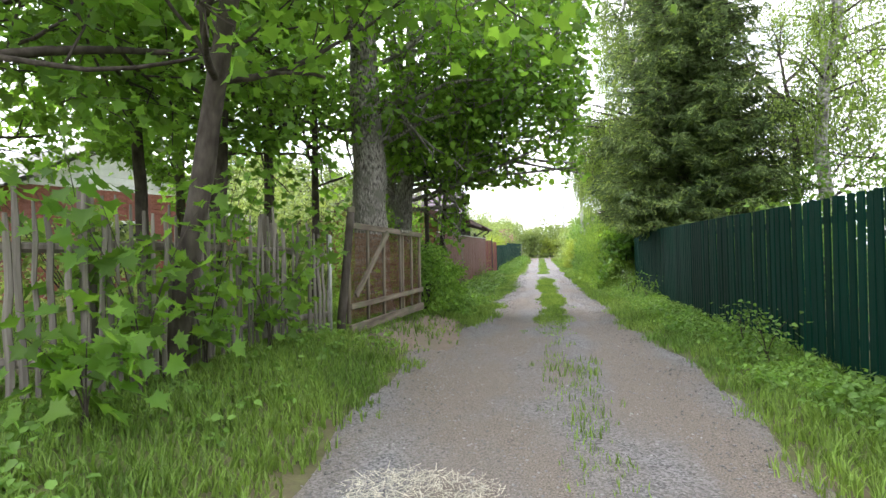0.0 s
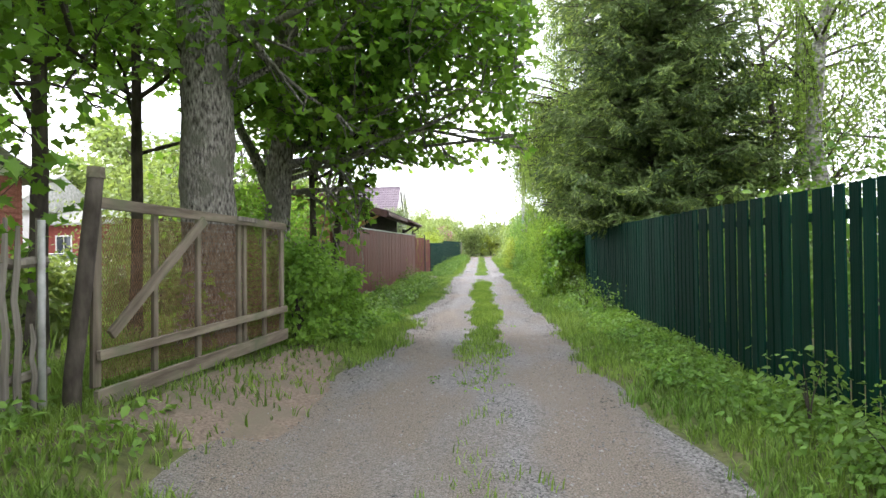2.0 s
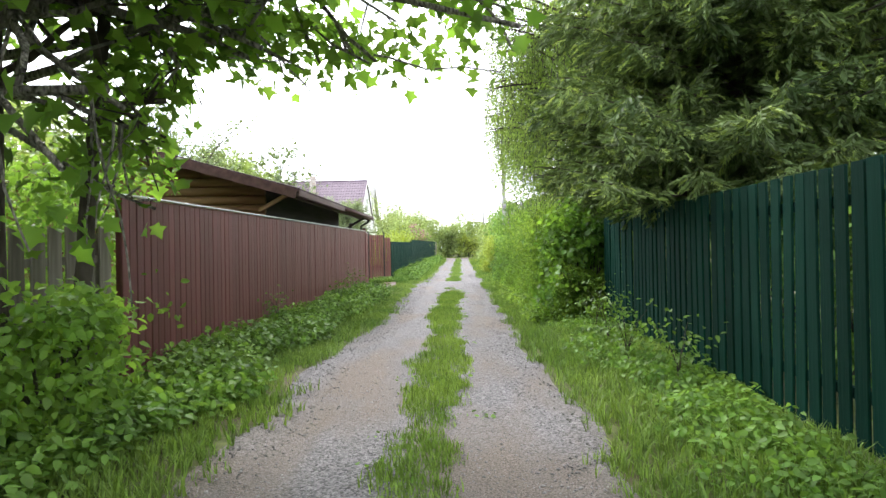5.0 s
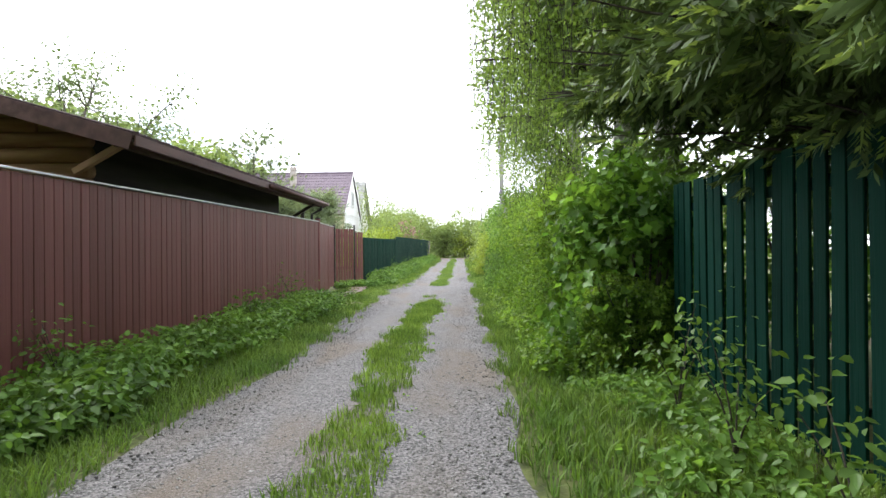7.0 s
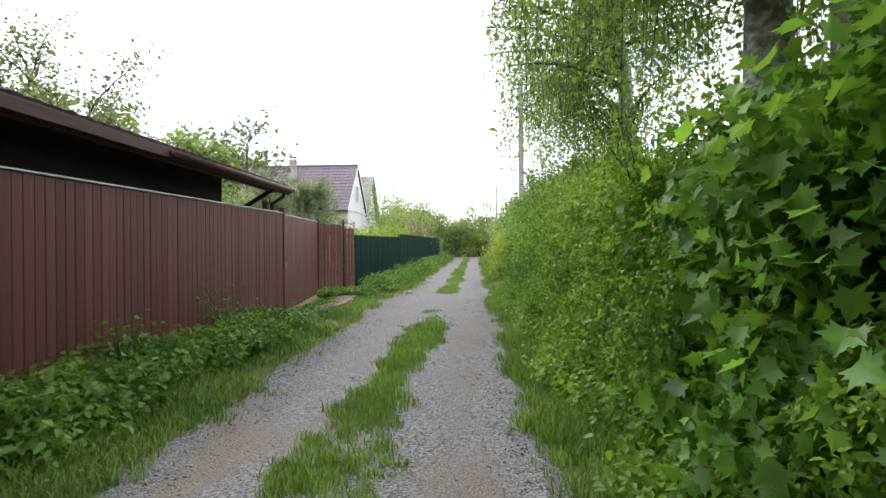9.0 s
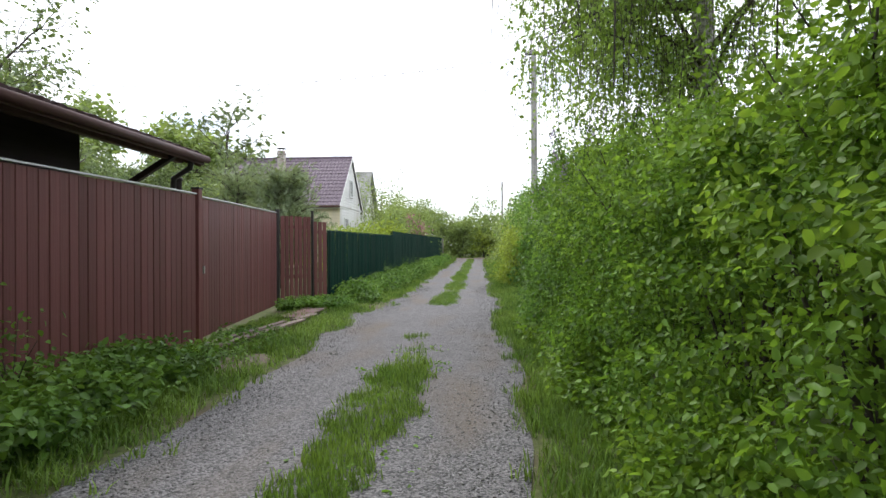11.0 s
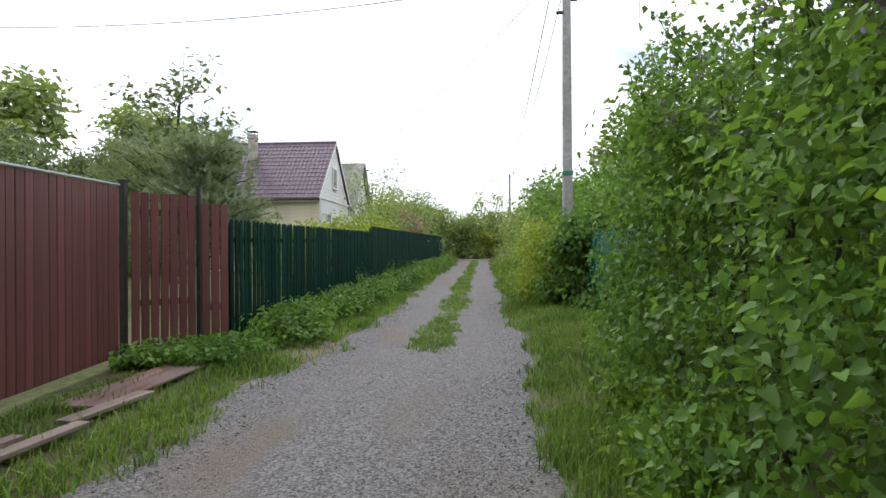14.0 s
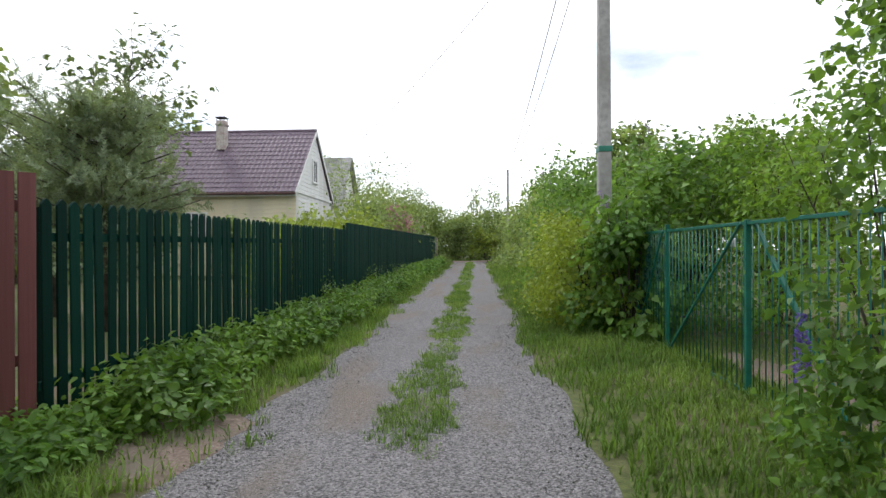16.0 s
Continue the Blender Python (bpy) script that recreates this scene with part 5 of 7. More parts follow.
# leaning boughs of the maple over the start of the lane
tree("maple_tree", "maple behind the start of the lane with low spreading boughs", "tree", (-5.9, 3.4), [(0, 0, 0), (0.1, 0, 1.6), (0.3, 0.1, 3.4), (0.4, 0.2, 7.0)], [0.16, 0.14, 0.12, 0.06],
     [(0.42, 25, 0.25, 2.6, 0.07), (0.5, 50, 0.30, 2.9, 0.07), (0.55, 5, 0.3, 2.4, 0.06), (0.6, 80, 0.3, 2.6, 0.06), (0.65, 35, 0.35, 3.0, 0.06), (0.75, 60, 0.4, 2.6, 0.05), (0.8, 0, 0.4, 2.4, 0.05), (1.0, 40, 0.8, 2.2, 0.04)],
     "maple", 0.15, 4, 0.24, MAPLE, BARK_DARK, 61, keep=lambda w: (w[:, 0] < -0.6) & (w[:, 2] > 2.9), sides=12)


def sapling(bx, by, h, n, seed, label="leafy maple seedling growing through the stake fence", leaf="maple_near", size=0.14, mat=MAPLE):
    """Thin stems with pairs of large leaves on long stalks."""
    r = np.random.default_rng(seed)
    bz = float(gz(bx, by))
    root = thing("sapling", pose(bx, by, bz), label, "sapling", "saplings")
    pts, out = [], []
    for _ in range(n):
        a, ln = r.uniform(0, 6.28), h * r.uniform(0.6, 1.0)
        lean = r.uniform(0.1, 0.55)
        stem = [np.array([0.03 * math.cos(a), 0.03 * math.sin(a), 0.0])]
        for k in range(6):
            f = (k + 1) / 6
            stem.append(np.array([math.cos(a) * lean * f * f * ln, math.sin(a) * lean * f * f * ln, ln * f]))
        part("stem", mesh_of("stem", *tube_data([tuple(s) for s in stem], [0.008, 0.007, 0.006, 0.005, 0.004, 0.003, 0.002], 5, False), BARK_DARK, True), root)
        for k in range(2, 7):
            for _ in range(5 if leaf == "maple_near" else 10):
                q = stem[k] + r.normal(size=3) * np.array([0.14, 0.14, 0.08])
                pts.append(q)
                out.append(unit(q - stem[k] + 1e-6))
    part("foliage", leaves_at("foliage", leaf, np.array(pts), np.array(out), size, mat, r, 1.0, 0.5), root)


for i, (x, y, h, n) in enumerate(((-2.98, 6.35, 1.7, 4), (-2.75, 5.5, 1.5, 4), (-3.05, 4.9, 2.0, 5), (-2.72, 4.3, 1.1, 4), (-2.78, 3.6, 1.5, 5), (-2.62, 2.9, 0.8, 4), (-3.25, 3.7, 2.1, 5), (-3.9, 3.0, 1.9, 5), (-3.2, 7.2, 1.7, 4), (-3.7, 6.9, 2.2, 5), (-2.75, 11.6, 1.2, 3), (-2.9, 9.7, 1.0, 3))):
    sapling(x, y, h, n, 80 + i)


def finger_spray(seed=0, fingers=7, width=0.043):
    """A drooping needled shoot, one unit long, with side shoots; each shoot is a narrow needled blade."""
    r = np.random.default_rng(seed)
    verts, tris = [], []

    def finger(a, d, ln, w):
        d = unit(np.array(d, dtype=float))
        u = unit(np.cross(d, np.array([0.1, 0.2, 1.0])))
        v = np.cross(d, u)
        a = np.array(a, dtype=float)
        e = u if r.random() < 0.6 else v
        o = len(verts)
        verts.extend([a, a + d * ln * 0.42 + e * w, a + d * ln, a + d * ln * 0.55 - e * w])
        tris.extend([(o, o + 1, o + 2), (o, o + 2, o + 3)])

    finger((0, 0, 0), (0, 1, -0.25), 1.0, width * 0.6)
    for i in range(fingers):
        f = 0.06 + 0.8 * i / fingers
        for side in (-1, 1):
            finger((0, f, -0.25 * f), (side * r.uniform(0.5, 0.8), 1, -0.35 + r.uniform(-0.2, 0.2)), 0.36 * (1 - 0.45 * f), width * 0.9)
    return np.array(verts), np.array(tris)


def spruce(bx, by, h, base_r, seed, label):
    """Whorls of drooping boughs, each a limb with hanging needled sprays."""
    r = np.random.default_rng(seed)
    bz = float(gz(bx, by))
    root = thing("spruce", pose(bx, by, bz), label, "tree")
    part("trunk", mesh_of("trunk", *tube_data([(0, 0, -0.3), (0, 0, 0.3), (0.02, 0, h * 0.4), (0, 0, h)], [0.26, 0.22, 0.15, 0.02], 14, True, 0.08, seed), BARK_DARK, True), root)
    pieces, P, H, S, G = [], [], [], [], []
    z = 1.5
    while z < h - 0.3:
        f = z / h
        reach = base_r * (1 - f) ** 0.75 * (0.75 if z < 1.7 else 1.0)
        for k in range(21 if z < 4.6 else 15 if z < 9.5 else 5):
            a = r.uniform(0, 6.28) if k < 17 else radians(r.uniform(105, 260))
            d = np.array([math.cos(a), math.sin(a), 0.0])
            ln = reach * r.uniform(0.65, 1.12)
            if d[1] > 0.25:
                ln = min(ln, (2.3 if d[0] < 0.3 else 2.6) / d[1])
            if d[0] < 0:
                ln = min(ln, (bx - (2.75 if z < 2.2 and by + d[1] * ln < 18 else 1.75)) / -d[0])
            limb = [np.array([0, 0, z]) + d * 0.05]
            m = 8
            for q in range(1, m + 1):
                g = q / m
                limb.append(np.array([0, 0, z]) + d * ln * g + np.array([0, 0, -0.35 * ln * g * (1 - 0.75 * g) + r.normal() * 0.02]))
            end = limb[-1] + np.array([bx, by, bz])
            if (end[0] < 3.4 and end[2] < 1.9) or (end[1] > 17.6 and end[2] < 2.2 and end[0] < 3.7):
                continue
            pieces.append(tube_data([tuple(p) for p in limb], [0.03 * (1 - 0.85 * q / m) for q in range(m + 1)], 5, False))
            side = np.array([-d[1], d[0], 0])
            steps = max(6, int(ln * (13 if z < 5.5 else 8)))
            for q in range(steps):
                g = 0.06 + 0.94 * (q + r.random()) / steps
                i = min(m - 1, int(g * m))
                p = limb[i] + (limb[i + 1] - limb[i]) * (g * m - i)
                for s in (-1, 1):
                    P.append(p + r.normal(size=3) * 0.03)
                    H.append(d * 0.7 + side * s * r.uniform(0.4, 1.0) + np.array([0, 0, -r.uniform(0.15, 1.0)]))
                    S.append(r.uniform(0.28, 0.55) * (0.65 + 0.5 * (1 - g)))
                    G.append(g)
                if r.random() < 0.6:
                    P.append(p)
                    H.append(d * 0.3 + np.array([0, 0, -1.0]) + r.normal(size=3) * 0.2)
                    S.append(r.uniform(0.2, 0.42))
                    G.append(g * 0.6)
        z += 0.20 + 0.10 * r.random()
    P, H, S, G = np.array(P), np.array(H), np.array(S), np.array(G)
    w = P + np.array([bx, by, bz])
    tip = w + H / np.linalg.norm(H, axis=1, keepdims=True) * S[:, None]
    ok = ~((tip[:, 0] < 1.95) & (tip[:, 2] < 2.6)) & ~((tip[:, 0] < 0.9)) & ~((tip[:, 1] > 18.4) & (tip[:, 0] < 3.6) & (tip[:, 2] < 2.9)) & ~((tip[:, 0] < 3.4) & (tip[:, 2] < 1.75 + 0.12 * np.sin(5 * tip[:, 1]))) & ~((tip[:, 1] > 17.6) & (tip[:, 2] < 2.0) & (tip[:, 0] < 3.7))
    P, H, S, G = P[ok], H[ok], S[ok], G[ok]
    nrm = r.normal(size=P.shape) * 0.5 + np.array([0, 0, 0.9])
    tagged(part("bough_work", mesh_of("bough_work", *join_data(pieces), BARK_DARK), root), kind="stuff")
    part("needles", scatter_mesh("needles", finger_spray(seed), P, frames_from(nrm, H, r), S, NEEDLE), root)
    young = (G > 0.62) & (r.random(len(G)) < 0.6)
    Y = P[young] + r.normal(size=(young.sum(), 3)) * 0.03 + H[young] * (0.3 * S[young])[:, None]
    part("fresh_growth", scatter_mesh("fresh_growth", finger_spray(seed + 1, 5, 0.05), Y, frames_from(nrm[young], H[young], r), 0.6 * S[young], NEW_NEEDLE), root, label="pale fresh needle tips")


spruce(4.35, 16.6, 16.0, 3.2, 5, "tall dark spruce with drooping boughs behind the green fence")


def birch(bx, by, h, rad, seed, label, reach=2.2, hang=1.0):
    """A birch with thin hanging twigs that carry small leaves."""
    r = np.random.default_rng(seed)
    bz = float(gz(bx, by))
    root = thing("birch", pose(bx, by, bz), label, "tree", "birches")
    trunk = [np.array([r.normal() * 0.05 * k, r.normal() * 0.05 * k, h * k / 8]) for k in range(9)]
    trunk[0] = np.zeros(3)
    part("trunk", mesh_of("trunk", *tube_data([tuple(p) for p in trunk], [rad * (1.15 - k * 0.13) for k in range(9)], 16, True, 0.08, seed), BIRCH_BARK, True), root)
    pieces, P, H = [], [], []
    low_z = 4.2 / h
    for k in range(66 if by > 21 else 42):
        veil = k >= 42
        f = r.uniform(low_z, low_z + 0.14) if veil else r.uniform(0.24, 1.0)
        i = min(7, int(f * 8))
        p = trunk[i] + (trunk[i + 1] - trunk[i]) * (f * 8 - i)
        a = radians(r.uniform(110, 270)) if veil else r.uniform(0, 6.28)
        d = unit(np.array([math.cos(a), math.sin(a), r.uniform(0.15, 0.5) if veil else r.uniform(0.3, 0.9)]))
        ln = reach * (1.3 if veil else 1.15 - 0.6 * f) * r.uniform(0.6, 1.1)
        if d[0] < -0.01:
            ln = min(ln, (bx + p[0] - (1.35 if p[2] > 3.6 else 1.9)) / -d[0])
        limb = [p + d * ln * q / 6 + np.array([0, 0, -0.25 * ln * (q / 6) ** 2]) for q in range(7)]
        pieces.append(tube_data([tuple(q) for q in limb], [rad * 0.26 * (1 - 0.13 * q) * (1.1 - 0.6 * f) for q in range(7)], 6, False))
        for _ in range(16):
            g = r.uniform(0.3, 1.0)
            j = min(5, int(g * 6))
            s = limb[j] + (limb[j + 1] - limb[j]) * (g * 6 - j)
            tl = hang * r.uniform(0.5, 1.5)
            sway = r.normal(size=3) * 0.35
            twig = [s + sway * tl * q / 4 * (1 - q / 8) + np.array([0, 0, -tl * (q / 4) ** 1.3]) for q in range(5)]
            pieces.append(tube_data([tuple(q) for q in twig], [0.006, 0.005, 0.004, 0.003, 0.002], 3, False))
            for _ in range(int((34 if by > 21 else 26) * tl)):
                q = r.uniform(0.05, 3.99)
                k = int(q)
                P.append(twig[k] + (twig[k + 1] - twig[k]) * (q - k) + r.normal(size=3) * 0.09)
                H.append(np.array([0, 0, -1.0]) + r.normal(size=3) * 0.5)
    P, H = np.array(P), np.array(H)
    w = P + np.array([bx, by, bz])
    ok = (w[:, 0] > (1.5 if by > 25 else 1.25)) & (w[:, 2] > 1.9) & ((w[:, 0] > 2.0) | (w[:, 2] > 2.35))
    P, H = P[ok], H[ok]
    tagged(part("bough_work", mesh_of("bough_work", *join_data(pieces), BARK_DARK), root), kind="stuff")
    nrm = r.normal(size=P.shape)
    part("crown", scatter_mesh("crown", LEAF["small"], P, frames_from(nrm, H, r), (0.058 if by > 21 else 0.075) * r.uniform(0.7, 1.3, len(P)), BIRCH_LEAF), root)


birch(3.5, 21.7, 13.0, 0.20, 31, "birch with rough dark-blotched trunk above the hedge", 2.6, 1.3)
birch(4.1, 21.5, 14.0, 0.19, 32, "second birch close beside another in the hedge", 2.4, 1.1)
birch(4.0, 27.9, 12.0, 0.17, 36, "birch with low spreading limbs behind the lilacs", 2.6, 1.4)
birch(7.2, 15.2, 14.0, 0.16, 33, "pale birch in the garden behind the green fence", 2.6, 1.2)
birch(8.8, 19.0, 14.0, 0.16, 34, "pale birch in the garden behind the spruce", 2.6, 1.2)
birch(6.6, 9.8, 12.0, 0.13, 35, "slim birch behind the green fence", 2.2, 1.1)


# ---- shrubs ----
def shrub(name, label, category, bx, by, rx, ry, h, n, leaf, size, mat, seed, low=0.05, flowers=0, flower_mat=None, group="", loose=0.16, clear=None, up_bias=0.5, shoots=0):
    """A lumpy mass of leaves over many stems: thick outer leaves and a thinner inside."""
    r = np.random.default_rng(seed)
    bz = float(gz(bx, by))
    root = thing(name, pose(bx, by, bz), label, category, group)
    for _ in range(10):
        a, q = r.uniform(0, 6.28), r.uniform(0.2, 0.85)
        tip = np.array([math.cos(a) * rx * q, math.sin(a) * ry * q, h * r.uniform(0.6, 0.95)])
        if clear is not None:
            tip = tip * np.array([0.5, 0.7, 0.75])
            if not clear((tip + np.array([bx - 0.12, by, bz]))[None, :])[0]:
                continue
        st = [np.array([tip[0] * 0.15, tip[1] * 0.15, -0.05]), tip * np.array([0.45, 0.45, 0.4]), tip * np.array([0.8, 0.8, 0.75]), tip]
        part("stem", mesh_of("stem", *tube_data([tuple(s) for s in st], [0.022, 0.017, 0.011, 0.005], 5, False, 0.1, int(r.integers(1e6))), BARK_DARK, True), root)
    def shell(k, depth):
        u = r.normal(size=(k, 3))
        u /= np.linalg.norm(u, axis=1, keepdims=True)
        u[:, 2] = np.abs(u[:, 2]) * 1.5 - 0.58
        lump = 1 + 0.13 * np.sin(5 * u[:, 0] + ph[0]) * np.sin(6 * u[:, 2] + ph[1]) + 0.11 * np.sin(8 * u[:, 1] + ph[2]) * np.sin(4 * u[:, 0] + ph[3]) + 0.09 * np.sin(13 * u[:, 2] + ph[4]) * np.sin(11 * u[:, 1] + ph[5])
        box = np.sign(u) * np.abs(u) ** 0.72
        p = box * (lump * np.clip(depth, 0.25, 1.2))[:, None] * np.array([rx, ry, h * 0.58]) + np.array([0, 0, h * 0.42])
        good = p[:, 2] > low
        if clear is not None:
            good &= clear(p + np.array([bx, by, bz]))
        return p[good], u[good]

    ph = r.uniform(0, 6.28, 8)
    # a thin inner filling, then tufts of leaves on the ends of the twigs
    inner, inner_u = shell(n // 4, 0.9 - np.abs(r.normal(size=n // 4)) * loose * 1.6)
    tufts = max(40, n // 95)
    c, cu = shell(tufts, 1.0 - np.abs(r.normal(size=tufts)) * loose * 0.75 + 0.04 * r.normal(size=tufts))
    reach = 0.38 * math.sqrt((rx + ry) * h * 2.2 / tufts)
    own = r.integers(len(c), size=int(n * 0.75 * len(c) / tufts))
    off = r.normal(size=(len(own), 3)) * np.array([reach, reach, reach * 0.75])
    p = np.concatenate([inner, c[own] + off])
    u = np.concatenate([inner_u, cu[own] * 0.7 + off / reach * 0.35])
    # long young shoots that stand out of the outline
    tops = np.flatnonzero(c[:, 2] > h * 0.62)
    for k in range(shoots if len(tops) else 0):
        i = tops[int(r.integers(len(tops)))]
        ln = r.uniform(0.2, 0.55) * min(1.0, h / 2)
        d = unit(cu[i] * np.array([0.35, 0.5, 0.3]) + np.array([0, 0, 0.8]) + r.normal(size=3) * 0.25)
        st = [c[i] + d * ln * q / 3 for q in range(4)]
        part("shoot", mesh_of("shoot", *tube_data([tuple(q) for q in st], [0.006, 0.005, 0.004, 0.002], 4, False), BARK_DARK, True), root)
        m = int(16 * ln / (size * 2.2)) // 2 + 6
        f = r.random(m)
        side = r.normal(size=(m, 3))
        p = np.concatenate([p, c[i] + d * (ln * f)[:, None] + side * size * 0.55])
        u = np.concatenate([u, unit(d) * 0.5 + side * 0.5])
    keep_low = p[:, 2] > low
    if clear is not None:
        keep_low &= p[:, 0] + bx > 1.72 if bx > 0 else p[:, 0] + bx < -1.5
    p, u = p[keep_low], u[keep_low]
    part("foliage", leaves_at("foliage", leaf, p, u, size, mat, r, up_bias, 0.55, 0.8), root)
    for k in range(flowers):
        a = r.uniform(0, 6.28)
        q = p[int(r.integers(len(p)))] * np.array([1.05, 1.05, 1.0])
        if q[2] < h * 0.6:
            continue
        nn = 60
        t = r.uniform(0, 1, nn)
        ang = r.uniform(0, 6.28, nn)
        rad = 0.06 * (1 - 0.75 * t)
        fp = q + np.stack([rad * np.cos(ang), rad * np.sin(ang), 0.20 * t], axis=1)
        tagged(part("panicle", scatter_mesh("panicle", LEAF["small"], fp, frames_from(r.normal(size=(nn, 3)), r.normal(size=(nn, 3)), r), 0.026 * r.uniform(0.8, 1.3, nn), flower_mat), root), kind="stuff")
    return root


def off_lane(x0):
    return lambda w: w[:, 0] > x0 + 0.16 * np.sin(2.1 * w[:, 1] + 1.7 * w[:, 2]) + 0.12 * np.sin(5.3 * w[:, 1] + 3 * w[:, 2]) + 0.10 * np.sin(9.1 * w[:, 1] - 8 * w[:, 2]) + 0.07 * np.sin(17 * w[:, 1] + 15 * w[:, 2]) + 0.36 * np.clip(w[:, 2] - 1.2, 0, 3) + 0.3 * np.clip(0.55 - w[:, 2], 0, 1)


def overhang(w):
    """The last lilac bends out over the verge towards its top."""
    return w[:, 0] > 2.22 - 0.16 * np.clip(w[:, 2] - 1.0, 0, 2) + 0.08 * np.sin(7 * w[:, 2] + 5 * w[:, 1])


# maples and dogwood of the hedge, south to north
for i, (x, y, rx, ry, h) in enumerate(((3.0, 19.25, 0.8, 0.6, 2.1), (2.95, 19.95, 0.72, 0.6, 2.25), (3.5, 20.6, 0.7, 0.8, 2.4))):
    shrub("maple_shrub", "dense maple shrub with broad green leaves in the hedge", "shrub", x, y, rx, ry, h, 3000, "maple_near", 0.105, HEDGE_MAPLE, 100 + i, clear=off_lane(2.14), group="hedge shrubs", up_bias=0.55, shoots=5)
for i, (x, y, rx, ry, h) in enumerate(((2.75, 18.95, 0.5, 0.4, 0.9), (2.85, 20.9, 0.85, 0.75, 2.1), (2.85, 21.9, 0.9, 0.85, 2.15), (2.9, 22.9, 0.95, 0.9, 2.2), (2.85, 24.0, 0.9, 0.9, 2.3), (2.9, 25.1, 0.95, 0.9, 2.35), (2.85, 26.2, 0.95, 0.9, 2.45), (2.95, 27.3, 1.05, 0.9, 2.6))):
    shrub("dogwood_shrub", "dense broad-leaved shrub of the hedge", "shrub", x, y, rx, ry, h, 19000, "ovate", 0.043, HEDGE_DEEP if y > 23.5 else HEDGE, 110 + i, clear=off_lane(1.98), group="hedge shrubs", shoots=16, loose=0.2)
for i, (x, y, rx, ry, h) in enumerate(((2.9, 28.4, 1.05, 1.0, 2.8), (2.85, 29.6, 1.05, 1.0, 2.9), (2.95, 30.7, 1.0, 0.9, 3.1), (3.0, 31.8, 0.85, 0.75, 3.3))):
    shrub("lilac", "tall lilac bush with heart-shaped leaves and mauve flowers", "shrub", x, y, rx, ry, h, 13000, "heart", 0.050, LILAC, 120 + i, flowers=30, flower_mat=PURPLE, clear=overhang if y > 31.5 else off_lane(1.95), group="hedge shrubs", loose=0.24, shoots=18)
# taller growth behind the hedge
for i, (x, y, rx, ry, h) in enumerate(((4.6, 24.0, 1.3, 1.6, 3.1), (4.8, 27.0, 1.4, 1.7, 3.3), (5.0, 30.0, 1.4, 1.7, 3.4), (5.6, 33.5, 1.4, 1.6, 3.3), (5.6, 36.3, 1.4, 1.6, 3.4), (7.8, 35.5, 2.0, 2.0, 4.0), (5.8, 39.2, 1.4, 1.6, 3.3))):
    shrub("tall_shrub", "tall leafy shrub behind the hedge", "shrub", x, y, rx, ry, h, 6500 if y > 32 else 2600, "ovate", 0.085, HEDGE_DEEP, 130 + i, group="hedge shrubs", loose=0.25, shoots=8)
# beyond the bar gate
for i, (x, y, rx, ry, h) in enumerate(((2.75, 39.0, 0.85, 0.9, 1.75), (2.8, 40.6, 0.9, 1.0, 1.9), (2.9, 42.6, 1.0, 1.2, 2.0))):
    shrub("spirea", "yellow-green feathery shrub at the lane side", "shrub", x, y, rx, ry, h, 4200, "small", 0.085, YELLOW_LEAF, 140 + i, group="lane shrubs")
for i, (x, y, rx, ry, h) in enumerate(((3.15, 38.3, 0.7, 0.7, 2.1), (4.2, 39.4, 1.1, 1.1, 3.1), (4.2, 41.5, 1.3, 1.3, 3.3), (3.9, 44.5, 1.4, 1.8, 3.6), (4.0, 48.5, 1.6, 2.2, 3.8))):
    shrub("lilac", "dark lilac bush with mauve flowers round the pole", "shrub", x, y, rx, ry, h, 4000, "heart", 0.11, LILAC, 150 + i, flowers=14, flower_mat=PURPLE, group="lane shrubs")
for i in range(5):
    y = 53 + i * 5.2
    shrub("roadside_shrub", "leafy shrub along the far part of the lane", "shrub", 4.2 + 0.5 * math.sin(i * 2.1), y, 1.7, 2.8, 3.6 + 0.7 * math.sin(i * 1.7), 2600, "small", 0.2, FAR_LEAF, 160 + i, group="lane shrubs")
# shrubs beside the old gate and the grey boards
for i, (x, y, rx, ry, h, n) in enumerate(((-3.6, 15.0, 0.9, 0.9, 2.7, 3000), (-4.3, 16.4, 0.9, 0.9, 3.0, 3000), (-2.35, 11.5, 0.55, 0.8, 1.5, 4200), (-2.1, 12.7, 0.5, 0.75, 1.0, 3000), (-2.15, 10.95, 0.35, 0.4, 1.1, 2000), (-3.5, 12.0, 0.7, 0.7, 2.3, 2600), (-3.9, 13.2, 0.8, 0.9, 2.6, 2800))):
    shrub("elder_shrub", "bright green shrub crowding beside the old gate", "shrub", x, y, rx, ry, h, n, "ovate", 0.082, ELDER, 180 + i, group="gate shrubs", clear=lambda w: w[:, 0] < -1.55)
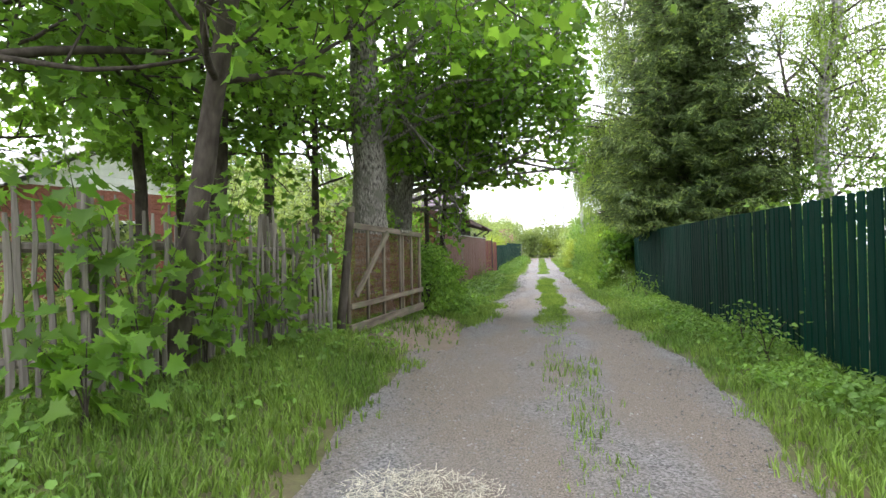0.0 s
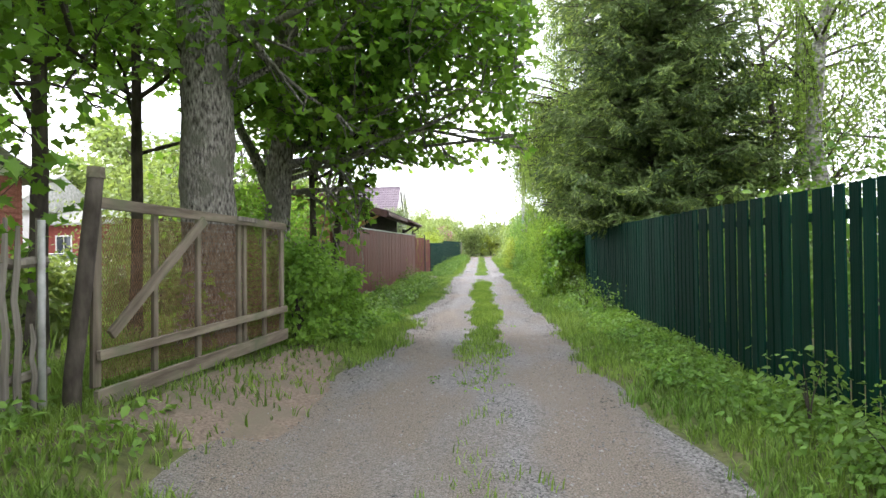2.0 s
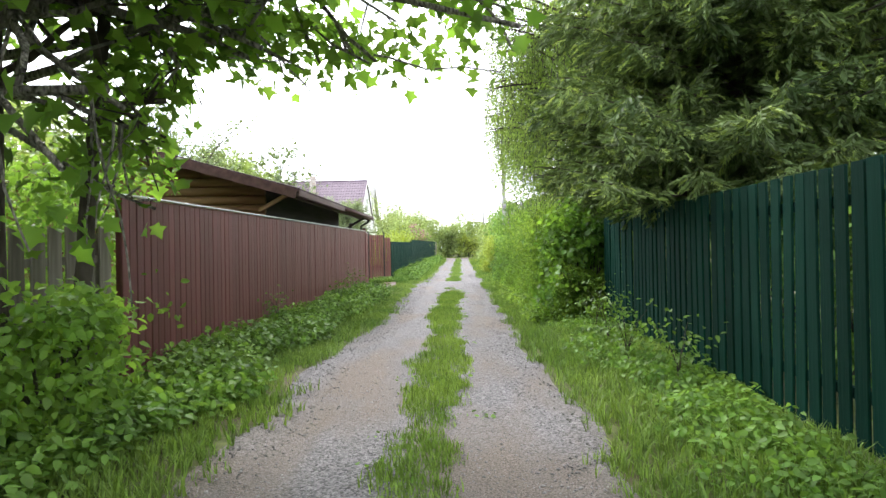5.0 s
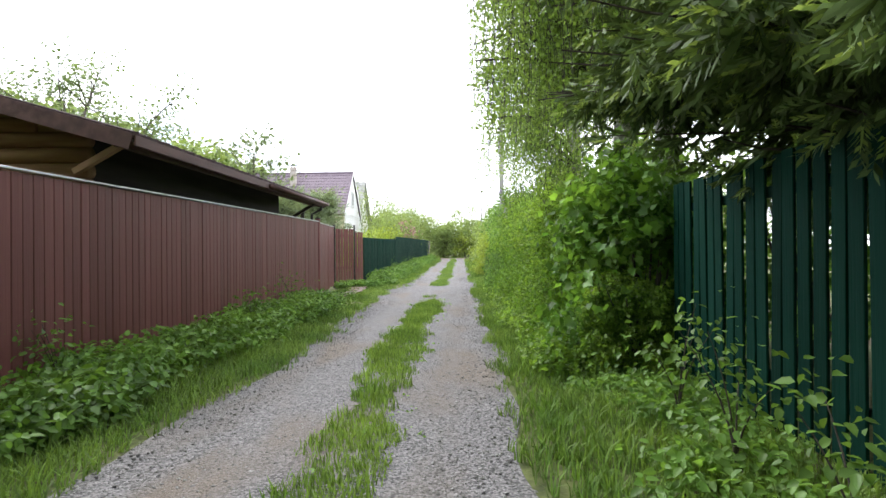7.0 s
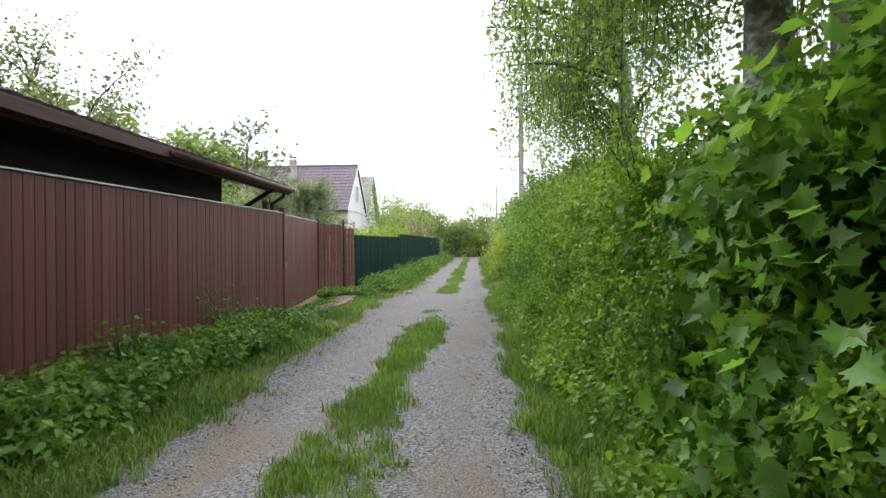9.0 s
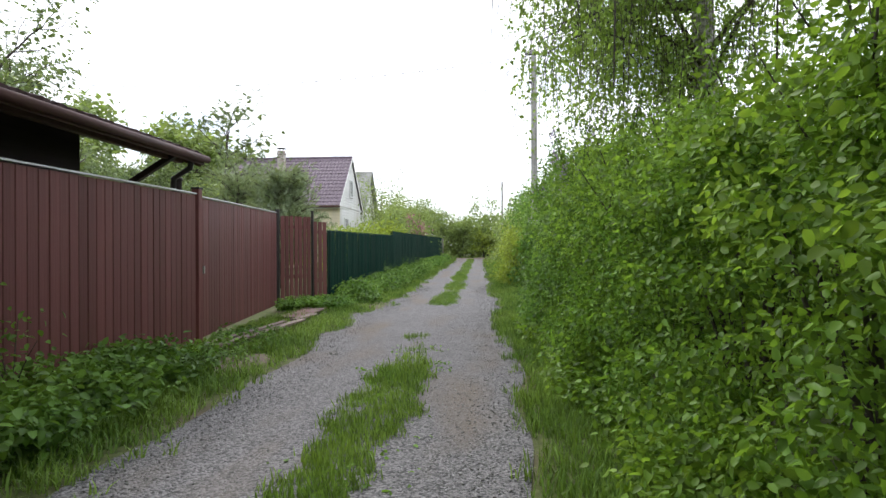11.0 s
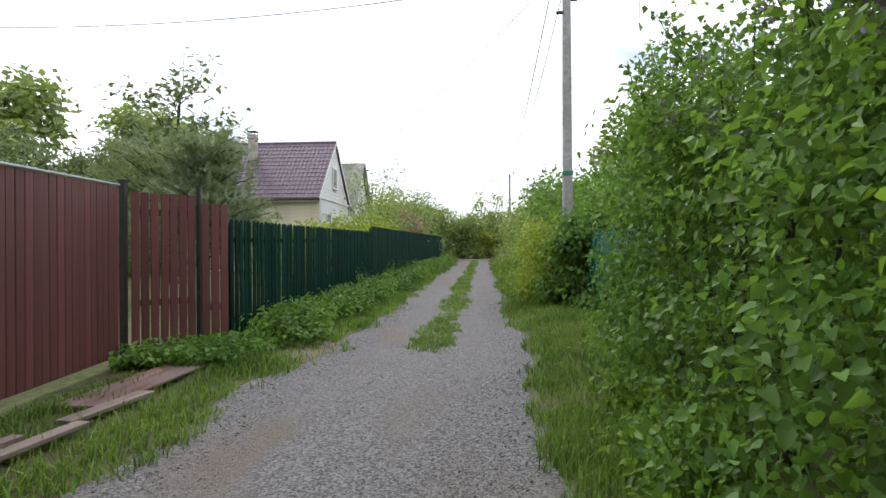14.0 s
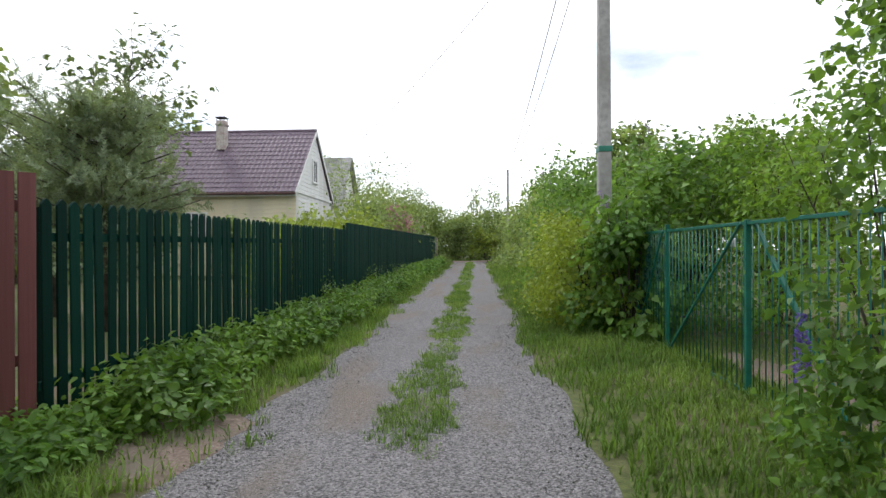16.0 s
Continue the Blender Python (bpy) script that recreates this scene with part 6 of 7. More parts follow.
# undergrowth behind the dark green fence; y 18.4 and 21.0 are added to block bright gaps
for i, (x, y, rx, ry, h) in enumerate(((4.3, -1.5, 0.9, 1.3, 1.7), (4.5, 1.2, 1.0, 1.5, 1.9), (4.3, 4.0, 0.9, 1.5, 1.7), (4.6, 6.8, 1.0, 1.5, 2.0), (4.4, 9.6, 0.9, 1.5, 1.8), (4.6, 12.3, 1.0, 1.4, 1.9), (4.3, 14.6, 0.9, 1.2, 1.6), (4.5, 19.0, 0.9, 1.2, 3.1), (6.6, 8.0, 1.3, 2.0, 2.6), (7.0, 12.5, 1.4, 2.0, 3.2), (6.2, 3.5, 1.2, 2.0, 2.3), (5.9, 18.4, 1.2, 1.4, 2.9), (6.0, 21.0, 1.2, 1.5, 3.1), (6.4, 15.6, 1.2, 1.4, 2.9))):
    shrub("tall_shrub", "shady leafy shrub behind the dark green fence", "shrub", x, y, rx, ry, h, 2200, "ovate", 0.11, LILAC, 270 + i, group="garden shrubs", loose=0.25)
# garden shrubs seen through the stakes
for i, (x, y, rx, ry, h) in enumerate(((-6.9, 15.5, 1.0, 1.0, 1.2), (-8.5, 9.5, 1.5, 1.5, 2.0), (-6.0, 10.6, 0.8, 0.8, 1.1), (-9.5, 18.5, 1.6, 1.6, 2.2), (-7.2, 17.5, 1.5, 1.5, 3.4), (-8.8, 19.0, 1.5, 1.5, 4.4), (-10.6, 20.5, 1.7, 1.7, 4.9), (-12, 27, 2.0, 2.0, 3.0), (-15.5, 9.0, 1.6, 1.6, 2.2), (-16, 22.5, 1.2, 1.2, 1.6))):
    shrub("garden_shrub", "light green shrub in the garden behind the stakes", "shrub", x, y, rx, ry, h, 2400, "small", 0.14, FAR_LEAF, 190 + i, group="garden shrubs")
for i, (x, y, rx, ry, h) in enumerate(((-19, 48, 2.6, 2.6, 6.2), (-23, 52, 3.0, 2.8, 7.8), (-18, 56, 2.8, 2.6, 6.0), (-15.8, 52, 2.4, 2.4, 4.8), (-21, 58, 2.8, 2.6, 7.6), (-26, 50, 3.0, 2.8, 8.0))):
    shrub("garden_thicket", "tall grey-green thicket behind the brown gate", "thicket", x, y, rx, ry, h, 9000, "small", 0.21, THICKET, 330 + i, group="garden shrubs", loose=0.25)
# shrubs in the garden of the cream house
for i, (x, y, rx, ry, h, mat_) in enumerate(((-4.4, 46.5, 1.5, 2.0, 2.3, YELLOW_LEAF), (-4.4, 51.0, 1.7, 2.4, 2.6, YELLOW_LEAF), (-6.6, 51.5, 1.3, 1.6, 2.5, FAR_LEAF), (-9.4, 53.4, 0.9, 0.8, 2.8, FAR_LEAF), (-4.6, 57.0, 1.9, 2.4, 4.2, FAR_LEAF), (-6.6, 63.5, 2.0, 2.4, 7.0, FAR_LEAF), (-3.9, 62.0, 1.4, 1.8, 4.4, FAR_LEAF), (-4.0, 66.5, 1.6, 2.0, 5.6, FAR_LEAF), (-5.4, 70.5, 2.2, 2.4, 6.8, FAR_LEAF), (-3.8, 74.0, 1.6, 2.0, 5.2, FAR_LEAF), (-7.5, 76.0, 2.4, 2.4, 7.2, FAR_LEAF))):
    shrub("garden_shrub", "leafy shrub in the garden by the cream house", "shrub", x, y, rx, ry, h, 2600, "small", 0.17, mat_, 210 + i, group="garden shrubs", loose=0.22)
for i, (x, rx, h) in enumerate(((-12, 3.0, 6.4), (-8.2, 2.8, 5.8), (-5.0, 2.4, 5.6), (-2.2, 2.2, 4.8), (0.4, 2.0, 4.5), (2.8, 2.0, 4.8), (5.2, 2.2, 5.4), (8.4, 2.8, 6.2), (12.5, 3.2, 6.0))):
    shrub("far_shrub", "leafy bush across the end of the lane", "shrub", x, 83.6 + (i % 2), rx, 2.0, h, 5000, "small", 0.24, FAR_LEAF, 240 + i, group="far bushes", loose=0.25)
for i, (x, y, rx, h) in enumerate(((-9.5, 82.0, 1.8, 2.6), (-6.4, 82.3, 1.9, 3.0), (-3.4, 82.0, 1.8, 2.6), (-0.8, 82.4, 1.7, 2.9), (1.8, 82.0, 1.7, 2.5), (4.4, 82.4, 1.8, 3.0), (7.2, 82.1, 1.9, 2.8), (-3.6, 86.4, 2.4, 5.4), (-0.9, 86.8, 2.4, 5.0), (1.7, 86.4, 2.4, 5.2), (4.2, 86.8, 2.4, 5.4))):
    shrub("far_shrub", "leafy bush across the end of the lane", "shrub", x, y, rx, 1.3, h * (1.25 + 0.35 * math.sin(2.3 * i)), 1500, "small", 0.24, YELLOW_LEAF if i % 3 == 1 else FAR_LEAF, 260 + i, group="far bushes", loose=0.4)
shrub("flowering_shrub", "pink-flowered shrub among the garden greenery", "shrub", -3.3, 59.5, 0.7, 0.7, 3.6, 1500, "small", 0.15, PINK, 230)


def broad(name, label, bx, by, h, r0, spread, size, n_tip, mat, seed, start=0.3, leaf="small", cloud=0.3, limbs=11, group="background trees", bark=BARK_DARK, depth=2, kids=(3, 4)):
    r = np.random.default_rng(seed)
    ls = [(start + (1 - start) * k / limbs, r.uniform(0, 360), r.uniform(0.3, 0.9), spread * r.uniform(0.75, 1.15) * (1.1 - 0.4 * k / limbs), r0 * 0.4) for k in range(limbs + 1)]
    return tree(name, label, "tree", (bx, by), [(0, 0, 0), (r.normal() * 0.1, 0, h * 0.25), (r.normal() * 0.2, r.normal() * 0.1, h * 0.5), (r.normal() * 0.2, 0, h * 0.8)], [r0, r0 * 0.85, r0 * 0.6, r0 * 0.2], ls, leaf, size, n_tip, cloud, mat, bark, seed, depth=depth, kids=kids, sides=9, group=group)


# light trees behind the spruce and the green fence
broad("garden_tree", "light green airy tree in the garden behind the green fence", 7.4, 17.6, 8.5, 0.14, 2.2, 0.10, 6, BIRCH_LEAF, 305, 0.2)
broad("garden_tree", "light green airy tree in the garden behind the green fence", 9.5, 13.5, 8.0, 0.14, 2.2, 0.10, 5, BIRCH_LEAF, 306, 0.2)
# rowan-like tree left of the house, thin and airy
tree("rowan_tree", "airy young rowan with a flat open crown beside the cream house", "tree", (-12.9, 51.0), [(0, 0, 0), (0.1, 0, 2.5), (0.0, 0.1, 5.6), (0.1, 0, 7.8)], [0.13, 0.11, 0.08, 0.05],
     [(0.62, 0, 0.45, 2.3, 0.04), (0.66, 180, 0.45, 2.4, 0.04), (0.70, 80, 0.5, 2.0, 0.04), (0.74, -90, 0.5, 2.0, 0.04), (0.82, 30, 0.7, 2.0, 0.04), (0.88, 200, 0.7, 2.1, 0.04), (0.92, -40, 0.9, 1.9, 0.035), (0.97, 140, 0.9, 1.9, 0.035), (1.0, 10, 1.6, 1.7, 0.03)],
     "fan", 0.22, 2, 0.30, THICKET, BARK_DARK, 301, depth=1, kids=(4, 5), sides=9, group="background trees")
broad("apple_tree", "low spreading garden tree behind the log shed", -15.0, 37.5, 4.6, 0.2, 2.0, 0.15, 5, THICKET, 302, 0.3)
broad("apple_tree", "airy spreading garden tree behind the log shed", -12.3, 33.5, 7.6, 0.2, 2.9, 0.16, 7, THICKET, 303, 0.35)
broad("apple_tree", "small garden tree beside the house roof", -10.5, 46.5, 4.4, 0.16, 1.6, 0.16, 4, FAR_LEAF, 304, 0.25)


def pine_bush(bx, by, rad, h, seed):
    r = np.random.default_rng(seed)
    bz = float(gz(bx, by))
    root = thing("pine", pose(bx, by, bz), "grey-green bushy young pine behind the fence", "tree")
    pieces, P, H = [], [], []
    part("trunk", mesh_of("trunk", *tube_data([(0, 0, -0.2), (0.05, 0, h * 0.4), (0, 0, h * 0.95)], [0.11, 0.08, 0.02], 10), BARK_DARK, True), root)
    for _ in range(95):
        z, a = h * r.uniform(0.2, 0.95), r.uniform(0, 6.28)
        ln = rad * (1.15 - 0.7 * z / h) * r.uniform(0.7, 1.1)
        d = np.array([math.cos(a), math.sin(a), 0.35])
        limb = [np.array([0, 0, z]) + d * ln * q / 4 for q in range(5)]
        pieces.append(tube_data([tuple(q) for q in limb], [0.025, 0.02, 0.016, 0.012, 0.008], 5, False))
        for _ in range(46):
            q = r.uniform(0.8, 3.99)
            k = int(q)
            P.append(limb[k] + (limb[k + 1] - limb[k]) * (q - k) + r.normal(size=3) * 0.14)
            H.append(d + r.normal(size=3) * 0.6 + np.array([0, 0, 0.3]))
    P, H = np.array(P), np.array(H)
    tagged(part("bough_work", mesh_of("bough_work", *join_data(pieces), BARK_DARK), root), kind="stuff")
    part("needles", scatter_mesh("needles", spray_shape(6, seed, 0.1, 0.06), P, frames_from(r.normal(size=P.shape), H, r), r.uniform(0.16, 0.3, len(P)), PINE), root)


pine_bush(-5.3, 38.6, 1.7, 3.7, 311)
pine_bush(-7.6, 40.5, 2.2, 4.2, 312)

# distance: woods closing the end of the lane and both sides
far = np.random.default_rng(77)
spots = []
for x in np.arange(-46, 40, 4.6):
    spots.append((x + far.normal() * 1.2, 89 + far.uniform(0, 9), far.uniform(6.0, 8.5)))
for y in np.arange(60, 86, 6.5):
    spots.append((9.5 + far.uniform(0, 7), y, far.uniform(6, 9)))
    spots.append((-16 - far.uniform(0, 8), y + 10, far.uniform(7, 10)))
for k in range(12):
    spots.append((-21 - far.uniform(0, 14), 44 + k * 3.2 + far.normal(), far.uniform(8.5, 11.5)))
for k in range(9):
    spots.append((10.5 + far.uniform(0, 8), 22 + k * 4.5, far.uniform(4.2, 5.6)))
for k in range(8):
    spots.append((-17 - far.uniform(0, 9), -8 + k * 2.6, far.uniform(7, 11)))
for k in range(7):
    spots.append((8 + far.uniform(0, 8), -8 + k * 5.0, far.uniform(7, 11)))
# unseen trees behind the start, added only to close off reflections
for k in range(5):
    spots.append((-14 + k * 7.0, -30 - far.uniform(0, 5), far.uniform(7, 9)))
spots = [q for q in spots if not (-7 < q[0] < 8 and q[1] > 84) and not (q[0] > 7 and 4 < q[1] < 36)]
protos = []
for k in range(4):
    protos.append(broad("background_tree", "leafy tree in the woods beyond the gardens", -60 - 12 * k, 150, 9.0, 0.16, 2.4, 0.46, 7, FAR_LEAF, 400 + k, 0.16, "small", 0.5, 12, kids=(2, 2)))
for i, (x, y, h) in enumerate(spots):
    s = h / 9.0
    c = copy_thing(protos[i % 4], pose(x, y, float(gz(x, y)) - 0.05, 0, 0, float(far.uniform(0, 360))))
    c.scale = (s, s, s)


# ---- grass, weeds, stones ----
def strip_mask(x, y):
    """How much the middle of the lane is overgrown, 0 to 1."""
    half = 0.30 + 0.07 * np.sin(1.3 * y) + 0.05 * np.sin(4.1 * y) + 0.05 * np.sin(9.7 * y + 6 * x)
    inside = np.clip((half - np.abs(x - 0.36 - 0.05 * np.sin(0.5 * y))) / 0.12, 0, 1)
    dense = smooth(9.5, 12.5, y) * smooth(28.6, 25.0, y) + smooth(33.3, 33.9, y)
    thin = 0.09 * smooth(12.5, 9.0, y) * smooth(-0.9, 0.6, wave(2 * x, 1.5 * y))
    tuft = np.exp(-(((x - 0.23) / 0.13) ** 2 + ((y - 28.9) / 0.25) ** 2))
    patchy = 0.35 + 0.65 * smooth(-0.5, 0.1, wave(2.5 * x, 2 * y))
    return np.clip(inside * np.clip(dense * patchy + thin, 0, 1) + 0.5 * tuft, 0, 1)


def bare(x, y):
    """Earth patches where little grows."""
    d = np.zeros_like(x)
    for cx, cy, rx, ry in ((-1.75, 8.6, 0.85, 2.2), (-1.35, 33.7, 0.5, 0.75), (-1.6, 26.9, 0.36, 0.6), (-2.05, 29.4, 0.34, 2.8), (-2.4, 32.4, 0.4, 0.7)):
        d = np.maximum(d, ((x - cx) / rx) ** 2 + ((y - cy) / ry) ** 2 < 1)
    return d


def grass_field(name, label, n, xlo, xhi, ylo, yhi, size, density, seed):
    r = np.random.default_rng(seed)
    x, y = r.uniform(xlo, xhi, n), r.uniform(ylo, yhi, n)
    ok = r.random(n) < density(x, y)
    x, y = x[ok], y[ok]
    z = gz(x, y) - 0.012
    m = len(x)
    P = np.stack([x, y, z], axis=1)
    nrm = np.stack([r.normal(size=m) * 0.12, r.normal(size=m) * 0.12, np.ones(m)], axis=1)
    hd = r.normal(size=(m, 3))
    s = size * r.uniform(0.5, 1.35, m) * (0.75 + 0.5 * (0.5 + 0.5 * wave(x * 1.3, y)))
    S = np.stack([s * 0.85 + 0.03, s * 0.85 + 0.03, s], axis=1)
    solo(name, scatter_mesh(name, blade_shape(4, seed), P, frames_from(nrm, hd, r), S, GRASS), Matrix(), label, "grass", kind="stuff")


def verge_left(x, y):
    e = left_edge(y)
    return np.clip((e + 0.16 + 0.30 * wave(2.6 * x, 2.1 * y) - x) / 0.42, 0, 1) * np.where(bare(x, y) > 0, 0.20, 1) * (0.45 + 0.55 * smooth(-0.9, -0.2, wave(x, y)))


def verge_right(x, y):
    e = right_edge(y)
    return np.clip((x - e + 0.12 + 0.26 * wave(2.4 * x, 2.3 * y)) / 0.40, 0, 1) * np.where(bare(x, y) > 0, 0.10, 1) * (0.5 + 0.5 * smooth(-0.9, -0.2, wave(x, y)))


grass_field("grass", "short green grass on the verge", 34000, -4.2, -0.7, -1.0, 14.5, 0.14, verge_left, 501)
grass_field("grass", "short green grass on the verge", 20000, -2.6, -0.7, 14.5, 34, 0.14, verge_left, 502)
grass_field("grass", "short green grass on the verge", 11000, -2.45, -0.7, 33.5, 48, 0.14, verge_left, 503)
grass_field("grass", "green grass on the far verge", 6000, -2.45, -0.7, 48, 72, 0.2, verge_left, 514)
grass_field("grass", "short green grass on the verge", 19000, 1.4, 3.1, -1.0, 19, 0.13, verge_right, 504)
grass_field("grass", "short green grass on the verge", 15000, 1.4, 2.6, 19, 31, 0.13, verge_right, 505)
grass_field("grass", "short green grass on the verge", 17000, 1.4, 3.6, 31, 46, 0.14, verge_right, 506)
grass_field("grass", "green grass on the far verge", 6000, 1.4, 3.6, 46, 72, 0.2, verge_right, 513)
grass_field("grass", "low grass between the wheel tracks", 30000, -0.05, 0.78, 2.0, 29, 0.115, strip_mask, 507)
grass_field("grass", "low grass between the wheel tracks", 12000, -0.05, 0.78, 33, 50, 0.12, strip_mask, 508)
grass_field("grass", "low grass between the far wheel tracks", 5000, -0.05, 0.78, 50, 76, 0.15, strip_mask, 512)
grass_field("grass", "tall garden grass behind the stakes", 7000, -16, -3.2, 2, 24, 0.32, lambda x, y: 0.9 * (x < -3.3) * (x < -2.9 - 0.8 * np.clip(7 - y, 0, 9)), 509)
grass_field("grass", "grass in the garden behind the bar gate", 3500, 2.9, 9, 31, 40, 0.16, lambda x, y: 0.7 * np.ones_like(x), 510)
grass_field("grass", "grass along the far part of the lane", 3500, -10, 9, 72, 84, 0.3, lambda x, y: ((x < -1.1) | (x > 1.7) | (y > 80)) * ((y < 76.4) | (y > 80.3)) * 0.9, 511)


def weed_bed(name, label, n, place, h, leaf, size, mat, seed, leaves=12):
    """Upright weeds, each a stalk with leaves that grow wider towards the top."""
    r = np.random.default_rng(seed)
    x, y = place(r, n)
    z = gz(x, y) - 0.01
    hh = h * r.uniform(0.45, 1.2, n)
    f = r.uniform(0.25, 1.0, (n, leaves))
    a = r.uniform(0, 6.28, (n, leaves))
    d = 0.10 * r.uniform(0.2, 1.0, (n, leaves))
    lx, ly = r.normal(size=n) * 0.12, r.normal(size=n) * 0.12
    P = np.stack([x[:, None] + lx[:, None] * f + d * np.cos(a), y[:, None] + ly[:, None] * f + d * np.sin(a), z[:, None] + hh[:, None] * f], axis=2).reshape(-1, 3)
    out = np.stack([np.cos(a), np.sin(a), np.zeros_like(a)], axis=2).reshape(-1, 3)
    solo(name, leaves_at(name, leaf, P, out, size, mat, r, 1.1, 0.35), Matrix(), label, "weeds", kind="stuff")


def band(x0, x1, y0, y1, edge=0.7):
    def pick(r, n):
        y = r.uniform(y0, y1, n)
        t = r.random(n) ** edge
        return x0 + (x1 - x0) * t + 0.12 * np.sin(1.9 * y), y
    return pick


weed_bed("weeds", "low sparse weeds by the brown gate post", 170, band(-1.5, -2.45, 26.0, 28.6), 0.16, "ovate", 0.06, NETTLE, 611, 10)
weed_bed("weeds", "nettles and ground elder along the brown fence", 2400, band(-1.5, -2.4, 14.2, 26.2), 0.34, "ovate", 0.075, NETTLE, 601, 15)
weed_bed("weeds", "nettles along the green picket fence", 2200, band(-1.4, -2.3, 33.7, 52), 0.46, "ovate", 0.085, NETTLE, 602)
weed_bed("weeds", "nettles along the far green fence", 700, band(-1.5, -2.1, 52, 71), 0.55, "ovate", 0.14, WEED, 603)
weed_bed("weeds", "ground elder below the dark green fence", 1700, band(2.15, 2.85, -1, 18.5), 0.17, "ovate", 0.06, WEED, 604)
weed_bed("weeds", "ground elder on the left verge", 110, band(-1.8, -3.2, 0, 7.5), 0.14, "ovate", 0.065, WEED, 605)
weed_bed("weeds", "mixed weeds below the stake fence", 60, lambda r, n: (lambda t: (-2.2 - 2.4 * t + r.normal(size=n) * 0.3, 7.0 - 3.2 * t + r.normal(size=n) * 0.3))(r.random(n)), 0.22, "ovate", 0.075, WEED, 606)
weed_bed("weeds", "low weeds at the foot of the hedge", 2400, band(2.0, 2.4, 18.8, 31), 0.32, "ovate", 0.06, HEDGE, 607)
weed_bed("weeds", "plantain and dandelion leaves in the middle strip", 260, band(0.1, 0.65, 9, 28, 1.0), 0.05, "ovate", 0.045, WEED, 608, 7)
weed_bed("weeds", "ground elder beside the old gate", 700, band(-1.4, -2.1, 11.2, 14.4), 0.28, "ovate", 0.075, WEED, 609)
weed_bed("weeds", "weeds by the brown gate", 500, band(-1.7, -2.9, 32.2, 33.8), 0.22, "ovate", 0.075, WEED, 610)
for i, (x, y, h) in enumerate(((2.6, 7.6, 0.55), (2.55, 6.7, 0.5), (2.65, 14.3, 0.6), (2.5, 15.4, 0.65), (2.55, 16.4, 0.75), (2.6, 17.3, 0.8), (-2.2, 22.2, 0.75), (-2.25, 18.0, 0.7), (-2.2, 24.4, 0.9), (-2.15, 41.0, 0.8), (-2.1, 45.5, 1.0), (-2.1, 50.0, 1.0))):
    sapling(x, y, h, 4, 700 + i, "young leafy sprout against the fence", "ovate", 0.058, NETTLE)


def lupin(x, y, h, seed):
    r = np.random.default_rng(seed)
    root = thing("lupin", pose(x, y, float(gz(x, y))), "blue-violet lupin in flower beside the gate", "flower", "lupins")
    part("stalk", mesh_of("stalk", *tube_data([(0, 0, -0.05), (0.01, 0, h * 0.6), (0.03, 0.0, h)], [0.007, 0.006, 0.003], 6), WEED, True), root)
    n = 170
    t = r.random(n)
    a = r.uniform(0, 6.28, n)
    rad = 0.036 * (1 - 0.7 * t)
    p = np.stack([0.02 + rad * np.cos(a), rad * np.sin(a), h * (0.55 + 0.45 * t)], axis=1)
    part("flower_spike", scatter_mesh("flower_spike", LEAF["small"], p, frames_from(r.normal(size=(n, 3)), np.stack([np.cos(a), np.sin(a), 0.4 + 0 * a], axis=1), r), 0.03 * r.uniform(0.8, 1.2, n), LUPIN), root)
    q = np.stack([0.1 * np.cos(a[:40]), 0.1 * np.sin(a[:40]), h * 0.45 * t[:40]], axis=1)
    part("foliage", leaves_at("foliage", "ovate", q, np.stack([np.cos(a[:40]), np.sin(a[:40]), 0 * a[:40]], axis=1), 0.1, WEED, r, 0.9), root)


lupin(2.85, 33.35, 0.78, 1)
lupin(2.95, 33.55, 0.88, 2)

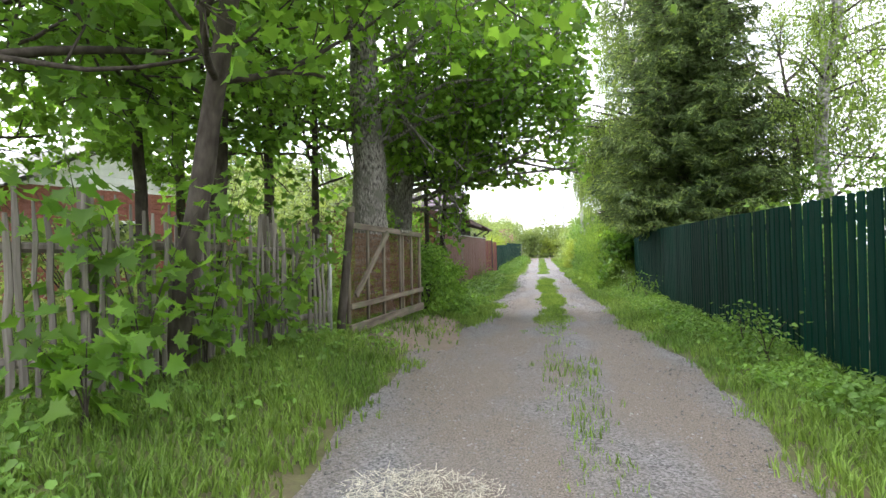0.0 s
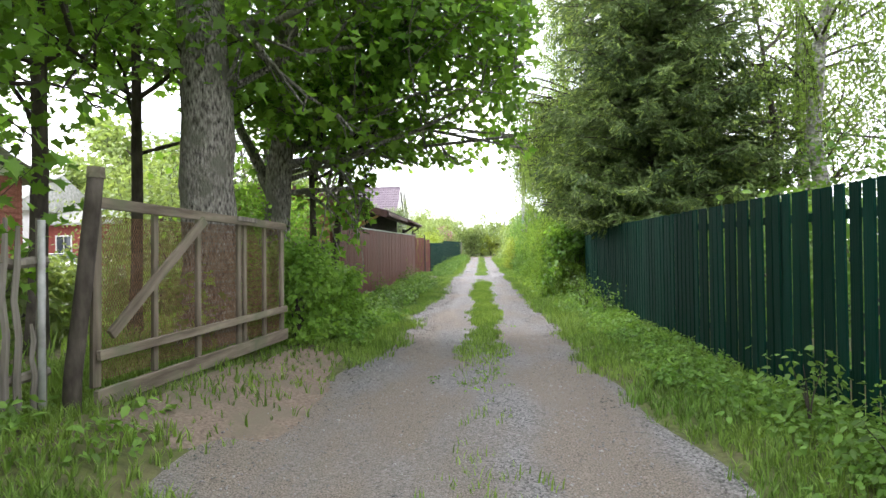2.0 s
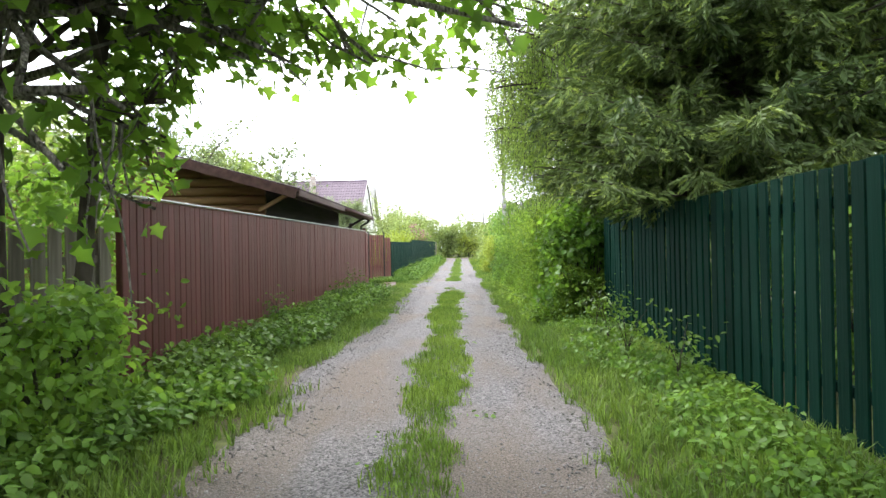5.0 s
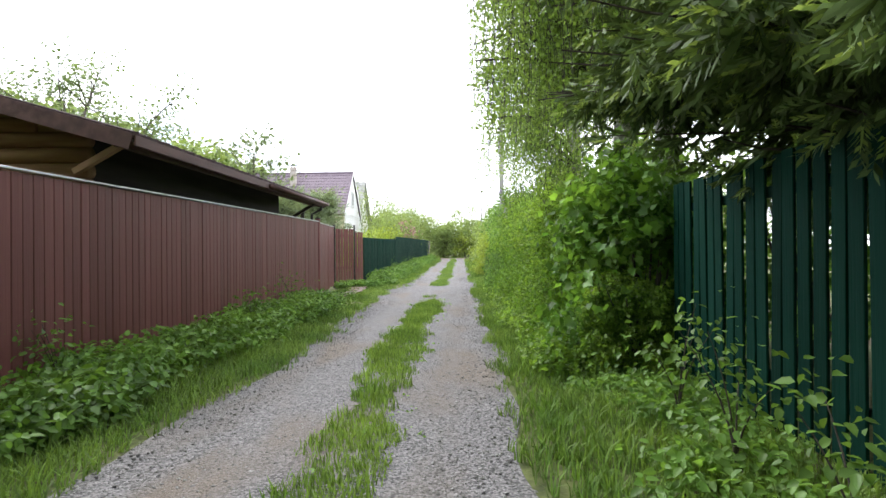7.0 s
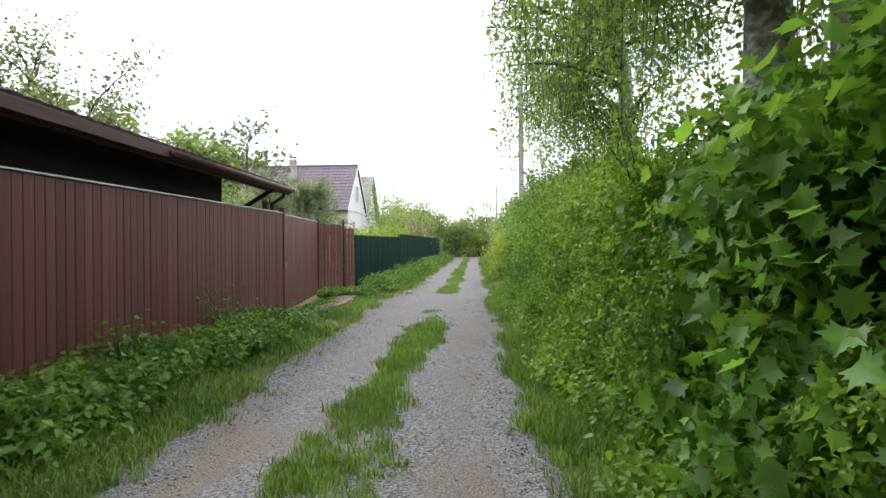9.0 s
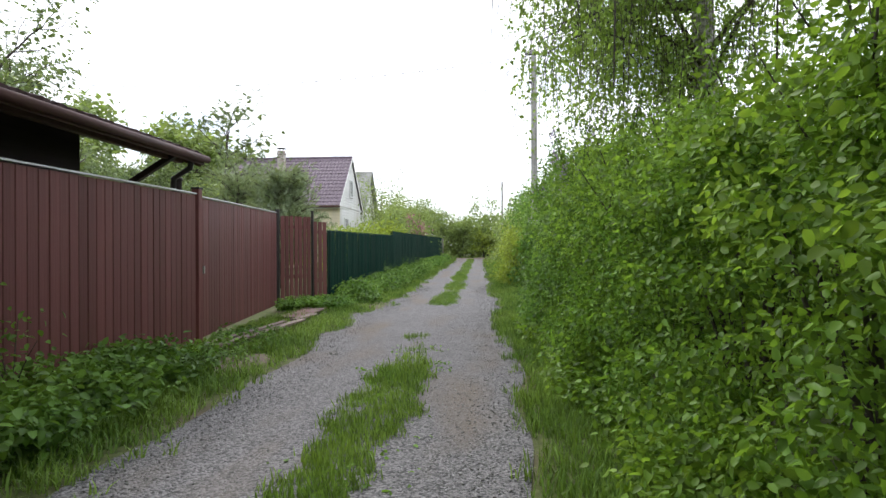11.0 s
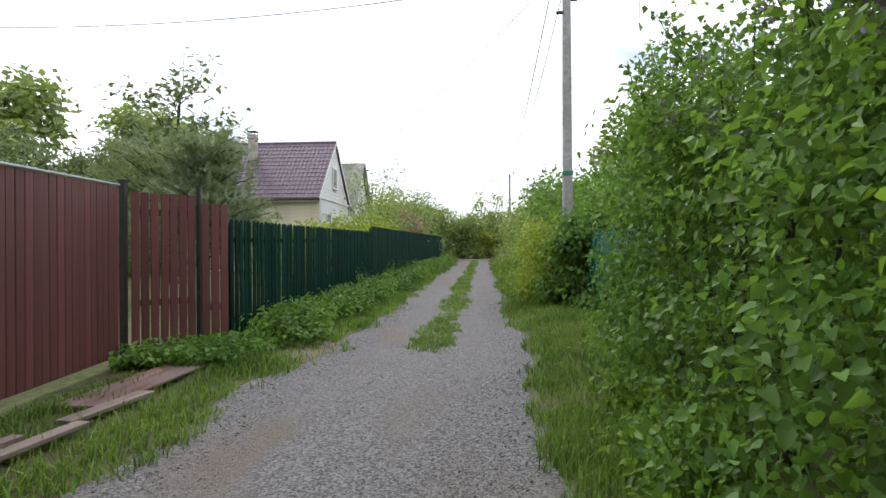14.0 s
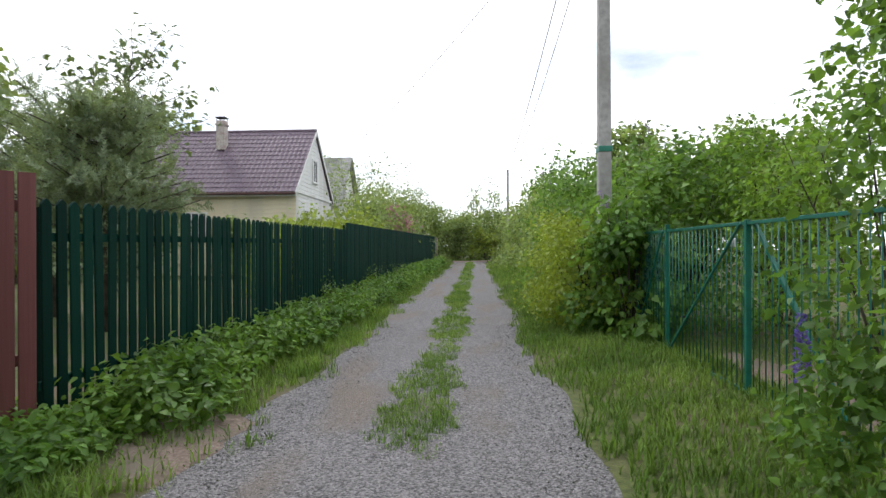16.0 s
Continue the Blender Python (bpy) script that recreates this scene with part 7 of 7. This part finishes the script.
# loose stones
def stones(n, seed, ylo, yhi, smin, smax, label):
    r = np.random.default_rng(seed)
    y = r.uniform(ylo, yhi, n)
    le, re = left_edge(y), right_edge(y)
    x = le + (re - le) * r.random(n)
    ok = (strip_mask(x, y) < 0.5)
    x, y = x[ok], y[ok]
    m = len(x)
    octa = np.array([(1, 0, 0), (-0.9, 0.1, 0), (0.1, 0.8, 0.05), (-0.1, -0.85, 0), (0.05, 0.1, 0.6), (0, 0, -0.5)])
    tri = np.array([(0, 2, 4), (2, 1, 4), (1, 3, 4), (3, 0, 4), (2, 0, 5), (1, 2, 5), (3, 1, 5), (0, 3, 5)])
    s = smin + (smax - smin) * r.random(m) ** 3
    S = np.stack([s * r.uniform(0.6, 1.2, m), s * r.uniform(0.6, 1.2, m), s * r.uniform(0.5, 1.0, m)], axis=1)
    P = np.stack([x, y, gz(x, y) + 0.012 + s * 0.1], axis=1)
    nrm = np.stack([r.normal(size=m) * 0.3, r.normal(size=m) * 0.3, np.ones(m)], axis=1)
    solo("gravel_stones", scatter_mesh("gravel_stones", (octa, tri), P, frames_from(nrm, r.normal(size=(m, 3)), r), S, STONE), Matrix(), label, "gravel", kind="stuff")


stones(26000, 801, -1.5, 20, 0.006, 0.020, "loose grey crushed stones on the lane")
stones(26000, 802, 20, 40, 0.006, 0.017, "loose grey crushed stones on the lane")

# a bright sun patch at the start, imitated with pale loose strips
def dry_grass(cx, cy, rx, ry, n, seed):
    r = np.random.default_rng(seed)
    a, q = r.uniform(0, 6.28, n), np.sqrt(r.random(n))
    x, y = cx + rx * q * np.cos(a), cy + ry * q * np.sin(a)
    P = np.stack([x, y, gz(x, y) + 0.015 + 0.03 * (1 - q) * r.random(n)], axis=1)
    strip = (np.array([(-0.03, 0, 0), (0.03, 0, 0), (0.02, 1, 0.06), (-0.02, 1, 0.06)]), np.array([(0, 1, 2), (0, 2, 3)]))
    nrm = np.stack([r.normal(size=n) * 0.25, r.normal(size=n) * 0.25, np.ones(n)], axis=1)
    solo("dry_grass", scatter_mesh("dry_grass", strip, P, frames_from(nrm, r.normal(size=(n, 3)), r), r.uniform(0.03, 0.09, n), SUN_PATCH), Matrix(), "pale strips on the lane standing for a bright sun patch", "dry grass", kind="stuff")


dry_grass(-0.60, 3.05, 0.46, 0.36, 1500, 901)

# ---- boards and stakes of the fences ----
for nm, me, root, m in PIECES:
    ob = new(nm, me)
    ob.parent = root
    ob.matrix_basis = m
